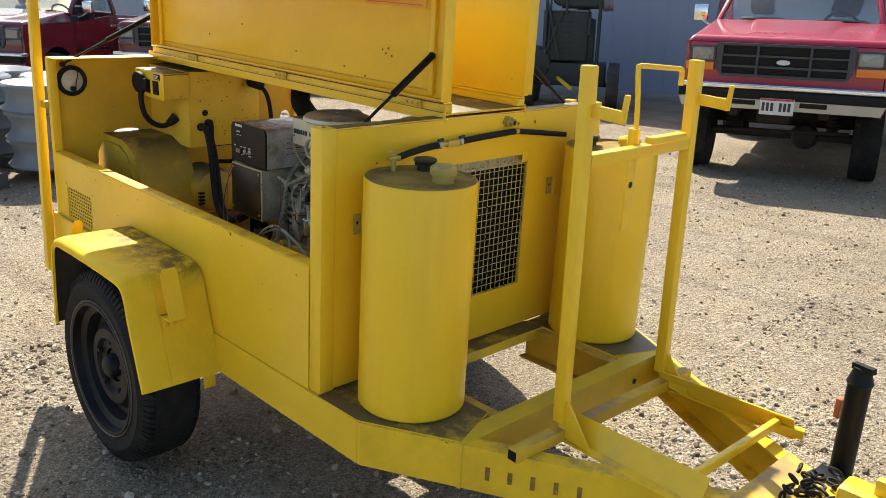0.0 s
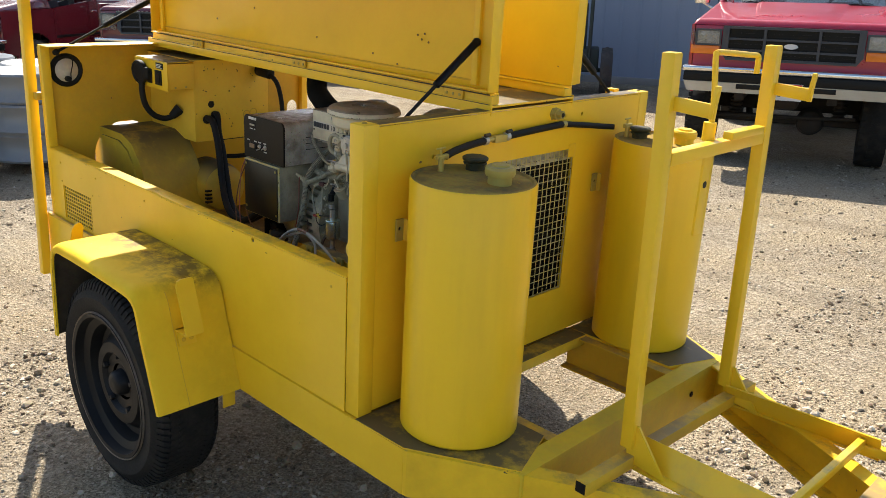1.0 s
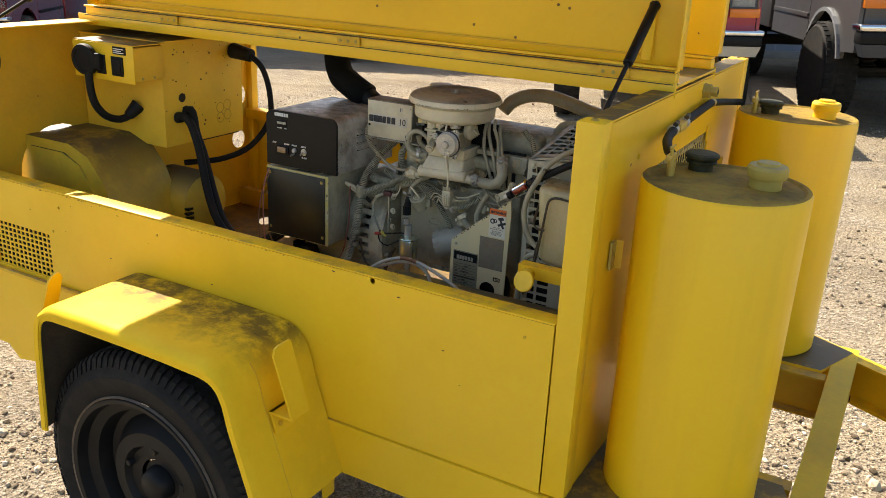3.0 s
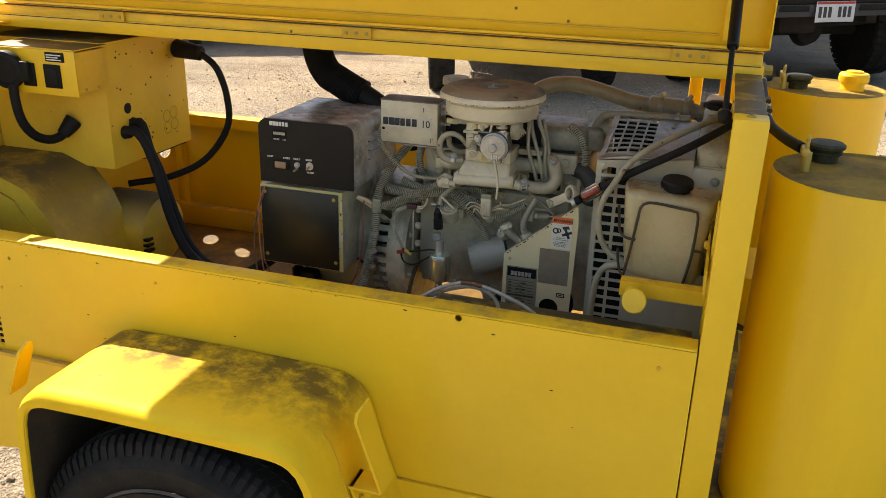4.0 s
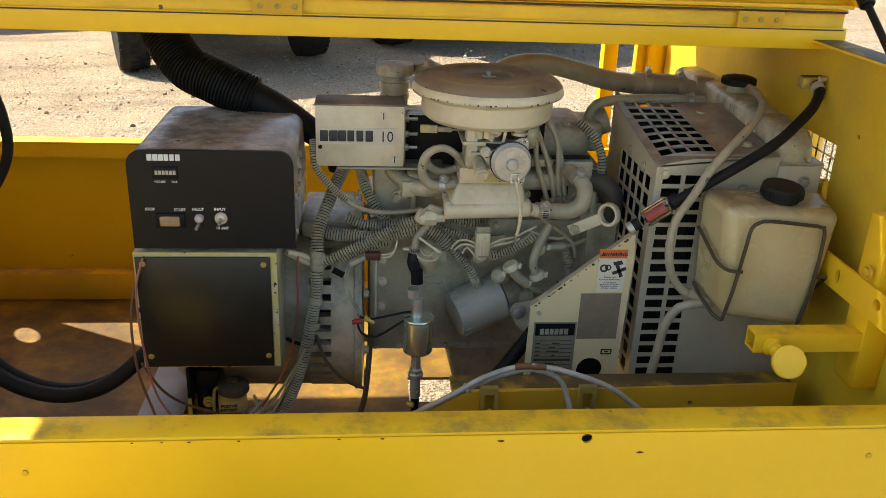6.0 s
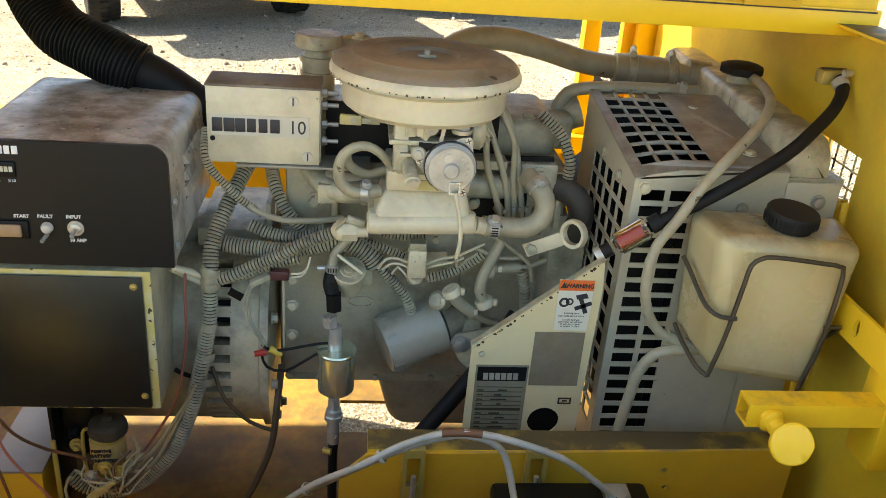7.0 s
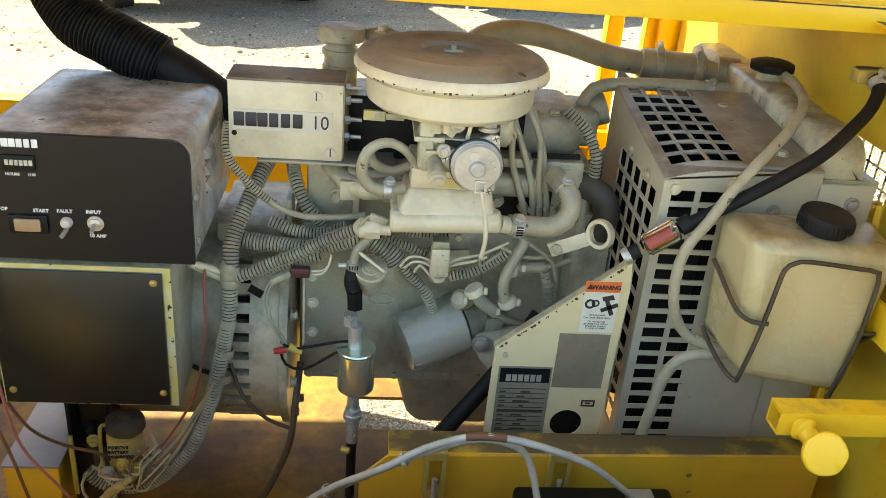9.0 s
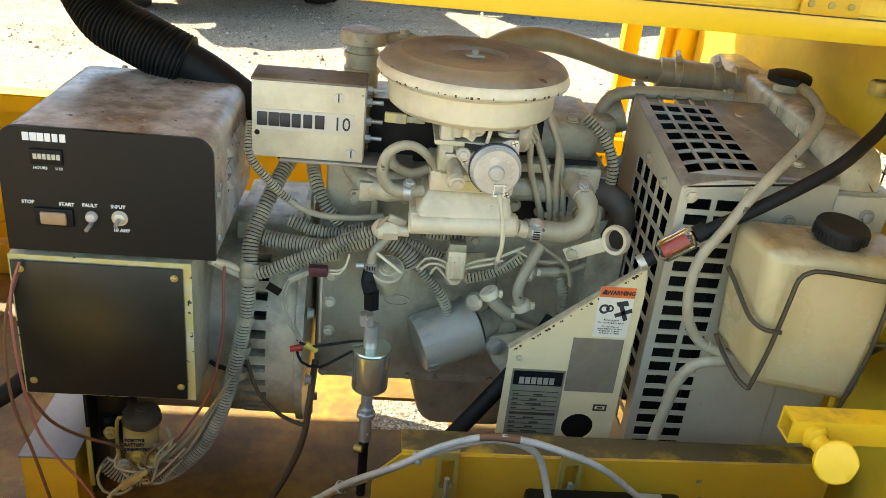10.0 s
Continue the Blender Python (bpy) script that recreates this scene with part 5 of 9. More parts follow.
part("main_cord", tube([(-2.985, 1.632, 0.945), (-2.957, 1.628, 0.953), (-2.932, 1.628, 0.935), (-2.907, 1.626, 0.88), (-2.889, 1.622, 0.82), (-2.868, 1.615, 0.755), (-2.826, 1.60, 0.69), (-2.77, 1.585, 0.655), (-2.70, 1.575, 0.645), (-2.63, 1.572, 0.67), (-2.557, 1.60, 0.73)], 0.0115, 12), M_BLACK_RUB, leads)
part("second_cord", tube([(-2.985, 1.665, 0.958), (-2.962, 1.661, 0.966), (-2.947, 1.656, 0.948), (-2.930, 1.647, 0.905), (-2.908, 1.645, 0.86), (-2.886, 1.641, 0.80), (-2.862, 1.634, 0.745), (-2.820, 1.618, 0.685), (-2.765, 1.604, 0.652), (-2.70, 1.596, 0.642), (-2.63, 1.592, 0.665), (-2.557, 1.62, 0.72)], 0.0105, 12), M_BLACK_RUB, leads)
for y in (1.632, 1.665):
    part("gland", cyl((-2.984, y, 0.945 + 0.4 * (y - 1.632)), (-2.968, y, 0.946 + 0.4 * (y - 1.632)), 0.016, 14, 0.013), M_BLACK_RUB, leads)

M_DUCT = paint("grimy_olive_duct", (0.66, 0.445, 0.03), 0.5, second=(0.36, 0.25, 0.04), big=6, mix=0.7, grain=0.2, bump=0.05, dust=(0.075, 0.058, 0.036), dust_amount=1.0)
blow = thing("blower_housing", "olive-yellow sheet-metal blower duct with a motor behind the side panel", "blower", at=(-3.12, 1.5, 0.5))
sec = [(-3.36, 0.50), (-3.36, 0.892), (-3.13, 0.892), (-3.06, 0.866), (-3.01, 0.808), (-2.965, 0.71), (-2.95, 0.60), (-2.95, 0.50)]
duct = part("duct", plate([sec], "y", 1.380, 0.22), M_DUCT, blow)
part("duct_face", plate([[(-3.285, 0.54), (-3.285, 0.866), (-3.15, 0.866), (-3.09, 0.84), (-3.04, 0.77), (-3.02, 0.68), (-3.02, 0.54)]], "y", 1.374, 0.006), M_DUCT, duct)
part("duct_rim", box((-3.012, 1.370, 0.52), (-3.004, 1.380, 0.70), 0.001), M_YEL_IN, duct)
part("flange", box((-3.375, 1.365, 0.885), (-3.358, 1.62, 0.90), 0.002), M_YEL_IN, duct)
mot = part("motor", lathe([(0.02, 0), (0.06, 0.004), (0.082, 0.018), (0.09, 0.05), (0.09, 0.16), (0.07, 0.17)], 32, (-2.905, 1.66, 0.70), (-1, 0, 0)), M_DUCT, blow, "rounded yellow motor end bell")
for k in range(4):
    part("motor_vent", box((-2.925, 1.58 - 0.002, 0.655 + 0.014 * k), (-2.91, 1.60, 0.662 + 0.014 * k), 0), M_BLACK, mot)
part("floor_angle", box((-3.29, 2.20, ZD + 0.003), (-2.60, 2.235, 0.56), 0.003), M_YEL_IN, trailer)

# ---- generator set ----
gen = thing("generator_set", "cream and grey liquid-cooled generator set with dusty engine", "generator", at=(-2.1, 1.72, ZD))
# mounting feet
for x, y in ((-2.50, 1.92), (-1.72, 1.60), (-1.72, 1.92)):
    part("mount_foot", box((x - 0.03, y - 0.03, ZD + 0.003), (x + 0.03, y + 0.03, 0.60), 0.006), M_BLACK_RUB, gen)

# controller with rounded top, and connection box below it
def arch(x0, x1, z0, z1, r, n=6):
    pts = [(x0, z0), (x1, z0)]
    for cx, a0 in ((x1 - r, 0.0), (x0 + r, math.pi / 2)):
        pts += [(cx + r * math.cos(a0 + math.pi / 2 * k / n), z1 - r + r * math.sin(a0 + math.pi / 2 * k / n)) for k in range(n + 1)]
    return pts


SEAT.xyz = (-0.003, 0.018, 0.002)
con = part("controller_case", plate([arch(-2.557, -2.348, 0.908, 1.0405, 0.020)], "y", 1.503, 0.238), M_CONTOP, gen, "scuffed dusty grey controller case")
face = part("controller_face", plate([arch(-2.558, -2.347, 0.907, 1.0415, 0.020)], "y", 1.4965, 0.0064), M_FACE, con, "black instrument face")
FY = 1.4962
for k, wd in enumerate((0.0062, 0.0066, 0.0062, 0.0056, 0.0054, 0.0058)):
    part("name_mark", box((-2.531 + 0.0071 * k, FY - 0.0006, 1.028), (-2.531 + 0.0071 * k + wd, FY, 1.0365), 0.0006), M_WHITE, face, "white maker's mark")
hm = part("hour_meter", box((-2.526, FY - 0.002, 1.004), (-2.494, FY, 1.020), 0.001), M_BLACK, face)
for k in range(6):
    part("digit_drum", box((-2.522 + 0.0045 * k, FY - 0.0028, 1.010), (-2.5186 + 0.0045 * k, FY - 0.0021, 1.0155), 0), M_GAUGE, hm, smooth=False)
slat_text("HOURS", 0.0042, face, (-2.517, FY - 0.0002, 0.9985), (1, 0, 0), (0, 0, 1), M_WHITE)
slat_text("1/10", 0.0042, face, (-2.499, FY - 0.0002, 0.9985), (1, 0, 0), (0, 0, 1), M_WHITE)
for words, x, z in (("STOP", -2.533, 0.9605), ("START", -2.495, 0.9600), ("FAULT", -2.472, 0.9605), ("INPUT", -2.444, 0.9608), ("10 AMP", -2.442, 0.9345)):
    slat_text(words, 0.0052, face, (x, FY - 0.0002, z), (1, 0, 0), (0, 0, 1), M_WHITE, bold=0.0001)
sw = part("rocker_bezel", box((-2.527, FY - 0.003, 0.937), (-2.489, FY, 0.957), 0.0012), M_BLACK, face)
part("rocker", box((-2.521, FY - 0.0065, 0.940), (-2.495, FY - 0.003, 0.954), 0.002), M_TANSW, sw, "tan rocker switch")
lm = part("fault_lamp", lathe([(0.006, 0), (0.006, 0.003), (0.0045, 0.006), (0.001, 0.0075)], 16, (-2.471, FY, 0.950), (0, -1, 0)), M_GAUGE, face)
part("toggle", cyl((-2.472, FY, 0.942), (-2.474, FY - 0.012, 0.939), 0.0022, 8), M_ZINC, lm)
br = part("breaker_nut", hexbolt((-2.443, FY, 0.950), (0, -1, 0), 0.0062, 0.004), M_ZINC, face)
part("breaker_lever", cyl((-2.443, FY - 0.004, 0.950), (-2.444, FY - 0.013, 0.946), 0.0022, 8), M_ZINC, br)
for k in range(3):
    bm = bmesh.new()
    z = 0.952 + 0.019 * k
    solid([(-2.3484, 1.58, z + 0.003), (-2.3484, 1.67, z + 0.003), (-2.3484, 1.675, z + 0.015), (-2.3484, 1.575, z + 0.015)], [(-2.3424, 1.584, z + 0.003), (-2.3424, 1.666, z + 0.003), (-2.3470, 1.672, z + 0.0148), (-2.3470, 1.578, z + 0.0148)], bm)
    part("louvre", bm, M_CONTOP, con)
    part("louvre_slot", box((-2.3484, 1.581, z), (-2.3474, 1.669, z + 0.003), 0), M_BLACK, con, smooth=False)
for y, z in ((1.515, 0.975), (1.515, 0.925)):
    part("screw", hexbolt((-2.347, y, z), (1, 0, 0), 0.0045, 0.003, False), M_ZINC, con)
SEAT.xyz = (-0.01, 0.027, -0.003)
jb = part("connection_box", box((-2.556, 1.492, 0.728), (-2.366, 1.66, 0.905), 0.003), M_GREY_DK, gen, "dark steel connection box with pale edges")
part("pale_edge", plate([rect(-2.5555, 0.7285, -2.3665, 0.9045), rect(-2.5535, 0.7305, -2.375, 0.899)], "y", 1.4905, 0.0015), M_CHIPPED, jb, "chipped yellowed paint on the box edge")
part("cover_plate", box((-2.553, 1.4872, 0.731), (-2.3755, 1.4895, 0.8985), 0.0008), M_DKPLATE, jb, "black cover plate")
for x, z in ((-2.543, 0.889), (-2.384, 0.888), (-2.544, 0.748), (-2.382, 0.748)):
    part("bolt", hexbolt((x, 1.4872, z), (0, -1, 0), 0.0031, 0.0025), M_BRASS, jb)
st_ = part("stand", box((-2.592, 1.528, ZD + 0.004), (-2.526, 1.72, 0.602), 0.002), M_YEL_IN, gen, "yellow mounting rail with dusty grey top")
part("rail_cap", box((-2.5935, 1.5265, 0.602), (-2.5245, 1.722, 0.6055), 0.001), M_RAILTOP, st_, "dusty grey top of the rail with a painted sky tint")
part("box_back", box((-2.556, 1.66, 0.735), (-2.36, 1.70, 0.90), 0.003), M_GREY_DK, gen)

SEAT.xyz = (0, 0, 0)
# alternator barrel with a slotted band
AX = (1.742, 0.735)
alt = part("alternator", lathe([(0.10, -0.30), (0.13, -0.29), (0.150, -0.27), (0.150, -0.079)], 48, (-2.262, *AX), (1, 0, 0)), M_GREY_DK, gen)
part("core", lathe([(0.12, -0.085), (0.12, -0.04)], 32, (-2.262, *AX), (1, 0, 0), cap=False), M_BLACK, alt)
for k in range(40):
    m = Matrix.Translation((-2.262 - 0.0625, *AX)) @ Matrix.Rotation(2 * math.pi * k / 40, 4, "X")
    part("slot_bar", box((-0.0175, -0.0064, 0.128), (0.0175, 0.0064, 0.1515), 0, m=m), M_GREY, alt, smooth=False)
part("bell_housing", lathe([(0.152, -0.046), (0.153, -0.012), (0.160, -0.010), (0.160, 0.0), (0.11, 0.004)], 48, (-2.262, *AX), (1, 0, 0)), M_GREY, alt)
for k in range(10):
    a = 2 * math.pi * k / 10 + 0.2
    part("bolt", hexbolt((-2.259, AX[0] + 0.147 * math.cos(a), AX[1] + 0.147 * math.sin(a)), (1, 0, 0), 0.006, 0.008), M_GREY, alt)

part("top_cover", box((-2.352, 1.655, 0.868), (-2.272, 1.80, 0.893), 0.004), M_GREY_DK, alt)
part("cover_tab", box((-2.268, 1.648, 0.880), (-2.262, 1.70, 0.930), 0.001), M_GREY_DK, alt)

# engine block, sump, head, rocker cover
blk = part("engine_block", box((-2.252, 1.645, 0.688), (-1.925, 1.865, 0.905), 0.010), M_GREY_DK, gen, "grimy grey engine block")
part("skirt", box((-2.245, 1.652, 0.676), (-1.93, 1.855, 0.689), 0.003), M_GREY_DK, blk)
bm = solid([(-2.10, 1.70, 0.56), (-1.97, 1.70, 0.56), (-1.97, 1.82, 0.56), (-2.10, 1.82, 0.56)], [(-2.13, 1.675, 0.677), (-1.94, 1.675, 0.677), (-1.94, 1.845, 0.677), (-2.13, 1.845, 0.677)])
bmesh.ops.bevel(bm, geom=bm.edges[:], offset=0.026, segments=5, affect="EDGES", profile=0.5)
part("sump", bm, M_GREY_DK, blk)
oval = plate([circ(0, 0, 0.0165, 28, 0.0078), circ(0, 0, 0.0148, 28, 0.0062)], "y", 0, 0.002)
bmesh.ops.translate(oval, verts=oval.verts, vec=(-2.150, 1.6425, 0.802))
part("cast_oval", oval, M_GREY, blk, "cast oval maker's badge")
for x in (-2.23, -2.16, -2.09, -2.02, -1.95):
    part("core_plug", cyl((x, 1.646, 0.865), (x, 1.642, 0.865), 0.013, 16), M_GREY, blk)
for k, x in enumerate(np.linspace(-2.24, -1.94, 9)):
    part("sump_bolt", hexbolt((float(x), 1.654, 0.683), (0, -1, 0), 0.005, 0.006), M_GREY, blk)
# darker grey on the head carries some of its depth shade
head = part("cylinder_head", box((-2.245, 1.655, 0.907), (-1.915, 1.845, 0.982), 0.006), M_GREY_DK, gen)
rc = part("rocker_cover", box((-2.235, 1.69, 0.984), (-1.912, 1.82, 1.040), 0.018, seg=4), M_GREY_DK, gen, "grey rocker cover")
part("rocker_flange", box((-2.243, 1.683, 0.982), (-1.905, 1.827, 0.988), 0.002), M_GREY, rc)
for x in (-2.16, -2.0, -1.95):
    part("cover_bolt", hexbolt((x, 1.70, 1.037), (0, 0, 1), 0.006, 0.006), M_GREY, rc)
for x in (-2.21, -2.13, -2.06, -1.985, -1.935):
    part("head_bolt", hexbolt((x, 1.655, 0.935), (0, -1, 0), 0.0075, 0.008), M_GREY, head)
    part("head_rib", box((x + 0.02, 1.645, 0.912), (x + 0.028, 1.655, 0.975), 0.002), M_GREY, head)

SEAT.xyz = (0.010, 0.052, -0.002)
# oil filler and breather tower behind the ignition box
pc = part("oil_filler", lathe([(0.0205, -0.03), (0.0205, 0.022), (0.0230, 0.0225), (0.0230, 0.028), (0.0207, 0.0285), (0.0207, 0.040), (0.0235, 0.0405), (0.0235, 0.047), (0.0200, 0.0475), (0.0165, 0.056), (0.0275, 0.058), (0.0290, 0.059), (0.0290, 0.071), (0.0275, 0.0745), (0.006, 0.076)], 32, (-2.222, 1.708, 1.042)), M_GREY, gen, "dusty oil filler with tan cap", angle=28)
part("breather_pipe", tube([(-2.19, 1.715, 1.106), (-2.165, 1.70, 1.112), (-2.15, 1.67, 1.108)], 0.008, 10), M_GREY_DK, pc)
part("breather_nut", hexbolt((-2.172, 1.70, 1.114), (0, 0, 1), 0.007, 0.008), M_GREY, pc)

SEAT.xyz = (0.005, 0.003, 0.0125)
# ignition box with its lettered label
ig = part("ignition_box", box((-2.331, 1.604, 0.984), (-2.208, 1.657, 1.072), 0.0015), M_CREAM, gen, "cream steel ignition box with a model label")
part("box_lid", box((-2.3320, 1.6030, 1.0705), (-2.2070, 1.659, 1.0735), 0.001), M_LIDTOP, ig)
st = part("model_label", box((-2.3265, 1.6028, 1.0165), (-2.2195, 1.6038, 1.0395), 0), M_STICK, ig, "cream label with dark model mark")
SY = 1.6026
for k, wd in enumerate((0.0112, 0.0118, 0.0108, 0.0096, 0.0096, 0.0104)):
    x = -2.3250 + 0.0126 * k
    part("name_mark", box((x, SY - 0.0006, 1.0208), (x + wd, SY, 1.0362), 0.0008), M_INK, st, "dark grey maker's mark")
slat_text("10", 0.0215, st, (-2.2325, SY - 0.0001, 1.0208), (1, 0, 0), (0, 0, 1), M_INK, squeeze=0.92, label="model number 10")
for x, z in ((-2.237, 1.0575), (-2.221, 0.9945)):
    s = part("box_screw", cyl((x, 1.604, z), (x, 1.6015, z), 0.0055, 16), M_STICK, ig)
    part("screw_slot", box((x - 0.0007, 1.6008, z - 0.0045), (x + 0.0007, 1.6014, z + 0.0045), 0), M_INK, s, smooth=False)
part("edge_hole", cyl((-2.325, 1.6045, 1.012), (-2.325, 1.6032, 1.012), 0.003, 10), M_BLACK, ig)
# taupe over the cream side: its shade is put into the colour
part("box_side", box((-2.2078, 1.606, 0.987), (-2.2068, 1.655, 1.069), 0), M_TAUPE, ig, "side of the box in a darker, shaded tone")
part("base_lip", box((-2.30, 1.600, 0.9805), (-2.150, 1.66, 0.9835), 0.0005), M_TAUPE, ig)
for z in (1.062, 1.048, 1.026, 1.006):
    sd = part("terminal_stud", cyl((-2.2065, 1.628, z), (-2.188, 1.628, z), 0.0026, 8), M_ZINC, ig)
    part("stud_nut", hexbolt((-2.2065, 1.628, z), (1, 0, 0), 0.0052, 0.006, False), M_ZINC, sd)
lk = part("throttle_link", beam((-2.186, 1.60, 1.0415), (-2.162, 1.598, 1.0415), 0.006, 0.011, bevel=0.001), M_CHIPPED, gen, "yellowed link block on the throttle rod")
part("link_screw", cyl((-2.170, 1.5965, 1.0415), (-2.170, 1.5945, 1.0415), 0.0045, 12), M_GREY_DK, lk)
part("link_end", beam((-2.162, 1.598, 1.0415), (-2.142, 1.596, 1.0415), 0.005, 0.007, bevel=0.001), M_GREY, lk)
part("link_rod", cyl((-2.142, 1.596, 1.0415), (-2.11, 1.59, 1.042), 0.0014, 8), M_ZINC, lk)

SEAT.xyz = (0.002, 0.003, 0.011)
# air cleaner
ac = (-2.091, 1.604)
air = part("air_cleaner", lathe([(0.045, 1.058), (0.082, 1.060), (0.0895, 1.066), (0.091, 1.072), (0.091, 1.0905), (0.096, 1.0935), (0.099, 1.0965), (0.1022, 1.0975), (0.1046, 1.099), (0.1046, 1.103), (0.102, 1.109), (0.096, 1.1145)], 80, (*ac, 0), cap=False), M_CREAM, gen, "cream round air cleaner", angle=30)
part("air_cleaner_lid", lathe([(0.1020, 1.1092), (0.0985, 1.1135), (0.093, 1.1165), (0.086, 1.1172), (0.080, 1.1205), (0.060, 1.1215), (0.055, 1.1195), (0.036, 1.1195), (0.032, 1.1155), (0.008, 1.115)], 80, (*ac, 0)), M_LIDTOP, air, "dust-stained air cleaner lid", angle=24)
part("lid_seam", lathe([(0.1024, 1.0958), (0.1040, 1.0968), (0.1036, 1.0985)], 80, (*ac, 0), cap=False), M_GREY_DK, air, "rust-speckled rim seam")
rng = random.Random(31)
for k in range(60):
    q = rng.uniform(0, 2 * math.pi)
    w_ = rng.uniform(0.0004, 0.0016)
    m = Matrix.Translation((*ac, 0)) @ Matrix.Rotation(q, 4, "Z")
    part("rust_speck", box((0.1036, -w_, rng.uniform(1.0975, 1.099)), (0.1048, w_, rng.uniform(1.0993, 1.1005)), 0, m=m), M_RUSTY, air, smooth=False)
part("wing_clip", box((ac[0] - 0.010, ac[1] - 0.004, 1.1155), (ac[0] + 0.010, ac[1] + 0.004, 1.1185), 0.001), M_GREY_DK, air)
part("wing_stud", cyl((*ac, 1.115), (*ac, 1.123), 0.0035, 10), M_ZINC, air)

SEAT.xyz = (0.001, -0.008, 0.0115)
# carburettor: two flanged castings with lugs, screws and the round electric choke
cb = part("carburettor", box((-2.121, 1.556, 1.000), (-2.048, 1.625, 1.036), 0.004, seg=3), M_GREY, gen, "grey cast carburettor with round choke")
part("carb_flange", box((-2.129, 1.548, 1.036), (-2.042, 1.628, 1.0415), 0.0012), M_GREY, cb)
# body and throat take the dark brown as painted depth shade
part("upper_body", box((-2.116, 1.568, 1.0415), (-2.054, 1.63, 1.056), 0.003), M_SOIL_SHADE, cb)
part("throat", cyl((-2.083, 1.598, 1.050), (-2.083, 1.598, 1.062), 0.034, 28), M_SOIL_SHADE, cb)
part("throat_ring", cyl((-2.083, 1.598, 1.054), (-2.083, 1.598, 1.0565), 0.044, 32), M_GREY, cb)
part("float_column", box((-2.124, 1.550, 1.006), (-2.108, 1.575, 1.064), 0.003), M_GREY, cb)
part("body_rib", box((-2.104, 1.553, 1.008), (-2.099, 1.560, 1.034), 0.001), M_GREY, cb)
part("body_rib", box((-2.117, 1.5455, 1.024), (-2.096, 1.557, 1.028), 0.001), M_GREY, cb)
for x, y, z, r in ((-2.098, 1.543, 1.029, 0.0078), (-2.086, 1.545, 1.057, 0.0085)):
    lug = part("screw_lug", cyl((x, y + 0.012, z), (x, y, z), r, 18, bevel=0.0008), M_GREY, cb)
    part("lug_screw", hexbolt((x, y, z), (0, -1, 0), r * 0.62, 0.0045), M_ZINC, lug)
part("lug_arm", beam((-2.086, 1.549, 1.057), (-2.094, 1.551, 1.044), 0.004, 0.010), M_GREY, cb)
bt = part("cover_bolt", hexbolt((-2.053, 1.552, 1.054), (0, 0, 1), 0.0085, 0.007), M_ZINC, cb, "plated hexagon bolt")
part("bolt_washer", cyl((-2.053, 1.552, 1.0515), (-2.053, 1.552, 1.054), 0.011, 18), M_GREY, bt)
part("vent_stub", cyl((-2.107, 1.552, 1.046), (-2.107, 1.552, 1.062), 0.006, 14), M_GREY, cb)
part("vent_stub", cyl((-2.096, 1.556, 1.046), (-2.096, 1.556, 1.064), 0.0075, 14), M_CREAM, cb)
part("dark_lever", beam((-2.098, 1.546, 1.0375), (-2.055, 1.544, 1.0355), 0.003, 0.006), M_BLACK_RUB, cb)
part("dark_lever", beam((-2.075, 1.548, 1.042), (-2.072, 1.548, 1.058), 0.003, 0.004), M_ZINC, cb)
part("vacuum_break", lathe([(0.016, 0), (0.021, 0.003), (0.021, 0.012), (0.017, 0.016), (0.006, 0.018)], 24, (-2.040, 1.585, 1.045), (1, -0.1, 0)), M_GREY, cb)
CH = (-2.0635, 1.0165)
chk = part("choke_housing", lathe([(0.0265, 0), (0.0272, 0.002), (0.0272, 0.010), (0.0255, 0.0112), (0.0252, 0.0165), (0.0238, 0.0185), (0.0085, 0.0187), (0.0078, 0.0235), (0.0062, 0.0245), (0.001, 0.0245)], 48, (CH[0], 1.548, CH[1]), (0, -1, 0)), M_CAST, cb, "round electric choke", angle=28)
ears = []
for k in range(36):
    q = 2 * math.pi * k / 36
    r = 0.0275 + 0.0105 * sum(max(0.0, math.cos(q - a)) ** 26 for a in (1.02, 2.98, 5.2))
    ears.append((CH[0] + r * math.cos(q), CH[1] + r * math.sin(q)))
part("choke_flange", plate([ears], "y", 1.5445, 0.004), M_CAST, chk)
part("choke_gasket", lathe([(0.0272, 0), (0.0284, 0.0006), (0.0284, 0.0046), (0.0272, 0.005)], 48, (CH[0], 1.5445, CH[1]), (0, -1, 0), cap=False), M_INK, chk, "dark choke gasket")
part("choke_ring", lathe([(0.0250, 0), (0.0262, 0.0006), (0.0262, 0.0022), (0.0250, 0.003)], 48, (CH[0], 1.5355, CH[1]), (0, -1, 0), cap=False), M_CAST, chk)
for a in (1.02, 2.98, 5.2):
    sc = part("choke_screw", cyl((CH[0] + 0.0335 * math.cos(a), 1.5445, CH[1] + 0.0335 * math.sin(a)), (CH[0] + 0.0335 * math.cos(a), 1.5425, CH[1] + 0.0335 * math.sin(a)), 0.0042, 16, bevel=0.0006), M_PLATED, chk)
    for q in (0.4, 1.97):
        d = Vector((0.003 * math.cos(q), 0, 0.003 * math.sin(q)))
        c = Vector((CH[0] + 0.0335 * math.cos(a), 1.5423, CH[1] + 0.0335 * math.sin(a)))
        part("cross_slot", beam(c - d, c + d, 0.0004, 0.0011), M_INK, sc)
part("index_lug", cyl((CH[0] - 0.004, 1.5297, CH[1] + 0.0135), (CH[0] - 0.004, 1.5285, CH[1] + 0.0135), 0.0048, 16), M_STICK, chk)
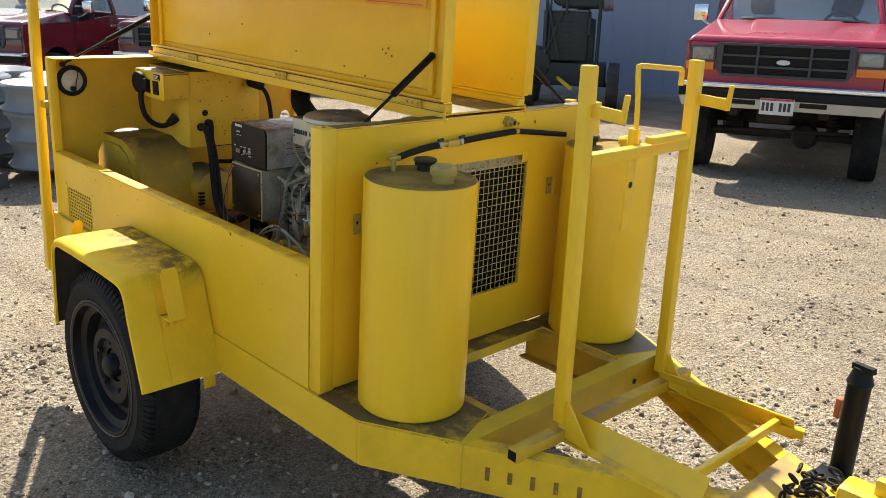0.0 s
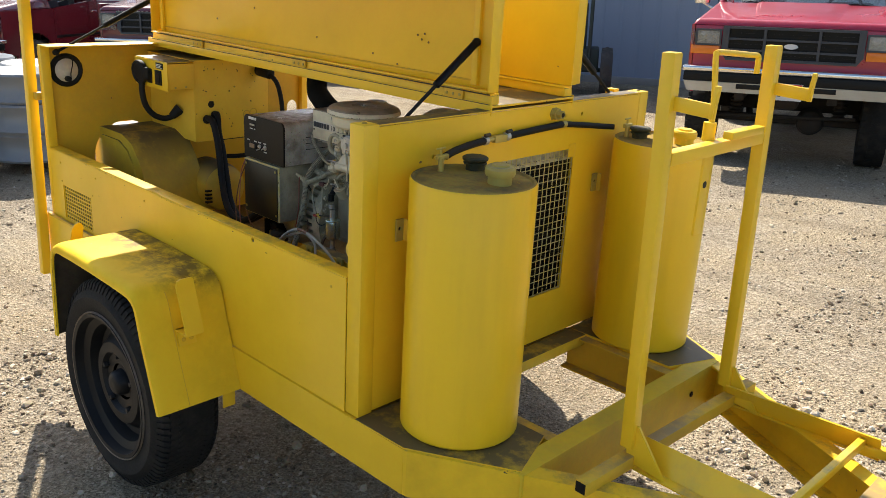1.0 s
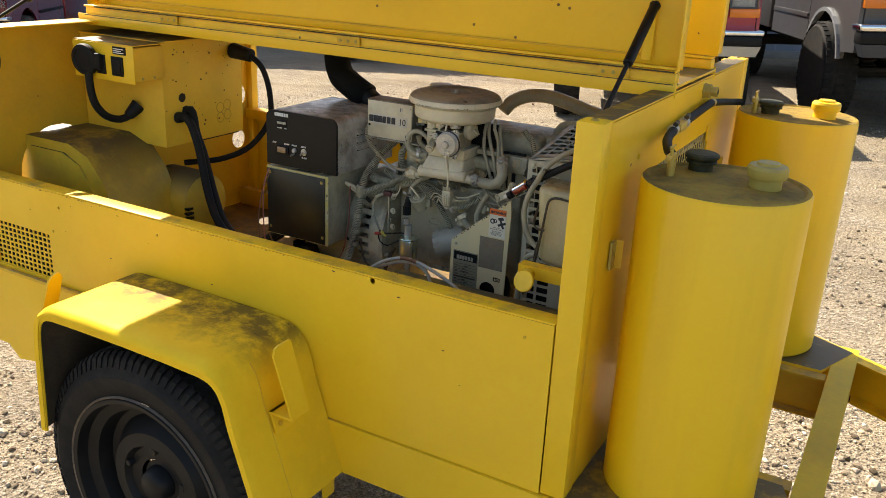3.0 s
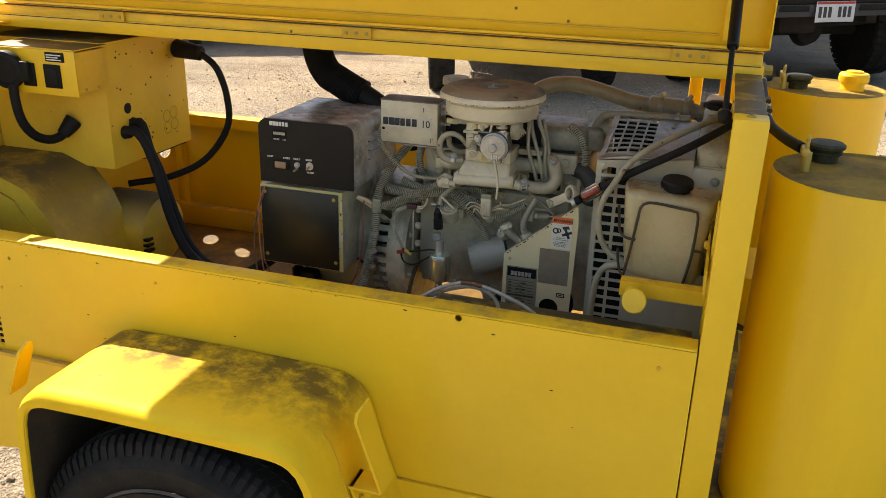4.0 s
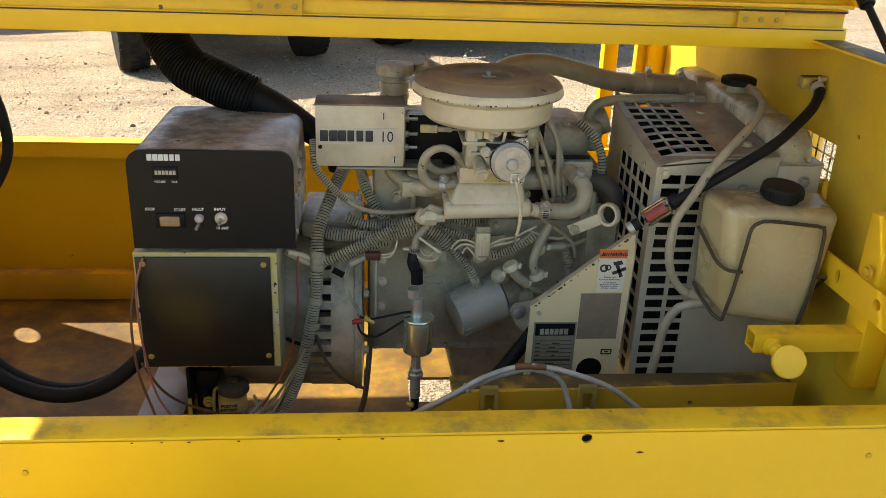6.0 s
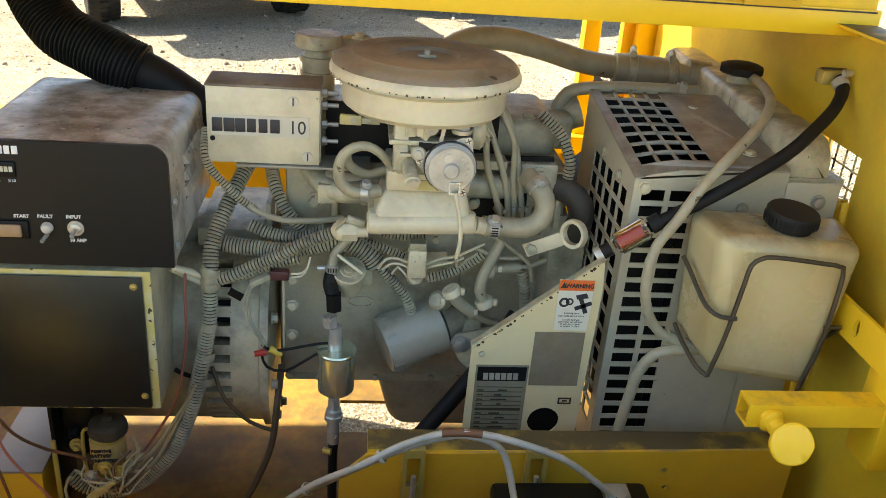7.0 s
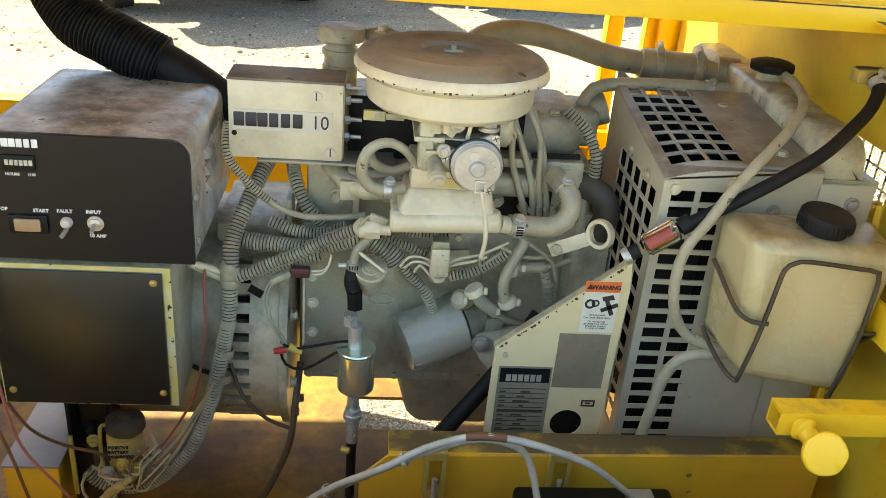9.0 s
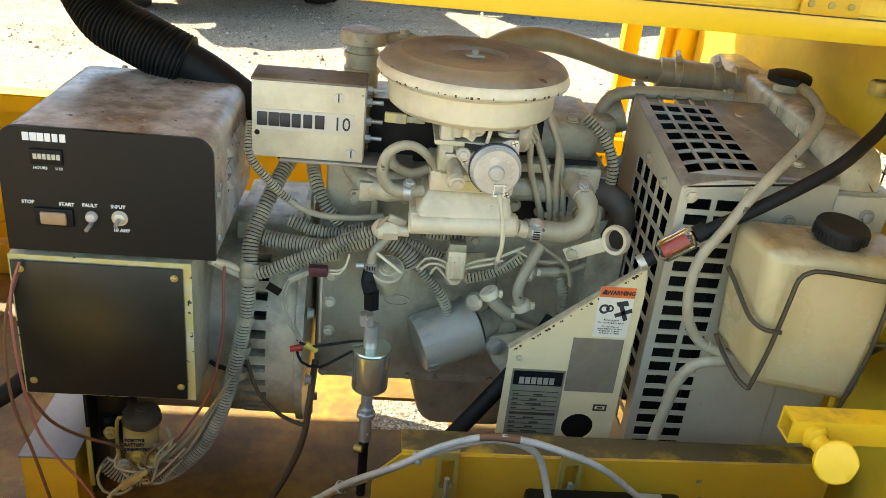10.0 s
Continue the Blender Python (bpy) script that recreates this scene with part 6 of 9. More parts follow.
for k in range(5):
    q = 0.9 - 0.42 * k
    part("raised_mark", box((-0.0012, -0.0004, -0.0018), (0.0012, 0.0004, 0.0018), 0, m=Matrix.Translation((CH[0] + 0.0175 * math.cos(q), 1.5292, CH[1] + 0.0175 * math.sin(q))) @ Matrix.Rotation(q, 4, "Y")), M_GREY, chk, smooth=False)
part("blade_frame", plate([rect(-0.0062, -0.0075, 0.0062, 0.006), rect(-0.0042, -0.0055, 0.0042, 0.0045)], "y", 1.5265, 0.0035), M_PLATED, chk).matrix_parent_inverse = Matrix.Translation((-2.0590, 0, 0.9985))
part("choke_tab", beam((-2.0585, 1.525, 0.995), (-2.0515, 1.524, 0.966), 0.004, 0.0085, bevel=0.0015, up=(0, -1, 0)), M_CREAM, chk, "cream blade connector")
part("choke_wire", tube([(-2.0515, 1.524, 0.966), (-2.049, 1.523, 0.95), (-2.049, 1.522, 0.935), (-2.051, 1.525, 0.918)], 0.0024, 8), M_CREAM, gen)
idl = part("idle_solenoid", cyl((-2.1075, 1.556, 1.016), (-2.1045, 1.535, 1.004), 0.0082, 20, bevel=0.001), M_GREY, cb)
part("solenoid_nose", lathe([(0.0095, 0), (0.0095, 0.005), (0.0075, 0.0058), (0.0073, 0.0095), (0.003, 0.0105)], 20, (-2.1045, 1.535, 1.004), (0.12, -0.86, -0.5)), M_CREAM, idl)
part("link_spring", tube([(-2.035, 1.585, 1.03), (-2.018, 1.59, 1.045)], 0.0085, 12, rib=0.0016, pitch=0.005), M_GREY, cb)

SEAT.xyz = (0, 0.008, 0.003)
# intake manifold: plenum pad, sloping dome, round water bar below
mf = part("intake_manifold", cyl((-2.148, 1.552, 0.9465), (-2.026, 1.552, 0.9505), 0.0135, 24, bevel=0.003), M_CREAM, gen, "cream intake manifold with water bar")
part("bar_web", box((-2.147, 1.545, 0.947), (-2.029, 1.60, 0.9605), 0.004), M_CREAM, mf)
bm = solid([(-2.143, 1.541, 0.953), (-2.032, 1.541, 0.956), (-2.032, 1.63, 0.956), (-2.143, 1.63, 0.953)], [(-2.130, 1.555, 0.987), (-2.039, 1.555, 0.988), (-2.039, 1.63, 0.988), (-2.130, 1.63, 0.987)])
bmesh.ops.bevel(bm, geom=bm.edges[:], offset=0.008, segments=4, affect="EDGES", profile=0.5)
part("manifold_dome", bm, M_CREAM, mf)
part("carb_pad", box((-2.128, 1.552, 0.985), (-2.036, 1.63, 1.0085), 0.0025), M_CREAM, mf)
part("pad_stain", box((-2.094, 1.5505, 0.988), (-2.066, 1.5518, 0.999), 0.0004), M_CHIPPED, mf)
for x in (-2.121, -2.043):
    part("pad_nut", hexbolt((x, 1.562, 0.999), (0, 0, 1), 0.006, 0.005), M_GREY, mf)
# runner in the darker grey too, for the shade behind the carburettor
part("runner", box((-2.20, 1.605, 0.955), (-1.965, 1.66, 0.985), 0.012, seg=3), M_GREY_DK, mf)
part("runner_flange", box((-2.035, 1.61, 0.992), (-1.985, 1.64, 1.004), 0.003), M_GREY_DK, mf)
# added black backing: the depth shade behind the carburettor
part("carb_shade", box((-2.198, 1.640, 0.986), (-1.995, 1.644, 1.058), 0.001), M_BLACK_RUB, mf, "black sheet standing in for shade behind the carburettor")
part("manifold_end", cyl((-2.160, 1.555, 0.9355), (-2.146, 1.555, 0.9355), 0.0085, 18), M_CREAM, mf)
part("end_nut", cyl((-2.1745, 1.555, 0.9345), (-2.158, 1.555, 0.9350), 0.0125, 6), M_CREAM, mf)
part("sender", lathe([(0.012, 0), (0.0115, 0.006), (0.006, 0.011), (0.002, 0.013)], 18, (-2.1745, 1.555, 0.9345), (-1, 0, 0)), M_CREAM, mf)
part("sender_boot", beam((-2.170, 1.548, 0.952), (-2.150, 1.546, 0.946), 0.006, 0.009, bevel=0.002), M_LOOM, mf)
part("sender_wire", tube([(-2.170, 1.548, 0.952), (-2.178, 1.545, 0.945), (-2.182, 1.548, 0.935)], 0.0018, 7), M_TAN, mf)
part("bar_neck", cyl((-2.027, 1.552, 0.948), (-2.010, 1.557, 0.943), 0.0098, 20), M_CREAM, mf)
hs = part("elbow_hose", tube([(-2.016, 1.556, 0.945), (-1.995, 1.560, 0.943), (-1.968, 1.561, 0.942), (-1.951, 1.562, 0.951), (-1.945, 1.565, 0.968), (-1.951, 1.572, 0.984), (-1.962, 1.60, 0.990)], 0.0118, 16), M_HOSE, gen, "grey rubber elbow hose")
for p, d in (((-2.004, 1.558, 0.9435), (1, 0, 0)), ((-1.953, 1.578, 0.986), (-0.3, 0.8, 0.4))):
    cl = part("hose_clamp", lathe([(0.0122, -0.006), (0.0134, -0.005), (0.0134, 0.005), (0.0122, 0.006)], 22, p, d), M_ZINC, hs)
    for k in range(5):
        part("band_slot", box((p[0] - 0.0038, p[1] - 0.0142, p[2] - 0.006 + 0.003 * k), (p[0] + 0.0038, p[1] - 0.0132, p[2] - 0.0048 + 0.003 * k), 0), M_BLACK, cl, smooth=False)
    part("clamp_screw", hexbolt((p[0] - 0.001, p[1] - 0.010, p[2] + 0.011), (0.1, -0.5, 0.8), 0.0062, 0.006), M_ZINC, cl)
lp = part("loop_hose", tube([(-2.135, 1.560, 0.982), (-2.155, 1.553, 0.981), (-2.171, 1.550, 0.986), (-2.179, 1.549, 0.998), (-2.180, 1.548, 1.012), (-2.175, 1.548, 1.026), (-2.164, 1.548, 1.0345), (-2.150, 1.549, 1.036), (-2.137, 1.551, 1.029), (-2.127, 1.554, 1.017), (-2.117, 1.558, 1.002)], 0.0075, 14, r2=0.0042), M_HOSE, gen, "looped grey vacuum hose")
cl = part("hose_clamp", lathe([(0.0092, -0.005), (0.0103, -0.004), (0.0103, 0.004), (0.0092, 0.005)], 20, (-2.150, 1.5545, 0.9812), (1, -0.2, 0)), M_ZINC, lp)
part("clamp_screw", hexbolt((-2.150, 1.549, 0.9915), (0.1, -0.4, 0.9), 0.0052, 0.006), M_ZINC, cl)
part("inner_hose", tube([(-2.172, 1.582, 1.018), (-2.171, 1.585, 1.005), (-2.162, 1.587, 0.995), (-2.146, 1.588, 0.990), (-2.128, 1.59, 0.996)], 0.0055, 12), M_HOSE, gen)
part("exhaust_runner", tube([(-2.228, 1.70, 0.975), (-2.220, 1.66, 0.976), (-2.206, 1.625, 0.970), (-2.186, 1.606, 0.962), (-2.160, 1.602, 0.962), (-2.13, 1.61, 0.965)], 0.0132, 16), M_GREY, gen, "cast inlet pipe")
part("runner_pad", box((-2.205, 1.596, 0.948), (-2.185, 1.63, 0.972), 0.003), M_GREY, gen)
for x in (-2.200, -2.150, -2.02, -1.97):
    part("port_bolt", hexbolt((x, 1.626, 0.945), (0, -1, 0), 0.0065, 0.008), M_GREY, gen)
# black bar drawn in for the dark gap under the rocker flange
part("flange_gap_bar", beam((-2.03, 1.638, 0.998), (-1.925, 1.638, 1.000), 0.006, 0.005), M_BLACK_RUB, gen)
part("front_boss", box((-1.965, 1.632, 0.955), (-1.918, 1.66, 0.995), 0.005), M_GREY, gen)
part("boss_bolt", hexbolt((-1.942, 1.632, 0.979), (0, -1, 0), 0.0095, 0.008), M_GREY, gen)

M_STRAP = paint("brown_strap", (0.10, 0.065, 0.035), 0.6, grain=0.2)
M_RUST = paint("rust_chip", (0.05, 0.03, 0.018), 0.8, grain=0.2)
SEAT.xyz = (0, 0, 0)
# water pump and front of the block
wpm = part("timing_cover", box((-1.928, 1.655, 0.66), (-1.898, 1.86, 0.985), 0.010), M_GREY_DK, gen, "grimy timing cover")
part("water_pump", lathe([(0.07, 0), (0.075, 0.012), (0.05, 0.022), (0.03, 0.03)], 28, (-1.90, 1.755, 0.86), (1, 0, 0)), M_GREY_DK, wpm)
part("charging_alternator", lathe([(0.04, 0), (0.055, 0.008), (0.058, 0.05), (0.045, 0.062)], 24, (-1.955, 1.89, 0.95), (1, 0, 0)), M_GREY_DK, gen)
SEAT.xyz = (0, 0.01, 0.003)
# ignition leads
for pts in ([(-2.018, 1.62, 1.066), (-2.015, 1.605, 1.045), (-2.012, 1.60, 1.006), (-2.003, 1.60, 0.979), (-1.991, 1.60, 0.944), (-1.986, 1.61, 0.92)],
            [(-2.016, 1.63, 1.062), (-2.010, 1.615, 1.043), (-1.997, 1.606, 1.010), (-1.987, 1.604, 0.980), (-1.980, 1.604, 0.945), (-1.979, 1.61, 0.92)],
            [(-2.000, 1.625, 1.07), (-1.994, 1.61, 1.055), (-1.981, 1.606, 1.028), (-1.977, 1.605, 0.980), (-1.972, 1.605, 0.945), (-1.971, 1.61, 0.92)],
            [(-1.992, 1.635, 1.06), (-1.984, 1.62, 1.042), (-1.974, 1.612, 1.008), (-1.968, 1.61, 0.974), (-1.963, 1.608, 0.945), (-1.961, 1.615, 0.92)]):
    wre = part("ignition_lead", tube(pts, 0.0039, 10), M_HOSE, gen, "grey ignition lead")
    part("lead_clip", box((pts[-2][0] + 0.0035, pts[-2][1] - 0.006, pts[-2][2] - 0.001), (pts[-2][0] + 0.0075, pts[-2][1] - 0.002, pts[-2][2] + 0.005), 0.0006), M_ZINC, wre)
# black block stands in for the shade behind the leads
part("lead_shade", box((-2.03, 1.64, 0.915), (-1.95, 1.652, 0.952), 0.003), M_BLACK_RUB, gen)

SEAT.xyz = (0, 0.018, 0)
# vacuum valve with its flat arm, and the clamped hose beside it
ds = part("vacuum_valve", lathe([(0.008, -0.034), (0.0165, -0.032), (0.0175, -0.012), (0.0188, -0.004), (0.0192, 0.0), (0.0188, 0.0022), (0.0105, 0.0026), (0.0095, 0.0045), (0.0060, 0.0050), (0.0055, 0.007), (0.001, 0.0072)], 36, (-2.166, 1.568, 0.874), (0.02, -0.48, 0.88)), M_GREY, gen, "round vacuum valve body", angle=28)
part("valve_cap", lathe([(0.0180, 0.0), (0.0194, 0.0006), (0.0194, 0.0030), (0.0180, 0.0036)], 36, (-2.166, 1.568, 0.874), (0.02, -0.48, 0.88), cap=False), M_CREAM, ds)
part("valve_plate", box((-2.150, 1.577, 0.852), (-2.138, 1.59, 0.872), 0.001), M_GREY_DK, ds)
part("pump_arm", beam((-2.180, 1.560, 0.900), (-2.150, 1.552, 0.880), 0.0035, 0.0095, bevel=0.0008, up=(0, -1, 0.4)), M_CREAM, ds)
part("valve_bolt", hexbolt((-2.163, 1.5735, 0.848), (0, -1, -0.2), 0.003, 0.003), M_RUST, ds)
vh = part("valve_hose", tube([(-2.150, 1.59, 0.922), (-2.164, 1.575, 0.917), (-2.176, 1.571, 0.905), (-2.184, 1.568, 0.893), (-2.186, 1.566, 0.872)], 0.0055, 12), M_HOSE, gen)
cl = part("hose_clamp", lathe([(0.0062, -0.005), (0.0075, -0.004), (0.0075, 0.004), (0.0062, 0.005)], 20, (-2.186, 1.567, 0.879), (0, -0.1, 1)), M_ZINC, vh)
for k in range(4):
    part("band_slot", box((-2.1905 + 0.003 * k, 1.5590, 0.8765), (-2.1893 + 0.003 * k, 1.5598, 0.8815), 0), M_BLACK, cl, smooth=False)
part("clamp_screw", cyl((-2.194, 1.564, 0.880), (-2.203, 1.563, 0.880), 0.003, 8), M_ZINC, cl)
part("black_tee", tube([(-2.186, 1.566, 0.872), (-2.188, 1.562, 0.861), (-2.186, 1.556, 0.856), (-2.183, 1.549, 0.850)], 0.0085, 14), M_BLACK_RUB, gen, "black rubber elbow")
part("black_nut", cyl((-2.183, 1.548, 0.855), (-2.182, 1.547, 0.834), 0.0098, 6), M_BLACK, gen)

SEAT.xyz = (0, 0.025, -0.011)
# inline fuel pump hanging in front of the block
fp = part("fuel_pump", lathe([(0.008, 0.7290), (0.0205, 0.7305), (0.0220, 0.7320), (0.0222, 0.7335), (0.0222, 0.782), (0.0212, 0.784), (0.0235, 0.7842), (0.0242, 0.7865), (0.0232, 0.7885), (0.008, 0.790)], 40, (-2.178, 1.545, 0)), M_IRID, gen, "iridescent zinc inline fuel pump", angle=28)
for z0, z1, r, n, m in ((0.789, 0.819, 0.0090, 18, M_PLATED), (0.820, 0.834, 0.0090, 6, M_PLATED), (0.717, 0.7295, 0.0070, 14, M_PLATED), (0.704, 0.717, 0.0082, 6, M_PLATED), (0.699, 0.704, 0.0055, 12, M_PLATED), (0.692, 0.699, 0.0105, 6, M_PLATED), (0.686, 0.692, 0.0115, 18, M_PLATED), (0.650, 0.686, 0.0082, 16, M_PLATED), (0.640, 0.650, 0.0066, 16, M_BLACK_RUB), (0.560, 0.640, 0.0062, 14, M_BLACK_RUB)):
    part("fitting", cyl((-2.180 - 0.006 * (z0 > 0.79), 1.545, z0), (-2.180 - 0.007 * (z0 > 0.79), 1.545, z1), r, n), m, fp)
part("clamp_screw", cyl((-2.192, 1.540, 0.640), (-2.182, 1.536, 0.640), 0.0045, 10), M_BRASS, fp)
part("pump_wire", tube([(-2.18, 1.55, 0.793), (-2.20, 1.548, 0.793), (-2.23, 1.548, 0.786), (-2.255, 1.548, 0.782), (-2.268, 1.55, 0.79)], 0.0017, 6), M_BLACK_RUB, gen)
part("pump_wire", tube([(-2.18, 1.55, 0.79), (-2.205, 1.55, 0.775), (-2.24, 1.55, 0.752), (-2.262, 1.55, 0.758), (-2.268, 1.55, 0.775)], 0.0017, 6), M_BLACK_RUB, gen)
part("wire_nut", cyl((-2.262, 1.55, 0.779), (-2.276, 1.548, 0.777), 0.0046, 10, 0.0036), M_REDP, gen, "red wire nut")
part("wire_nut", cyl((-2.258, 1.548, 0.785), (-2.244, 1.548, 0.776), 0.0046, 10, 0.0032), M_YWIRE, gen, "yellow wire nut")
part("bracket_strip", box((-2.243, 1.552, 0.785), (-2.240, 1.560, 0.885), 0.001), M_GREY_DK, gen)
for z in (0.80, 0.84, 0.875):
    part("strip_bolt", hexbolt((-2.232, 1.558, z), (0, -1, 0), 0.0055, 0.005), M_GREY_DK, gen)

SEAT.xyz = (0.005, 0.006, 0.006)
# oil filter, tilted
o0, o1 = Vector((-2.128, 1.60, 0.754)), Vector((-2.052, 1.625, 0.776))
of = part("oil_filter", lathe([(0.012, 0.0), (0.034, 0.002), (0.0375, 0.010), (0.0375, 0.070), (0.039, 0.072), (0.039, 0.078), (0.034, 0.080)], 36, o0, o1 - o0), M_CAN, gen, "dusty grey canister oil filter")
for k in range(16):
    ax = (o1 - o0).normalized()
    side_ = ax.orthogonal().normalized()
    d = Matrix.Rotation(2 * math.pi * k / 16, 3, ax) @ side_
    part("grip_flute", beam(o0 + ax * 0.004 + d * 0.0365, o0 + ax * 0.016 + d * 0.0376, 0.004, 0.0016, up=d), M_CAN, of)
part("filter_mount", cyl(o1, o1 + (o1 - o0) * 0.32, 0.030, 20, 0.022), M_GREY_DK, of)
part("mount_bracket", box((-2.05, 1.61, 0.74), (-2.00, 1.66, 0.79), 0.008), M_GREY, of)
part("mount_bolt", hexbolt((-2.030, 1.588, 0.766), (0, -1, 0), 0.009, 0.006), M_ZINC, of)
part("mount_wing", plate([[(-2.043, 0.768), (-2.036, 0.778), (-1.985, 0.792), (-1.965, 0.782), (-2.012, 0.722), (-2.030, 0.742)]], "y", 1.590, 0.004), M_GREY, of)

SEAT.xyz = (0.005, 0.004, 0.002)
# triangular belt guard with labels
GY = 1.4985
gd = part("belt_guard", plate([[(-2.033, 0.655), (-2.030, 0.822), (-1.908, 0.925), (-1.893, 0.935), (-1.890, 0.90), (-1.897, 0.655)], circ(-1.936, 0.722, 0.019, 24)], "y", GY, 0.0025), M_GUARD, gen, "cream sheet-metal belt guard with rust-chipped edge")
part("guard_fold", solid([(-2.030, GY + 0.0025, 0.824), (-1.893, GY + 0.0025, 0.937), (-1.893, GY + 0.012, 0.937), (-2.030, GY + 0.012, 0.824)], [(-2.030, GY + 0.0025, 0.821), (-1.893, GY + 0.0025, 0.934), (-1.893, GY + 0.012, 0.934), (-2.030, GY + 0.012, 0.821)]), M_GREY, gd)
rng = random.Random(9)
for k in range(26):
    q = rng.random()
    x, z = -2.030 + 0.135 * q, 0.8215 + 0.113 * q
    r = rng.uniform(0.0006, 0.0022)
    part("rust_chip", plate([[(x + r * rng.uniform(0.6, 1.5) * math.cos(a), z - 0.0015 + r * rng.uniform(0.5, 1.2) * math.sin(a)) for a in np.linspace(0, 2 * math.pi, 8)[:-1]]], "y", GY - 0.0005, 0.0006), M_RUST, gd, smooth=False)
np_ = part("name_plate", box((-2.023, GY - 0.0012, 0.688), (-1.962, GY - 0.0002, 0.800), 0), M_PLATE_G, gd, "worn grey metal rating plate")
part("plate_head", box((-2.021, GY - 0.0017, 0.779), (-1.964, GY - 0.0012, 0.798), 0), M_BLACK, np_)
for k in range(6):
    part("name_mark", box((-2.014 + 0.0070 * k, GY - 0.0022, 0.781), (-2.014 + 0.0070 * k + 0.0055, GY - 0.0017, 0.790), 0), M_TAUPE, np_, smooth=False)
for k in range(13):
    z = 0.692 + 0.0065 * k
    part("print_bar", box((-2.020, GY - 0.0016, z), (-1.966, GY - 0.0012, z + (0.0035 if k == 7 else 0.0007)), 0), M_WIRE, np_, smooth=False)
    if k not in (7, 12):
        part("stamped_entry", box((-2.019, GY - 0.0016, z + 0.0018), (-2.012, GY - 0.0012, z + 0.0034), 0), M_WIRE, np_, smooth=False)
        part("stamped_entry", box((-2.003 + 0.004 * (k % 3), GY - 0.0016, z + 0.0016), (-1.990 + 0.006 * (k % 2), GY - 0.0012, z + 0.0034), 0), M_WIRE, np_, smooth=False)
part("caution_tag", plate([rect(-1.922, 0.747, -1.906, 0.756), rect(-1.920, 0.749, -1.908, 0.754)], "y", GY - 0.0008, 0.0005), M_RUST, gd, smooth=False)
part("tag_slot", box((-1.917, GY - 0.0008, 0.7505), (-1.911, GY - 0.0002, 0.7525), 0), M_RUST, gd, smooth=False)
wl = part("warning_label", box((-1.940, GY - 0.0010, 0.848), (-1.901, GY - 0.0002, 0.912), 0), M_LABEL, gd, "white warning label with orange head")
part("orange_head", box((-1.940, GY - 0.0014, 0.899), (-1.901, GY - 0.0010, 0.912), 0), M_ORANGE, wl)
slat_text("WARNING", 0.0072, wl, (-1.917, GY - 0.0015, 0.9028), (1, 0, 0), (0, 0, 1), M_INK, bold=0.0002, squeeze=0.92)
part("alert_triangle", plate([[(-1.9385, 0.9025), (-1.9315, 0.9025), (-1.935, 0.9095)]], "y", GY - 0.0018, 0.0004), M_INK, wl)
for c in ((-1.932, 0.884, 0.006), (-1.926, 0.885, 0.0045)):
    part("belt_symbol", plate([circ(c[0], c[1], c[2], 14), circ(c[0], c[1], c[2] * 0.55, 14)], "y", GY - 0.0013, 0.0003), M_INK, wl, smooth=False)
for a in (0.4, 1.97):
    d = Vector((0.010 * math.cos(a), 0, 0.010 * math.sin(a)))
    part("fan_symbol", beam(Vector((-1.910, GY - 0.0012, 0.880)) - d, Vector((-1.910, GY - 0.0012, 0.880)) + d, 0.0003, 0.005, up=(0, 0, 1)), M_INK, wl)
part("hand_symbol", solid([(-1.92, GY - 0.0010, 0.893), (-1.908, GY - 0.0010, 0.896), (-1.905, GY - 0.0010, 0.890), (-1.918, GY - 0.0010, 0.888)], [(-1.92, GY - 0.0013, 0.893), (-1.908, GY - 0.0013, 0.896), (-1.905, GY - 0.0013, 0.890), (-1.918, GY - 0.0013, 0.888)]), M_INK, wl)
for words, z in (("Rotating parts.", 0.8695), ("Can cause severe injury.", 0.8660), ("Do not operate", 0.8610), ("generator set without", 0.8582), ("all guards, screens,", 0.8554), ("or covers in place.", 0.8526)):
    slat_text(words, 0.0031, wl, (-1.9215, GY - 0.0011, z), (1, 0, 0), (0, 0, 1), M_INK, depth=0.0002)
part("bare_patch", box((-1.960, GY - 0.0008, 0.773), (-1.902, GY - 0.0002, 0.845), 0), M_BARE, gd, "bare patch left by a peeled sticker")
part("guard_rivet", hexbolt((-2.018, GY, 0.815), (0, -1, 0), 0.0035, 0.003, False), M_GREY, gd)

# added black disc gives the hole its shade
part("guard_shade", cyl((-1.936, GY + 0.022, 0.722), (-1.936, GY + 0.03, 0.722), 0.045, 24), M_BLACK_RUB, gd, "black disc put in to darken the guard's hole")

SEAT.xyz = (0.002, -0.019, 0.007)
# lifting eye
le = part("lifting_eye", lathe([(0.0125, -0.004), (0.0165, -0.0045), (0.0178, 0), (0.0165, 0.0045), (0.0125, 0.004), (0.0118, 0), (0.0125, -0.004)], 28, (-1.914, 1.575, 0.938), (-0.75, -0.62, 0.1), cap=False), M_CREAM, gen, "cream lifting eye")
part("eye_strap", beam((-1.924, 1.585, 0.928), (-1.962, 1.602, 0.903), 0.005, 0.017, bevel=0.001), M_CREAM, le)
part("strap_bolt", hexbolt((-1.955, 1.597, 0.908), (-0.3, -0.9, 0.1), 0.006, 0.005), M_GREY, le)

SEAT.xyz = (0.005, 0.014, -0.004)
# fan guard: slotted front, punched side and top
gx0, gx1, gy0, gy1 = -1.869, -1.698, 1.508, 1.735
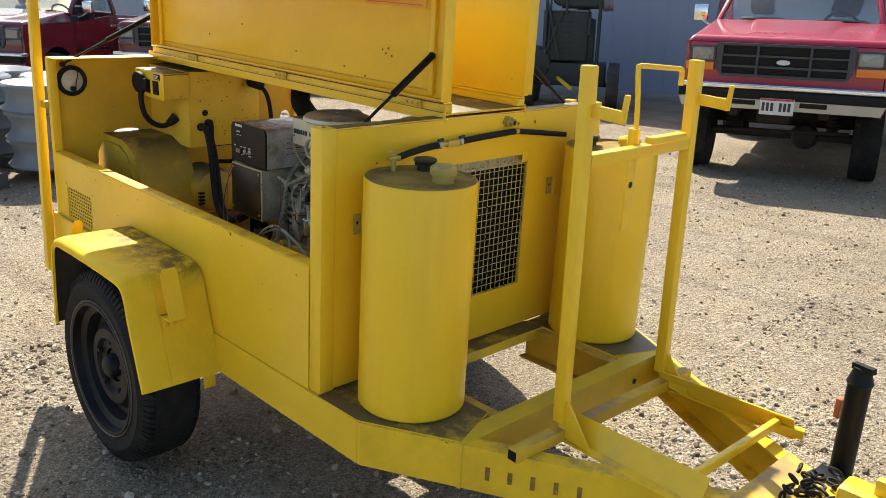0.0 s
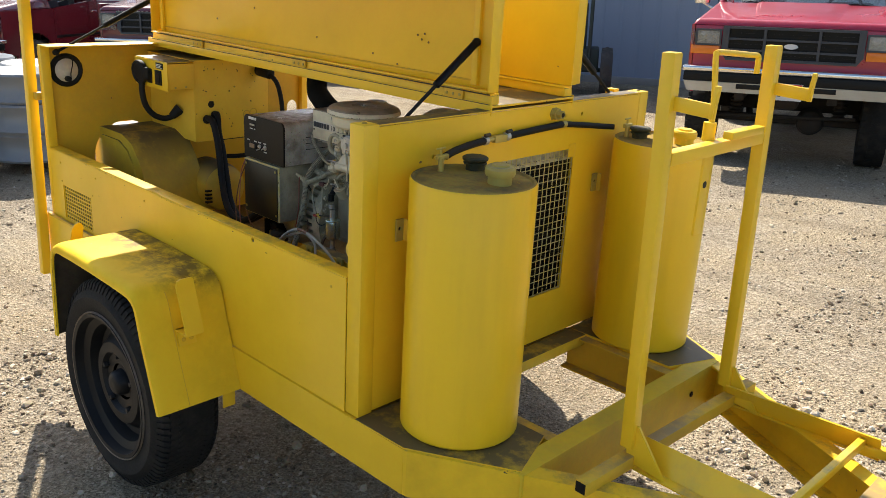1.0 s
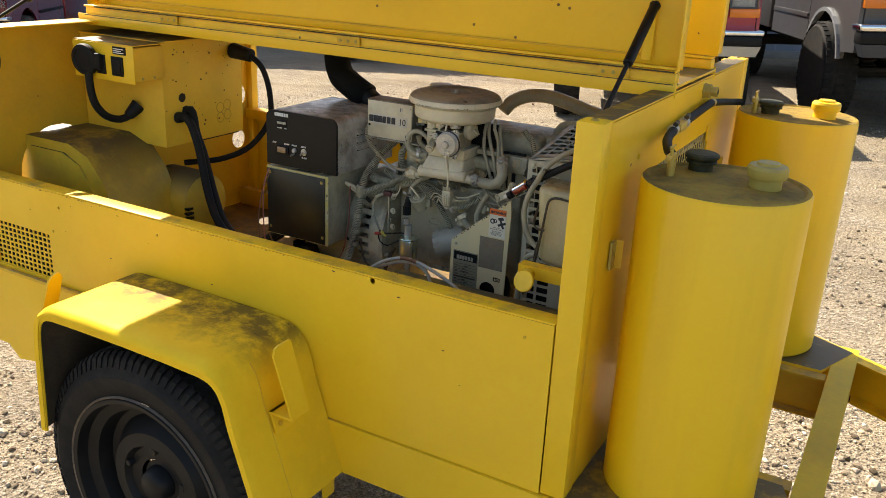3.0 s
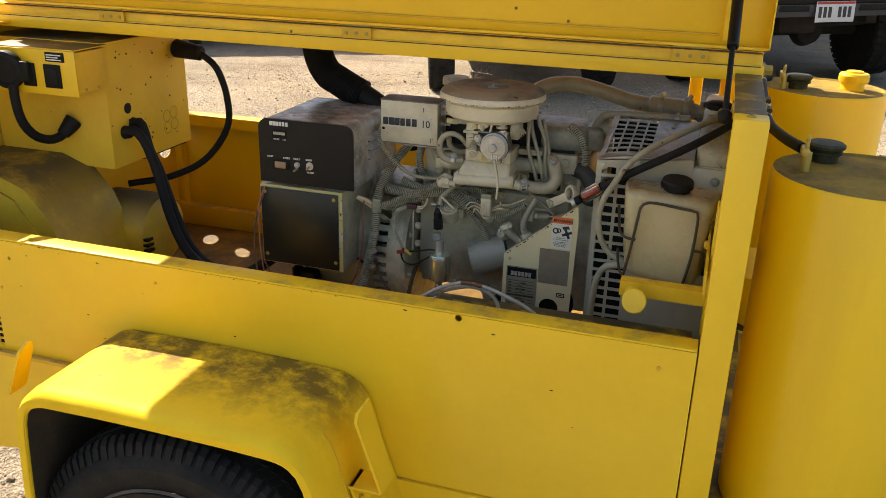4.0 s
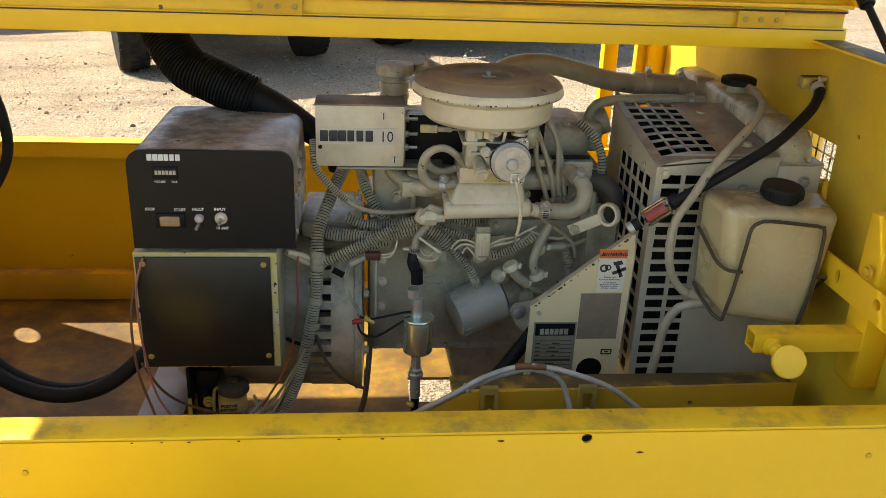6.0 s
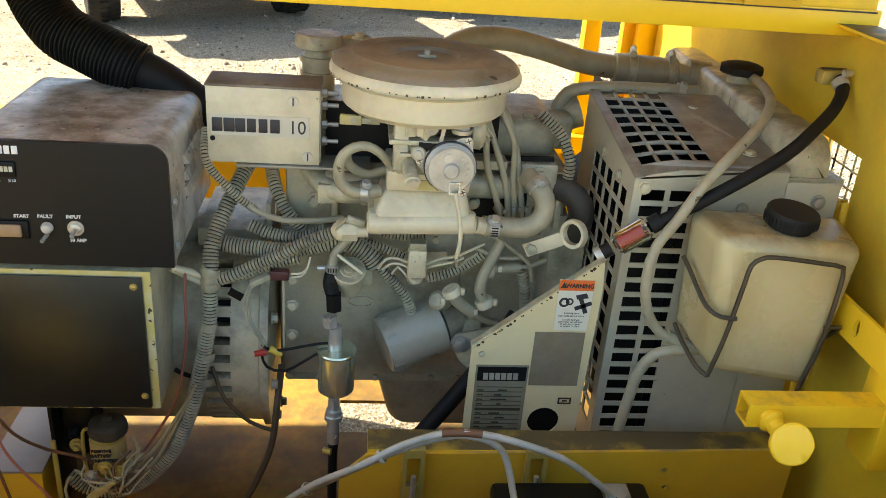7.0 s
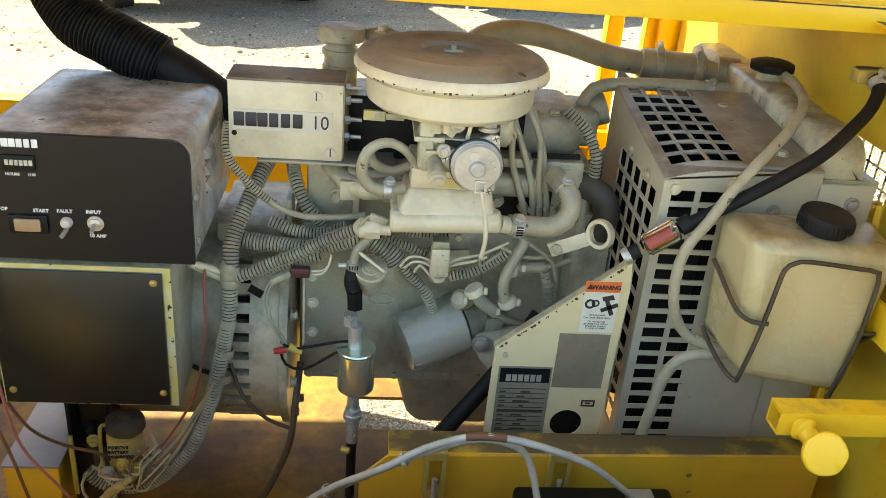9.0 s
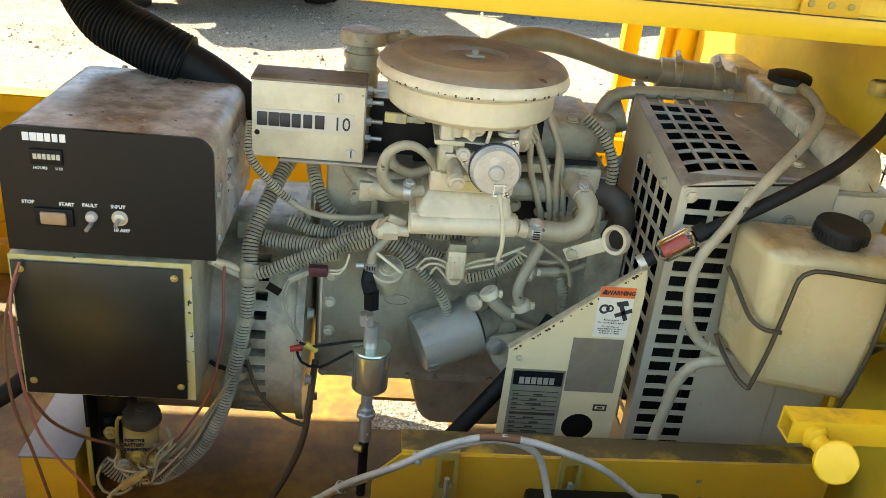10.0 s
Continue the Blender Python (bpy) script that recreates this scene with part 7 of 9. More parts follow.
fg = part("fan_guard", plate([[(gx0, 0.66), (gx1, 0.66), (gx1, 1.0455), (gx0 + 0.05, 1.0425), (gx0 + 0.02, 1.037), (gx0, 1.030)]] + [rect(x0, 0.668 + 0.0188 * k, x1, 0.681 + 0.0188 * k) for k in range(19) for x0, x1 in ((gx0 + 0.010, gx0 + 0.036), (gx0 + 0.042, gx0 + 0.068))], "y", gy0, 0.0022), M_STEELP, gen, "pale steel fan guard with slots", smooth=False)
part("guard_side", plate([[(gy0 + 0.0025, 0.66), (gy1, 0.66), (gy1, 1.030 + 0.16 * (gy1 - gy0)), (gy0 + 0.0025, 1.0305)]] + [rect(1.528 + 0.030 * i, 0.70 + 0.0262 * j, 1.528 + 0.030 * i + 0.0245, 0.70 + 0.0262 * j + 0.0212) for i in range(5) for j in range(12)], "x", gx0, 0.0022), M_STEELP, fg, smooth=False)
top = plate([rect(gx0, gy0, gx1, gy1)] + [rect(gx0 + 0.012 + 0.0205 * i, gy0 + 0.022 + 0.0262 * j, gx0 + 0.012 + 0.0205 * i + 0.0170, gy0 + 0.022 + 0.0262 * j + 0.0215) for i in range(4) for j in range(8)], "z", 1.0305, 0.0022)
for v in top.verts:
    v.co.z += (v.co.y - gy0) * 0.16 + float(np.interp(v.co.x - gx0, (0.0, 0.02, 0.05, 0.171), (0.0, 0.007, 0.0125, 0.0155))) * max(0.0, 1 - (v.co.y - gy0) / 0.2)
part("guard_top", top, M_TAUPE, fg, smooth=False)
for p, d in (((gx0 + 0.012, gy0, 1.022), (0, -1, 0)), ((gx0 + 0.075, gy0, 1.030), (0, -1, 0)), ((gx1 - 0.045, gy0, 1.0), (0, -1, 0)), ((gx0, 1.56, 1.015), (-1, 0, 0)), ((gx0, 1.63, 1.02), (-1, 0, 0)), ((-1.729, 1.548, 1.051), (0, 0, 1)), ((-1.748, 1.685, 1.062), (0, 0, 1))):
    part("guard_bolt", hexbolt(p, d, 0.006, 0.005), M_GREY, fg)
# added black sheet stands in for the shade inside the slots
part("slot_shade", box((gx0 + 0.008, gy0 + 0.030, 0.66), (gx1, gy0 + 0.034, 0.985), 0.001), M_BLACK_RUB, gen, "black sheet put in to darken the slots")
part("fan_shroud", plate([rect(1.535, 0.66, 1.97, 1.035), circ(1.755, 0.85, 0.16, 32)], "x", -1.80, 0.003), M_BLACK, gen)
# added black sheet at the open back keeps the top holes dark
part("guard_dark_sheet", box((gx0 + 0.004, 1.728, 0.66), (gx1 - 0.004, 1.731, 1.060), 0.0008), M_BLACK, gen)
fan = part("fan", cyl((-1.86, 1.755, 0.85), (-1.82, 1.755, 0.85), 0.04, 20), M_BLACK, gen)
for k in range(6):
    m = Matrix.Translation((-1.835, 1.755, 0.85)) @ Matrix.Rotation(k * math.pi / 3, 4, "X") @ Matrix.Rotation(0.5, 4, "Z")
    part("blade", box((-0.002, -0.03, 0.03), (0.002, 0.03, 0.15), 0.0008, m=m), M_BLACK, fan)
part("timing_cover", box((-1.955, 1.668, 0.66), (-1.912, 1.86, 0.945), 0.010, seg=3), M_GREY_DK, gen, "grimy front cover of the block")
part("belt_bracket", box((-1.918, 1.640, 0.66), (-1.872, 1.645, 0.93), 0.001), M_GREY, gen)
part("pulley", lathe([(0.06, 0), (0.065, 0.004), (0.055, 0.012), (0.065, 0.02), (0.06, 0.024)], 30, (-1.905, 1.755, 0.72), (1, 0, 0)), M_BLACK, gen)
part("fan_belt", tube([(-1.893, 1.755 + 0.062 * math.sin(q), (0.72 if math.cos(q) < 0 else 0.85) + 0.062 * math.cos(q)) for q in np.linspace(0, 2 * math.pi, 25)], 0.006, 8), M_BLACK_RUB, gen)

SEAT.xyz = (0.035, 0.01, 0)
# radiator: core, header tank, cap, side plate
rad = part("radiator_core", box((-1.735, 1.53, 0.585), (-1.674, 2.05, 1.028), 0.003), M_BLACK, gen, "black radiator core")
for k in range(57):
    z = 0.588 + 0.0077 * k
    part("fin", box((-1.671, 1.54, z), (-1.668, 2.04, z + 0.0025), 0), M_BLACK, rad, smooth=False)
bm = bmesh.new()
hoops = []
for y, zt, pinch in ((1.528, 1.046, 0.010), (1.530, 1.060, 0.006), (1.536, 1.070, 0.003), (1.548, 1.077, 0.001), (1.58, 1.080, 0.0), (1.61, 1.0805, 0.0), (1.625, 1.0775, 0.002), (1.64, 1.0815, 0.0), (1.80, 1.0835, 0.0), (1.95, 1.0835, 0.0), (1.972, 1.076, 0.003), (1.982, 1.060, 0.008), (1.985, 1.036, 0.012)):
    hoops.append([bm.verts.new((x, y, z)) for x, z in ((-1.727 + pinch, 1.030), (-1.7255 + pinch, zt - 0.009), (-1.7235 + pinch, zt - 0.004), (-1.719 + pinch, zt - 0.001), (-1.710, zt), (-1.692, zt + 0.0005),
                                                        (-1.681 - pinch, zt - 0.002), (-1.673 - pinch, zt - 0.008), (-1.669 - pinch, zt - 0.017), (-1.667 - pinch, 1.030))])
for a, b in zip(hoops, hoops[1:]):
    for k in range(9):
        bm.faces.new((a[k], a[k + 1], b[k + 1], b[k]))
bm.faces.new(hoops[0])
bm.faces.new(hoops[-1])
bmesh.ops.recalc_face_normals(bm, faces=bm.faces[:])
tank = part("header_tank", bm, M_GREY, rad, "grimy grey rounded header tank", angle=50)
part("end_bead", tube([(-1.7275, 1.645, 1.032), (-1.7265, 1.645, 1.062), (-1.7215, 1.645, 1.0715), (-1.708, 1.645, 1.0725), (-1.69, 1.645, 1.0725), (-1.672, 1.645, 1.060)], 0.0014, 8), M_GREY, tank)
for y in (1.60, 1.63, 1.70, 1.725):
    part("drip_run", beam((-1.7275, y, 1.034), (-1.7262, y + 0.003, 1.060 + 0.012 * (y > 1.65)), 0.0012, 0.0035), M_TAUPE, tank)
part("tank_seam", box((-1.7325, 1.53, 1.0305), (-1.7275, 1.985, 1.0335), 0.001), M_GREY_DK, tank)
part("top_boss", lathe([(0.012, 0), (0.013, 0.004), (0.010, 0.010), (0.004, 0.012)], 18, (-1.712, 1.60, 1.064)), M_GREY_DK, tank)
part("inlet_neck", cyl((-1.735, 1.842, 1.066), (-1.705, 1.838, 1.064), 0.023, 22), M_GREY_DK, tank)
part("header_flange", box((-1.748, 1.525, 1.022), (-1.655, 1.995, 1.031), 0.002), M_GREY, rad)
part("filler_neck", cyl((-1.699, 1.748, 1.080), (-1.699, 1.748, 1.094), 0.017, 20), M_GREY, rad)
part("radiator_cap", lathe([(0.024, 0), (0.029, 0.003), (0.029, 0.010), (0.020, 0.014), (0.006, 0.015)], 8, (-1.699, 1.748, 1.093)), M_BLACK_RUB, rad, "lobed radiator cap")
part("side_plate", box((-1.730, 1.512, 0.66), (-1.665, 1.516, 1.030), 0.001), M_STEELP, rad)
for z, x in ((1.008, -1.688), (0.96, -1.688), (0.90, -1.688)):
    part("plate_bolt", hexbolt((x, 1.512, z), (0, -1, 0), 0.0065, 0.005), M_TAUPE, rad)
SEAT.xyz = (0, 0.01, 0)
part("side_baffle", box((-1.634, 1.519, 0.50), (-1.613, 1.523, 1.010), 0.001), M_YEL_IN, trailer, "yellow baffle beside the radiator")
part("lower_plate", box((-1.76, 1.514, 0.60), (-1.635, 1.518, 0.66), 0.001), M_TAUPE, rad)
part("baffle_fold", tube([(-1.626, 1.50, 0.70), (-1.626, 1.50, 0.985), (-1.626, 1.512, 1.004), (-1.626, 1.56, 1.012)], 0.004, 8), M_YEL_IN, trailer)
SEAT.xyz = (0.02, 0.01, 0)
tp = part("radiator_hose", tube([(-2.085, 1.80, 1.060), (-2.07, 1.815, 1.083), (-2.035, 1.83, 1.100), (-1.985, 1.84, 1.103), (-1.93, 1.845, 1.092), (-1.87, 1.848, 1.076), (-1.81, 1.85, 1.069), (-1.75, 1.845, 1.068), (-1.715, 1.835, 1.062)], 0.0165, 18), M_HOSE, gen, "fat grey radiator hose")
part("sleeve", cyl((-1.825, 1.85, 1.069), (-1.735, 1.843, 1.066), 0.0215, 24, bevel=0.002), M_HOSE, tp)
for p in ((-1.80, 1.849, 1.069), (-1.745, 1.844, 1.067)):
    cl = part("hose_clamp", lathe([(0.0218, -0.006), (0.0232, -0.005), (0.0232, 0.005), (0.0218, 0.006)], 24, p, (1, -0.08, -0.02)), M_GREY, tp)
    part("clamp_screw", cyl((p[0] - 0.003, p[1] - 0.015, p[2] + 0.024), (p[0] + 0.004, p[1] + 0.012, p[2] + 0.026), 0.005, 8), M_GREY, cl)
part("heater_pipe", tube([(-1.925, 1.75, 1.015), (-1.922, 1.75, 1.035), (-1.910, 1.75, 1.056), (-1.885, 1.75, 1.063), (-1.83, 1.75, 1.066), (-1.735, 1.75, 1.066)], 0.0085, 12), M_HOSE, gen, "thin grey coolant pipe")
cl = part("pipe_clamp", lathe([(0.0088, -0.005), (0.0102, -0.004), (0.0102, 0.004), (0.0088, 0.005)], 18, (-1.760, 1.75, 1.066), (1, 0, 0)), M_ZINC, gen)
part("clamp_screw", hexbolt((-1.760, 1.742, 1.074), (0, -0.5, 0.8), 0.0045, 0.006), M_ZINC, gen)
SEAT.xyz = (0.003, 0.01, 0)
part("water_outlet", box((-1.955, 1.72, 0.985), (-1.885, 1.80, 1.035), 0.012, seg=3), M_GREY, gen)
part("outlet_stub", cyl((-1.90, 1.76, 1.02), (-1.872, 1.76, 1.03), 0.022, 18), M_GREY, gen)
part("black_elbow", tube([(-1.925, 1.65, 0.965), (-1.905, 1.635, 0.963), (-1.89, 1.628, 0.95), (-1.886, 1.628, 0.93), (-1.892, 1.635, 0.905)], 0.016, 14), M_ELBOW, gen, "dark lower hose elbow")
part("loom", tube([(-1.945, 1.66, 1.052), (-1.92, 1.65, 1.03), (-1.907, 1.64, 1.0), (-1.907, 1.64, 0.965)], 0.0065, 10, rib=0.0008, pitch=0.0045), [M_LOOM, M_GROOVE], gen)

SEAT.xyz = (0.005, 0.02, -0.004)
# corrugated wiring looms
for pts, r in (([(-2.290, 1.66, 0.985), (-2.309, 1.620, 0.952), (-2.329, 1.585, 0.905), (-2.331, 1.566, 0.868), (-2.333, 1.558, 0.82), (-2.340, 1.556, 0.775), (-2.348, 1.552, 0.735), (-2.358, 1.550, 0.694), (-2.378, 1.547, 0.640), (-2.398, 1.545, 0.610), (-2.425, 1.545, 0.582), (-2.455, 1.545, 0.568), (-2.490, 1.545, 0.572), (-2.512, 1.547, 0.590)], 0.0088),
               ([(-2.335, 1.60, 0.898), (-2.31, 1.598, 0.893), (-2.275, 1.592, 0.892), (-2.249, 1.585, 0.893), (-2.217, 1.582, 0.901), (-2.195, 1.580, 0.908), (-2.172, 1.582, 0.912)], 0.0095),
               ([(-2.330, 1.56, 0.862), (-2.305, 1.56, 0.872), (-2.28, 1.563, 0.884), (-2.254, 1.563, 0.896), (-2.235, 1.563, 0.908), (-2.213, 1.563, 0.919), (-2.185, 1.562, 0.931)], 0.0068),
               ([(-2.29, 1.61, 0.915), (-2.26, 1.605, 0.905), (-2.23, 1.60, 0.905), (-2.20, 1.598, 0.915)], 0.0075),
               ([(-2.300, 1.57, 0.865), (-2.275, 1.572, 0.876), (-2.25, 1.574, 0.884), (-2.228, 1.576, 0.889)], 0.0058),
               ([(-2.183, 1.59, 0.912), (-2.165, 1.588, 0.902), (-2.150, 1.586, 0.892), (-2.138, 1.584, 0.879)], 0.0125),
               ([(-2.140, 1.584, 0.882), (-2.128, 1.584, 0.868), (-2.117, 1.585, 0.856), (-2.101, 1.586, 0.834), (-2.092, 1.59, 0.812)], 0.0062),
               ([(-2.160, 1.592, 0.910), (-2.140, 1.59, 0.902), (-2.126, 1.59, 0.897), (-2.104, 1.59, 0.887)], 0.0052),
               ([(-2.135, 1.600, 0.915), (-2.11, 1.60, 0.912), (-2.08, 1.60, 0.912)], 0.0062),
               ([(-2.077, 1.575, 0.868), (-2.052, 1.575, 0.875), (-2.030, 1.575, 0.888), (-2.012, 1.575, 0.902)], 0.0055),
               ([(-2.270, 1.67, 0.972), (-2.262, 1.635, 0.955), (-2.248, 1.62, 0.930), (-2.232, 1.62, 0.91), (-2.224, 1.625, 0.89)], 0.0075)):
    part("wiring_loom", tube(pts, r, 14, rib=0.0009, pitch=0.0042), [M_LOOM, M_GROOVE], gen, "grey corrugated wiring loom")
for z, d in ((0.868, (0.1, 0, 1)), (0.858, (-0.2, 0.1, 1)), (0.876, (0.4, 0.1, 1))):
    part("tape_wrap", lathe([(0.0100, -0.006), (0.0112, -0.004), (0.0108, 0.004), (0.0098, 0.006)], 18, (-2.3305, 1.561, z), d, cap=False), M_HOSE, gen, "grey tape wrapped round the loom")
for k, z in enumerate((0.805, 0.765, 0.73)):
    part("dark_tape", lathe([(0.0092, -0.005), (0.0097, 0), (0.0092, 0.005)], 16, (-2.3335 - 0.004 * k, 1.557 - 0.001 * k, z), (0.12, 0.04, 1), cap=False), M_LOOM, gen)
part("cable_boot", tube([(-2.372, 1.555, 0.882), (-2.352, 1.56, 0.875), (-2.338, 1.562, 0.868)], 0.0045, 10), M_CREAM, gen)
part("black_tag", beam((-2.308, 1.552, 0.856), (-2.293, 1.55, 0.848), 0.003, 0.009), M_BLACK, gen)
part("breather_loom", tube([(-2.336, 1.612, 1.030), (-2.335, 1.592, 1.012), (-2.330, 1.588, 0.994), (-2.316, 1.588, 0.976), (-2.298, 1.590, 0.956), (-2.282, 1.592, 0.943)], 0.0048, 12, rib=0.0007, pitch=0.0036), [M_LOOM, M_GROOVE], gen)
part("breather_hose", tube([(-2.288, 1.590, 0.948), (-2.277, 1.590, 0.940), (-2.250, 1.590, 0.931), (-2.206, 1.594, 0.930), (-2.18, 1.60, 0.932)], 0.0038, 10), M_HOSE, gen)
for pts, m, r in (([(-2.357, 1.556, 0.878), (-2.359, 1.555, 0.85), (-2.360, 1.555, 0.80), (-2.366, 1.555, 0.752), (-2.378, 1.552, 0.70), (-2.405, 1.550, 0.650), (-2.425, 1.545, 0.622), (-2.450, 1.535, 0.602)], M_PINK, 0.0018),
                  ([(-2.350, 1.545, 0.73), (-2.372, 1.540, 0.690), (-2.404, 1.535, 0.640), (-2.440, 1.530, 0.606), (-2.475, 1.530, 0.600), (-2.500, 1.532, 0.610)], M_TAN, 0.0022), ([(-2.354, 1.545, 0.72), (-2.378, 1.540, 0.67), (-2.400, 1.535, 0.628), (-2.418, 1.532, 0.610), (-2.434, 1.532, 0.612), (-2.448, 1.535, 0.628)], M_TAN, 0.0022),
                  ([(-2.450, 1.533, 0.640), (-2.436, 1.530, 0.632), (-2.428, 1.530, 0.622), (-2.422, 1.535, 0.640), (-2.428, 1.54, 0.655)], M_TAN, 0.0024), ([(-2.504, 1.530, 0.604), (-2.512, 1.526, 0.586), (-2.505, 1.522, 0.566), (-2.485, 1.522, 0.562), (-2.470, 1.524, 0.572)], M_TAN, 0.0020),
                  ([(-2.35, 1.55, 0.715), (-2.385, 1.545, 0.665), (-2.42, 1.54, 0.618)], M_BROWN, 0.002), ([(-2.556, 1.49, 0.90), (-2.566, 1.48, 0.86), (-2.562, 1.47, 0.78), (-2.545, 1.46, 0.70), (-2.50, 1.45, 0.64), (-2.47, 1.45, 0.58)], M_PINK, 0.0016),
                  ([(-2.556, 1.50, 0.90), (-2.575, 1.48, 0.83), (-2.57, 1.46, 0.75), (-2.55, 1.45, 0.68), (-2.53, 1.44, 0.60)], M_BROWN, 0.0018), ([(-2.575, 1.50, 0.735), (-2.55, 1.50, 0.69), (-2.52, 1.515, 0.655), (-2.49, 1.522, 0.640), (-2.474, 1.53, 0.622)], M_BROWN, 0.0020),
                  ([(-2.335, 1.58, 0.728), (-2.38, 1.60, 0.705), (-2.44, 1.62, 0.670)], M_STRAP, 0.0055), ([(-2.34, 1.575, 0.735), (-2.36, 1.57, 0.725), (-2.38, 1.57, 0.735)], M_BLACK_RUB, 0.003),
                  ([(-2.335, 1.57, 0.74), (-2.32, 1.56, 0.70), (-2.29, 1.56, 0.665), (-2.262, 1.56, 0.652)], M_STRAP, 0.0025),
                  ([(-2.253, 1.60, 0.725), (-2.256, 1.57, 0.69), (-2.263, 1.56, 0.63), (-2.282, 1.557, 0.575), (-2.297, 1.555, 0.544), (-2.32, 1.55, 0.50)], M_STRAP, 0.0045),
                  ([(-2.375, 1.56, 0.88), (-2.345, 1.565, 0.862), (-2.33, 1.565, 0.855)], M_CREAM, 0.0045)):
    part("wire", tube(pts, r, 7), m, gen)
part("plug_half", box((-2.262, 1.556, 0.868), (-2.240, 1.567, 0.880), 0.002), paint("maroon_plastic", (0.08, 0.025, 0.025), 0.5), gen, "maroon connector")
part("plug_half", beam((-2.284, 1.558, 0.862), (-2.262, 1.561, 0.873), 0.009, 0.007, bevel=0.001), M_LOOM, gen)
for dx in (0.0, 0.004):
    part("sensor_wire", tube([(-2.284 + dx, 1.56, 0.862), (-2.292 + dx, 1.556, 0.845), (-2.288 + dx, 1.553, 0.815), (-2.276 + dx, 1.552, 0.795), (-2.270 + dx, 1.552, 0.782)], 0.0015, 7), M_LOOM, gen)
for k in range(2):
    part("pump_lead", tube([(-2.238, 1.56, 0.872 + 0.004 * k), (-2.226, 1.558, 0.874 + 0.004 * k), (-2.219, 1.558, 0.885), (-2.216, 1.56, 0.898)], 0.0014, 6), M_CREAM, gen)
SEAT.xyz = (0.003, 0.016, 0)
# temperature sensor plug, ring terminals, boots and elbows low on the head
cn = part("coolant_sensor", box((-2.1005, 1.562, 0.8705), (-2.0790, 1.578, 0.907), 0.0025), M_CREAM, gen, "cream sensor plug")
part("sensor_cap", box((-2.0995, 1.563, 0.907), (-2.0800, 1.58, 0.916), 0.0015), M_GREY, cn)
for k in range(4):
    part("sensor_rib", box((-2.0985 + 0.005 * k, 1.5605, 0.873), (-2.0965 + 0.005 * k, 1.5625, 0.900 - 0.006 * (k % 2)), 0.0005), M_CREAM, cn)
part("sensor_nose", cyl((-2.0895, 1.57, 0.8705), (-2.0895, 1.572, 0.865), 0.008, 14), M_CREAM, cn)
for pts in ([(-2.135, 1.572, 0.878), (-2.126, 1.569, 0.892), (-2.113, 1.568, 0.894), (-2.100, 1.57, 0.888)], [(-2.130, 1.573, 0.876), (-2.120, 1.57, 0.886), (-2.108, 1.569, 0.886), (-2.100, 1.57, 0.881)], [(-2.118, 1.573, 0.871), (-2.112, 1.57, 0.882), (-2.102, 1.569, 0.872), (-2.094, 1.575, 0.862)],
            [(-2.079, 1.575, 0.884), (-2.062, 1.572, 0.893), (-2.045, 1.573, 0.896), (-2.030, 1.575, 0.902), (-2.010, 1.578, 0.912)], [(-2.078, 1.573, 0.880), (-2.065, 1.570, 0.886), (-2.05, 1.571, 0.889), (-2.034, 1.574, 0.894)], [(-2.051, 1.525, 0.918), (-2.048, 1.53, 0.905), (-2.040, 1.55, 0.897), (-2.02, 1.565, 0.905)],
            [(-2.005, 1.578, 0.925), (-1.98, 1.578, 0.908), (-1.955, 1.58, 0.888), (-1.945, 1.585, 0.86)], [(-2.02, 1.58, 0.905), (-1.99, 1.58, 0.893), (-1.96, 1.584, 0.893), (-1.938, 1.59, 0.905)]):
    part("thin_wire", tube(pts, 0.0017 if pts[0][0] < -2.03 else 0.0026, 7), M_CREAM if pts[0][2] < 0.9 else M_HOSE, gen)
for x, z in ((-2.090, 0.852), (-2.068, 0.857)):
    rg = part("ring_terminal", lathe([(0.0035, 0), (0.0085, 0.0004), (0.0085, 0.0022), (0.0050, 0.0026)], 20, (x, 1.600, z), (0, -1, 0.1)), M_GREY, gen)
    part("terminal_nut", hexbolt((x, 1.5975, z), (0, -1, 0.1), 0.0048, 0.005), M_BRASS if x > -2.08 else M_ZINC, rg)
part("corner_bracket", plate([[(-2.078, 0.886), (-2.052, 0.888), (-2.048, 0.868), (-2.060, 0.850), (-2.078, 0.852)]], "y", 1.603, 0.004), M_GREY, gen)
part("bracket_bolt", hexbolt((-2.066, 1.603, 0.905), (0, -1, 0), 0.005, 0.005), M_GREY, gen)
for pts, name in (([(-2.046, 1.566, 0.853), (-2.039, 1.566, 0.841), (-2.028, 1.568, 0.831), (-2.017, 1.570, 0.822)], "oil_boot"), ([(-1.990, 1.58, 0.915), (-2.002, 1.575, 0.889), (-2.010, 1.572, 0.868), (-2.011, 1.572, 0.850), (-2.004, 1.572, 0.836)], "water_boot"), ([(-2.000, 1.588, 0.874), (-1.985, 1.588, 0.875), (-1.962, 1.588, 0.877)], "wire_boot")):
    bt = part(name, tube(pts, 0.0078 if name == "oil_boot" else 0.0068, 12), M_HOSE, gen)
    p = Vector(pts[0] if name != "water_boot" else pts[-1])
    part("boot_collar", lathe([(0.0105, -0.005), (0.0118, -0.003), (0.0118, 0.004), (0.009, 0.006)], 16, p, Vector(pts[1]) - Vector(pts[0]) if name != "water_boot" else (0.3, 0, -0.7)), M_CREAM, bt)
    for dx, dz in ((-0.011, -0.009), (0.012, 0.004)):
        part("collar_tab", box((p.x + dx - 0.0022, p.y - 0.010, p.z + dz - 0.004), (p.x + dx + 0.0022, p.y - 0.004, p.z + dz + 0.004), 0.0006), M_CREAM, bt)
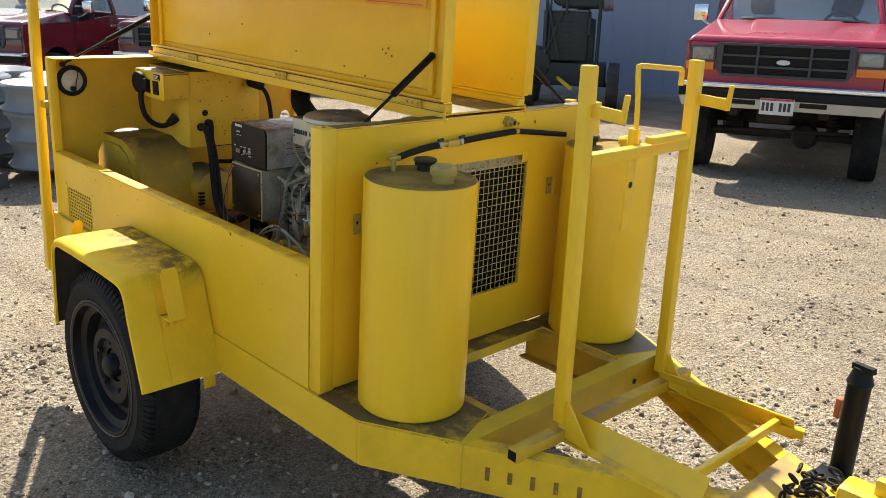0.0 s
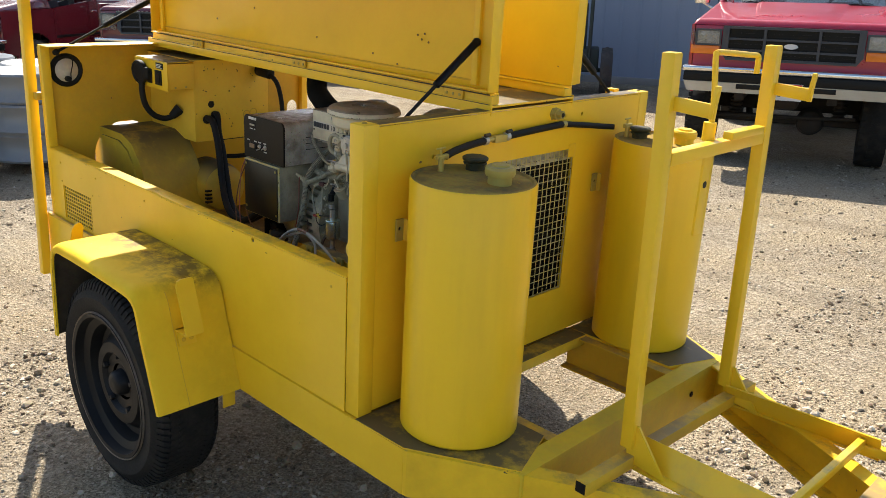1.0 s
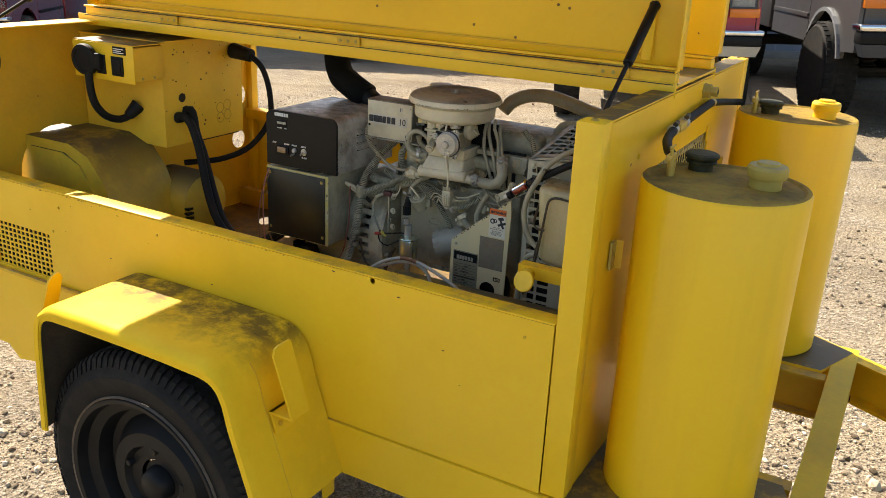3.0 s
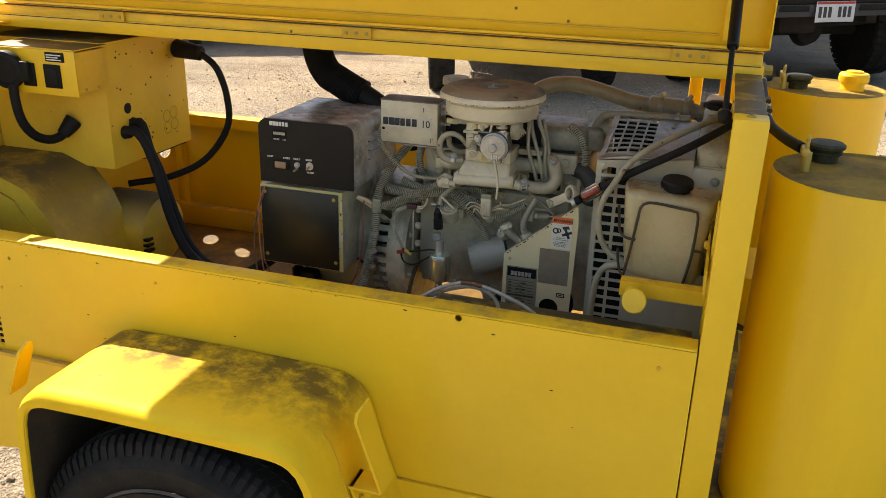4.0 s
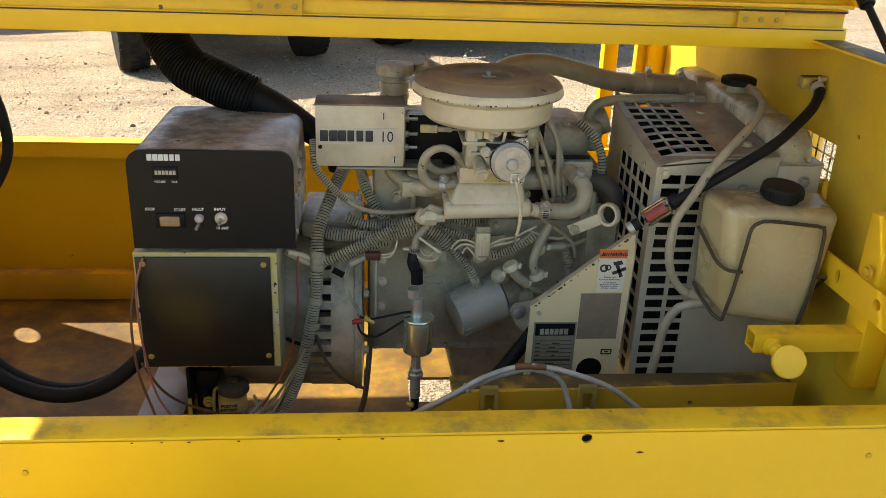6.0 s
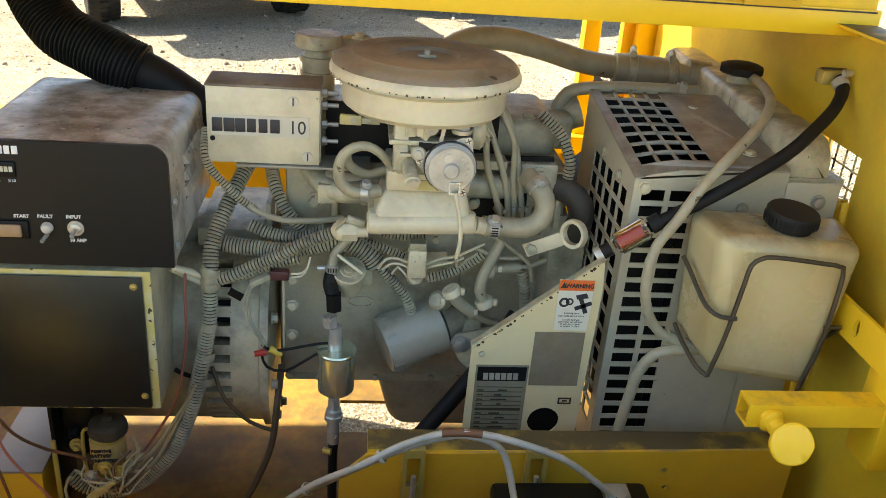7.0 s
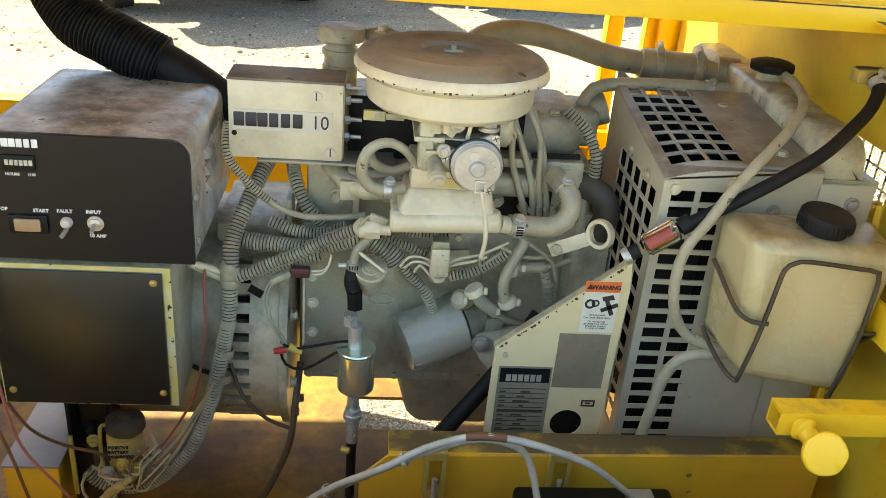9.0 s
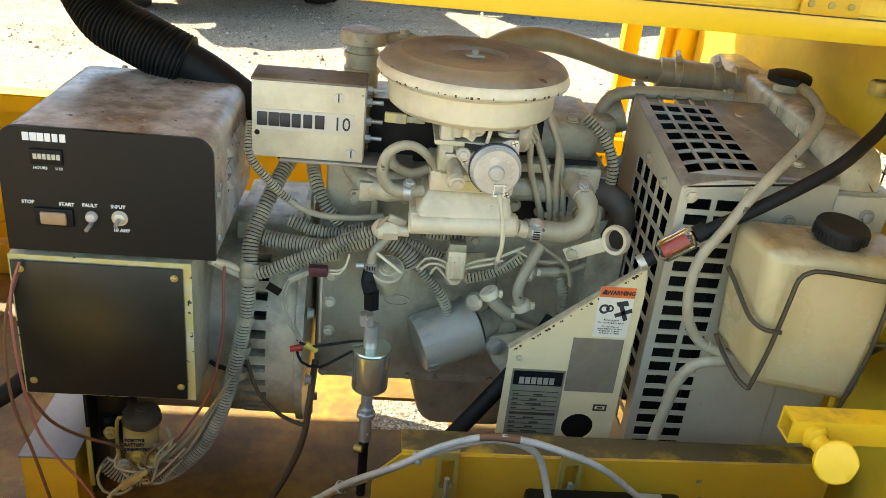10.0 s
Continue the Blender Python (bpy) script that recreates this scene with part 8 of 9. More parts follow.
part("oil_boot_tail", tube([(-2.020, 1.570, 0.824), (-2.005, 1.572, 0.812), (-1.985, 1.58, 0.802)], 0.0042, 10), M_HOSE, gen)
part("wire_tail", tube([(-1.962, 1.588, 0.877), (-1.948, 1.588, 0.880), (-1.930, 1.595, 0.884)], 0.0035, 10), M_HOSE, gen)
part("sender_stub", lathe([(0.011, 0), (0.012, 0.004), (0.012, 0.02), (0.008, 0.024)], 18, (-2.050, 1.60, 0.820), (-0.5, -0.7, 0.5)), M_GREY, gen)
part("pump_recess", box((-2.03, 1.625, 0.80), (-1.93, 1.64, 0.905), 0.004), M_GREY_DK, gen)
part("coil_spring", tube([(-1.96, 1.60, 0.875), (-1.95, 1.60, 0.84), (-1.945, 1.605, 0.80)], 0.006, 10, rib=0.001, pitch=0.005), M_GREY_DK, gen)

SEAT.xyz = (0, 0, 0)
# solenoid and its bracket below the connection box
SX, SYC = -2.455, 1.562
so = part("solenoid", lathe([(0.018, 0.590), (0.0205, 0.594), (0.0205, 0.656), (0.017, 0.660)], 28, (SX, SYC, 0)), M_OLIVE, gen, "round solenoid with printed band")
part("printed_band", lathe([(0.0208, 0.622), (0.0211, 0.623), (0.0211, 0.650), (0.0208, 0.651)], 28, (SX, SYC, 0), cap=False), M_YWRAP, so, "yellowed band with printed warning")
for words, a, z in (("POSITIVE", -0.10, 0.6425), ("BATTERY", -0.12, 0.6355), ("CONNECTION", 0.02, 0.6285)):
    slat_text(words, 0.0058, so, (SX + 0.0213 * math.sin(a), SYC - 0.0216 * math.cos(a), z), (1, 0.05, 0), (0, 0, 1), M_INK, bold=0.0002)
bm = lathe([(0.019, 0.656), (0.0225, 0.658), (0.0235, 0.661), (0.0225, 0.670), (0.018, 0.673), (0.006, 0.674)], 28, (SX + 0.002, SYC, 0))
for v in bm.verts:
    v.co += 0.0012 * noise.noise_vector(v.co * 60.0)
part("solenoid_cap", bm, M_SOIL_SHADE, so, "oily dirt-caked top flange")
part("cap_nut", hexbolt((SX + 0.002, SYC, 0.673), (0, 0, 1), 0.007, 0.006), M_SOIL_SHADE, so)
part("clamp_strap", tube([(SX - 0.018, SYC - 0.014, 0.672), (SX - 0.024, SYC - 0.012, 0.665), (SX - 0.026, SYC - 0.012, 0.63), (SX - 0.024, SYC - 0.014, 0.605)], 0.0024, 8), M_OLIVE, so)
for x, y, z, m in ((-2.488, 1.556, 0.645, M_OLIVE), (-2.470, 1.540, 0.610, M_ZINC), (-2.435, 1.540, 0.618, M_BRASS), (-2.452, 1.537, 0.626, M_BRASS)):
    sd = part("terminal_stud", cyl((x, y, z), (x, y - 0.012, z), 0.0035, 10), m, so)
    part("stud_nut", hexbolt((x, y - 0.003, z), (0, -1, 0), 0.0068, 0.005), m, sd)
brk = part("bracket_plate", box((-2.519, 1.556, 0.545), (-2.514, 1.640, 0.700), 0.001), M_BLACK, gen, "black bracket plate with a yellow edge")
part("plate_edge", box((-2.5195, 1.5525, 0.560), (-2.5135, 1.556, 0.650), 0.001), M_OLIVE, brk)
part("coil_box", box((-2.510, 1.572, 0.620), (-2.474, 1.620, 0.686), 0.004), M_BLACK, gen)
part("coil_terminal", lathe([(0.008, 0), (0.009, 0.003), (0.007, 0.010), (0.003, 0.014)], 16, (-2.494, 1.572, 0.652), (0, -1, 0)), M_BLACK, gen)
part("lower_block", box((-2.500, 1.572, 0.575), (-2.455, 1.600, 0.615), 0.004), M_SOIL_SHADE, gen)
pl = part("inline_connector", beam((-2.470, 1.520, 0.590), (-2.446, 1.516, 0.612), 0.010, 0.009, bevel=0.0015), M_YWRAP, gen, "yellowed inline wire connector")
part("connector_tab", beam((-2.447, 1.516, 0.611), (-2.436, 1.515, 0.620), 0.006, 0.005, bevel=0.001), M_YWRAP, pl)
part("connector_tail", tube([(-2.470, 1.520, 0.590), (-2.480, 1.518, 0.582), (-2.488, 1.516, 0.570)], 0.0026, 8), M_TAN, pl)

rng = random.Random(12)
for k in range(9):
    x0, z0 = rng.uniform(-2.478, -2.44), rng.uniform(0.605, 0.63)
    x1, z1 = rng.uniform(-2.44, -2.405), rng.uniform(0.600, 0.640)
    dip, out = rng.uniform(0.010, 0.03), rng.uniform(0.0, 0.02)
    pts = [(x0, 1.538, z0), (x0 - 0.008 + out, 1.530 - 0.001 * k, z0 - dip * 0.5), ((x0 + x1) / 2 + out * 0.4, 1.526 - 0.001 * k, min(z0, z1) - dip * 0.4), (x1 - 0.008, 1.53, z1 - 0.004), (x1 + 0.010, 1.545, z1 + 0.012)]
    part("wire", tube(pts, rng.choice((0.0012, 0.0015, 0.0018)), 6, step=0.006), rng.choice((M_TAN, M_TAN, M_TAN, M_BROWN)), gen)

SEAT.xyz = (0, 0.008, 0)
# overflow bottle, its wire cradle and cap
ob_ = part("overflow_bottle", solid([(-1.783, 1.410, 0.850), (-1.672, 1.403, 0.836), (-1.645, 1.495, 0.845), (-1.800, 1.495, 0.862)], [(-1.800, 1.418, 1.006), (-1.650, 1.410, 1.000), (-1.632, 1.495, 1.002), (-1.808, 1.495, 1.008)]), M_PLASTIC, gen, "yellowed translucent plastic coolant bottle")
bmb = bmesh.new()
bmb.from_mesh(ob_.data)
bmesh.ops.bevel(bmb, geom=bmb.edges[:], offset=0.014, segments=4, affect="EDGES", profile=0.5)
bmb.to_mesh(ob_.data)
bmb.free()
ob_.data.polygons.foreach_set("use_smooth", [True] * len(ob_.data.polygons))
part("bottle_cap", lathe([(0.023, 0), (0.023, 0.005), (0.0264, 0.006), (0.0270, 0.0160), (0.0252, 0.0188), (0.005, 0.0195)], 40, (-1.715, 1.452, 1.005), (0.05, -0.1, 1)), M_BLACK_RUB, ob_, "black screw cap")
for k in range(36):
    m = Matrix.Translation((-1.715, 1.450, 1.003)) @ Matrix.Rotation(k * math.pi / 18, 4, "Z")
    part("cap_rib", box((0.0264, -0.0006, 0.0065), (0.0275, 0.0006, 0.0155), 0, m=m), M_BLACK_RUB, ob_, smooth=False)
part("wire_cradle", tube([(-1.787, 1.406, 0.850), (-1.779, 1.404, 0.90), (-1.772, 1.405, 0.960), (-1.769, 1.406, 0.980), (-1.760, 1.406, 0.988), (-1.745, 1.406, 0.990), (-1.695, 1.403, 0.986), (-1.680, 1.402, 0.984), (-1.673, 1.402, 0.974), (-1.676, 1.400, 0.90), (-1.688, 1.400, 0.832)], 0.0025, 8), M_WIRE, gen, "bent wire cradle")
part("cradle_arm", tube([(-1.812, 1.47, 0.958), (-1.809, 1.455, 0.950), (-1.803, 1.425, 0.932), (-1.798, 1.411, 0.926), (-1.788, 1.405, 0.922), (-1.772, 1.403, 0.921)], 0.0025, 8), M_WIRE, gen)
part("cradle_arm", tube([(-1.677, 1.400, 0.915), (-1.662, 1.402, 0.914), (-1.655, 1.41, 0.908), (-1.652, 1.44, 0.875), (-1.652, 1.46, 0.85)], 0.0025, 8), M_WIRE, gen)
part("cradle_arm", tube([(-1.787, 1.406, 0.850), (-1.795, 1.42, 0.853), (-1.803, 1.45, 0.866), (-1.806, 1.47, 0.876)], 0.0025, 8), M_WIRE, gen)
part("overflow_tube", tube([(-1.658, 1.734, 1.094), (-1.659, 1.702, 1.094), (-1.668, 1.655, 1.092), (-1.689, 1.602, 1.090), (-1.725, 1.547, 1.080), (-1.775, 1.497, 1.058), (-1.807, 1.477, 1.030), (-1.824, 1.475, 0.998), (-1.841, 1.477, 0.965), (-1.847, 1.472, 0.930), (-1.839, 1.472, 0.889), (-1.819, 1.472, 0.862), (-1.793, 1.470, 0.852), (-1.776, 1.466, 0.850)], 0.0058, 14), M_HOSE, gen, "pale overflow tube")
part("tube_boot", tube([(-1.812, 1.471, 0.860), (-1.795, 1.469, 0.853), (-1.776, 1.462, 0.850)], 0.0068, 12), M_GREY_DK, gen, "dirty rubber tube boot")
part("drain_tube", tube([(-1.848, 1.475, 0.70), (-1.843, 1.466, 0.78), (-1.838, 1.465, 0.815), (-1.824, 1.463, 0.840), (-1.800, 1.462, 0.846), (-1.776, 1.462, 0.848)], 0.0064, 12), M_HOSE, gen)

SEAT.xyz = (0.023, 0.038, -0.015)
# fuel line with clear filter
fl = thing("engine_fuel_line", "black fuel hose with a red inline filter", "hose", at=(-1.80, 1.47, 1.03))
part("hose", tube([(-1.868, 1.46, 0.999), (-1.842, 1.455, 1.018), (-1.80, 1.455, 1.044), (-1.735, 1.47, 1.080), (-1.69, 1.50, 1.104), (-1.660, 1.526, 1.121), (-1.646, 1.546, 1.137), (-1.648, 1.558, 1.145)], 0.0072, 12), M_BLACK_RUB, fl)
part("filter_bowl", cyl((-1.903, 1.462, 0.974), (-1.872, 1.46, 0.997), 0.0128, 20, 0.0128, bevel=0.003), M_FILTER, fl, "clear filter bowl")
part("filter_element", cyl((-1.903, 1.462, 0.974), (-1.877, 1.46, 0.9935), 0.0098, 16), M_AMBER, fl)
part("filter_collar", cyl((-1.870, 1.46, 0.9985), (-1.860, 1.4595, 1.0055), 0.0098, 16), M_BLACK_RUB, fl)
part("nipple", cyl((-1.908, 1.462, 0.970), (-1.922, 1.463, 0.96), 0.008, 12), M_BLACK_RUB, fl)
part("clip", lathe([(0.0085, -0.004), (0.0095, 0), (0.0085, 0.004)], 14, (-1.92, 1.463, 0.9612), (0.8, 0, 0.55)), M_ZINC, fl)
wf = part("wall_fitting", box((-1.665, 1.560, 1.136), (-1.636, 1.578, 1.152), 0.002), M_BRASS, fl, "brass elbow block on the bulkhead")
part("fitting_stem", cyl((-1.640, 1.566, 1.146), (-1.634, 1.566, 1.146), 0.008, 12), M_BRASS, wf)
part("wall_bracket", box((-1.664, 1.566, 1.1525), (-1.634, 1.572, 1.1540), 0.0004), M_WIRE, wf)
part("hose_clamp", lathe([(0.0078, -0.005), (0.0092, -0.004), (0.0092, 0.004), (0.0078, 0.005)], 16, (-1.647, 1.551, 1.141), (-0.1, 0.8, 0.6)), M_ZINC, fl)
part("clamp_screw", cyl((-1.650, 1.545, 1.153), (-1.640, 1.547, 1.154), 0.004, 8), M_ZINC, fl)
part("black_pipe", tube([(-1.98, 1.56, 0.83), (-2.02, 1.535, 0.775), (-2.06, 1.52, 0.725), (-2.11, 1.51, 0.66)], 0.0105, 12), M_BLACK_RUB, fl)

SEAT.xyz = (-0.024, -0.02, 0.025)
# wall bracket with door latch stub
lat = thing("door_latch_bar", "yellow square tube with a round latch stub", "latch", at=(-1.72, 1.34, 0.86))
tb = plate([rect(-0.0125, -0.0125, 0.0125, 0.0125), rect(-0.0095, -0.0095, 0.0095, 0.0095)], "x", -1.782, 0.137)
bmesh.ops.translate(tb, verts=tb.verts, vec=(0, 1.345, 0.860))
SEAT.xyz = (-0.001, -0.008, 0.004)
part("bar", tb, M_YEL_FOLD, lat)
SEAT.xyz = (-0.024, -0.02, 0.025)
part("stub", cyl((-1.738, 1.348, 0.838), (-1.730, 1.312, 0.831), 0.0095, 14, 0.0085), M_YEL, lat)
part("weld_bead", lathe([(0.008, 0.0), (0.0125, 0.001), (0.0135, 0.004), (0.0115, 0.007), (0.0085, 0.009)], 14, (-1.7375, 1.3445, 0.8375), (0.3, -0.9, -0.25), cap=False), M_YEL_FOLD, lat)
bm = lathe([(0.0165, -0.001), (0.0198, 0.001), (0.0208, 0.0035), (0.0205, 0.007), (0.0190, 0.0082), (0.010, 0.0086), (0.002, 0.0087)], 30, (-1.730, 1.314, 0.832), (-0.12, -0.85, 0.32))
for v in bm.verts:
    v.co += 0.0011 * noise.noise_vector(v.co * 70.0)
part("stub_pad", bm, M_YEL, lat, angle=30)
SEAT.xyz = (0, 0, 0)
part("wall_strip", box((-1.646, 1.322, 0.80), (-1.612, 1.366, 1.022), 0.002), M_YEL, trailer, "yellow upright latch strip")
bm = plate([rect(1.252, 0.902, 1.477, 0.942), circ(1.275, 0.922, 0.006, 10, 0.010), circ(1.305, 0.926, 0.008, 12, 0.007), circ(1.395, 0.922, 0.005, 10, 0.010), circ(1.44, 0.922, 0.004, 10, 0.008)], "x", -1.652, 0.004)
ls = part("latch_slide", bm, M_YEL, trailer, "slotted yellow latch slide")
part("slide_stud", hexbolt((-1.652, 1.470, 0.930), (-1, 0, 0), 0.006, 0.010, False), M_ZINC, ls)
part("slide_stud", hexbolt((-1.652, 1.335, 0.955), (-1, 0, 0), 0.007, 0.006), M_YEL_IN, ls)

# battery and its tray wall
part("tray_wall", plate([[(-2.170, 0.50), (-2.170, 0.705), (-2.140, 0.735), (-1.655, 0.744), (-1.655, 0.50)], circ(-1.80, 0.69, 0.0035, 8), circ(-1.805, 0.715, 0.0035, 8)], "y", 1.425, 0.004), M_YEL_IN, trailer, "yellow battery tray wall")
part("tray_fold", box((-2.140, 1.429, 0.734), (-1.655, 1.465, 0.739), 0.001), M_YEL_TOP, trailer)
bat = thing("battery", "black lead-acid battery in the tray", "battery", at=(-2.0, 1.33, ZD))
part("case", box((-2.003, 1.235, ZD + 0.003), (-1.836, 1.405, 0.694), 0.006), M_BLACK, bat)
part("lid", box((-2.006, 1.232, 0.694), (-1.833, 1.408, 0.714), 0.006), M_BLACK, bat)
for x, y in ((-1.990, 1.29), (-1.875, 1.37)):
    p = part("terminal_post", cyl((x, y, 0.714), (x, y, 0.731), 0.009, 14), M_ZINC, bat)
    part("terminal_clamp", box((x - 0.014, y - 0.015, 0.717), (x + 0.014, y + 0.02, 0.727), 0.002), M_ZINC, p)
for x in (-2.090, -1.955):
    hk = part("hold_down", plate([rect(x - 0.012, 0.60, x + 0.012, 0.748), rect(x - 0.007, 0.70, x + 0.007, 0.738)], "y", 1.415, 0.008), M_OLIVE, bat)
    part("hold_rod", cyl((x, 1.41, 0.62), (x, 1.41, 0.718), 0.003, 8), M_ZINC, hk)
bc = thing("battery_cables", "pale grey battery cables arching over the tray", "cable", at=(-2.05, 1.36, 0.72))
part("cable", tube([(-2.25, 1.42, 0.655), (-2.20, 1.385, 0.725), (-2.146, 1.365, 0.771), (-2.108, 1.363, 0.797), (-2.065, 1.362, 0.813), (-2.030, 1.362, 0.8115), (-1.996, 1.363, 0.802), (-1.943, 1.365, 0.779), (-1.900, 1.368, 0.744), (-1.882, 1.37, 0.727)], 0.0037, 10), M_CABLE, bc)
part("cable", tube([(-2.26, 1.43, 0.645), (-2.205, 1.395, 0.71), (-2.150, 1.372, 0.762), (-2.115, 1.370, 0.783), (-2.085, 1.370, 0.796), (-2.055, 1.370, 0.804), (-2.031, 1.370, 0.801), (-2.010, 1.370, 0.790), (-1.999, 1.368, 0.770), (-1.990, 1.35, 0.733), (-1.99, 1.32, 0.727), (-1.99, 1.29, 0.727)], 0.0037, 10), M_CABLE, bc)
part("red_tape", tube([(-2.070, 1.362, 0.8125), (-2.05, 1.362, 0.8135), (-2.03, 1.362, 0.8115)], 0.0042, 10), M_BROWN, bc)
for p, d in (((-2.128, 1.366, 0.780), (1, 0, 0.7)), ((-2.202, 1.389, 0.719), (0.7, -0.4, 0.8))):
    part("cable_tie", lathe([(0.0068, -0.002), (0.0074, 0), (0.0068, 0.002)], 16, p, d, cap=False), M_CABLE, bc)

# corrugated exhaust hose, and the far wall's square tube posts
ex = thing("exhaust_hose", "thick black corrugated exhaust hose", "exhaust hose", at=(-2.45, 1.76, 1.0))
part("hose", tube([(-2.60, 1.93, 1.29), (-2.585, 1.86, 1.21), (-2.565, 1.81, 1.145), (-2.53, 1.78, 1.100), (-2.49, 1.765, 1.082), (-2.45, 1.755, 1.066), (-2.425, 1.752, 1.056)], 0.0325, 24, rib=0.0019, pitch=0.0050), M_BLACK_RUB, ex)
part("pipe", tube([(-2.43, 1.753, 1.060), (-2.40, 1.75, 1.047), (-2.36, 1.745, 1.024), (-2.31, 1.74, 0.985), (-2.30, 1.745, 0.95)], 0.0255, 18, r2=0.015), M_BLACK_RUB, ex)
for x in (-1.74, -1.665):
    part("door_post", box((x, 2.285, ZD + 0.004), (x + 0.032, 2.316, ZT - 0.006), 0.003), M_YEL, trailer)


# ---- yard: building, vehicles, scrap ----
# the pinker dust tone on upward faces paints in the sky's sheen
M_RED = paint("red_car_paint", (0.36, 0.008, 0.030), 0.28, second=(0.40, 0.018, 0.048), big=1.5, mix=0.4, grain=0.05, bump=0.0, coat=0.6, dust=(0.42, 0.06, 0.10), dust_amount=0.25)
M_MAROON = paint("maroon_car_paint", (0.12, 0.010, 0.018), 0.22, second=(0.15, 0.02, 0.025), big=1.5, mix=0.4, grain=0.05, bump=0.0, coat=0.8)
M_DARKCAR = paint("charcoal_car_paint", (0.055, 0.053, 0.054), 0.35, second=(0.06, 0.055, 0.05), big=2, mix=0.5, grain=0.08, bump=0.0, coat=0.4)
M_SILVERTRIM = paint("grey_plastic_trim", (0.16, 0.165, 0.175), 0.5, grain=0.1, bump=0.02)
M_GRILLE = paint("dark_grey_grille", (0.035, 0.04, 0.05), 0.45, grain=0.08, bump=0.02)
M_AMBERLENS = paint("amber_lens", (0.75, 0.20, 0.02), 0.2, grain=0.03, bump=0)
M_LAMPBACK = paint("lamp_reflector", (0.52, 0.52, 0.50), 0.25, 0.3, grain=0.05, bump=0)
M_VALANCE = paint("weathered_valance", (0.45, 0.41, 0.33), 0.6, second=(0.55, 0.52, 0.45), big=5, mix=0.6, grain=0.2)
M_UNDER = paint("rusty_chassis", (0.016, 0.013, 0.011), 0.85, second=(0.04, 0.026, 0.018), big=8, mix=0.7, grain=0.3)
M_SEAT = paint("dark_cloth", (0.03, 0.03, 0.035), 0.9, grain=0.2, bump=0.05)
M_PLATEW = paint("white_number_plate", (0.62, 0.62, 0.62), 0.4, grain=0.05, bump=0)
M_WALL = paint("blue_grey_steel_siding", (0.27, 0.31, 0.39), 0.5, second=(0.225, 0.26, 0.33), big=0.8, mix=0.5, grain=0.06, bump=0.01, streak=True)


def pickup(name, label, at, turn, coat, bumper_low, arch_trim=None, size=1.0, track=0.76, rubber=None, wide=0.88, lift=0.0, amber=True):
    """A pickup truck in its own axes: front towards -y, x to the right of one who faces it."""
    t = thing(name, label, "pickup truck", at=at, turn=turn, group="parked pickups")
    t.matrix_world = Matrix.Translation((at[0], at[1], 0.04 * (at[0] + 2.46) + lift)) @ TILT @ pose(0, 0, 0, 0, 0, turn) @ Matrix.Diagonal((size, size, size, 1))
    W, G, AZ = wide, 0.675 * wide, 0.40 - lift / size
    # nose and bonnet
    bm = solid([(-W, 0.05, 1.213), (W, 0.05, 1.213), (W, 1.28, 1.24), (-W, 1.28, 1.24)], [(-W * 0.95, 0.10, 1.275), (W * 0.95, 0.10, 1.275), (W * 0.92, 1.28, 1.425), (-W * 0.92, 1.28, 1.425)])
    bmesh.ops.bevel(bm, geom=bm.edges[:], offset=0.035, segments=4, affect="EDGES", profile=0.6)
    hood = part("bonnet", bm, coat, t)
    bm = solid([(-0.38, 0.13, 1.274), (0.38, 0.13, 1.274), (0.46, 1.25, 1.418), (-0.46, 1.25, 1.418)], [(-0.34, 0.17, 1.287), (0.34, 0.17, 1.287), (0.42, 1.22, 1.438), (-0.42, 1.22, 1.438)])
    bmesh.ops.bevel(bm, geom=bm.edges[:], offset=0.01, segments=2, affect="EDGES")
    part("bonnet_bulge", bm, coat, hood)
    part("nose_panel", box((-W * 0.96, 0.05, 0.80), (W * 0.96, 0.12, 1.215), 0.012), coat, t)
    outline = [(-G, 1.214), (-G, 0.97), (-G + 0.05, 0.897), (G - 0.05, 0.897), (G, 0.97), (G, 1.214)]
    cells = [rect(a0, b0, a1, b1) for a0, a1 in ((-G + 0.06, -0.252), (-0.228, 0.228), (0.252, G - 0.06)) for b0, b1 in ((0.922, 0.985), (1.005, 1.088), (1.106, 1.190))]
    g = part("grille", plate([outline] + cells, "y", 0.015, 0.035), M_GRILLE, t, "dark grey plastic grille")
    part("grille_back", box((-G + 0.04, 0.049, 0.915), (G - 0.04, 0.0535, 1.195), 0), M_BLACK, g)
    for b0 in (0.953, 1.046, 1.148):
        part("grille_bar", box((-G + 0.06, 0.040, b0 - 0.004), (G - 0.06, 0.046, b0 + 0.004), 0), M_BLACK, g)
    ov = plate([circ(0, 0, 0.062, 28, 0.024)], "y", 0, 0.008)
    bmesh.ops.translate(ov, verts=ov.verts, vec=(0.0, 0.006, 1.046))
    part("oval_badge", ov, M_PLATEW, g, "plain oval badge")
    for s in (-1, 1):
        hl = part("headlight", box((min(s * 0.695 * W, s * 0.935 * W), 0.028, 1.036), (max(s * 0.695 * W, s * 0.935 * W), 0.05, 1.172), 0.008), M_LAMPBACK, t, "clear rectangular headlight")
        part("lens", box((min(s * 0.70 * W, s * 0.93 * W), 0.016, 1.040), (max(s * 0.70 * W, s * 0.93 * W), 0.026, 1.168), 0.004), M_LENS, hl)
        part("lamp_bezel", plate([rect(min(s * 0.685 * W, s * 0.945 * W), 1.028, max(s * 0.685 * W, s * 0.945 * W), 1.182), rect(min(s * 0.705 * W, s * 0.925 * W), 1.045, max(s * 0.705 * W, s * 0.925 * W), 1.164)], "y", 0.011, 0.012), M_GRILLE, hl)
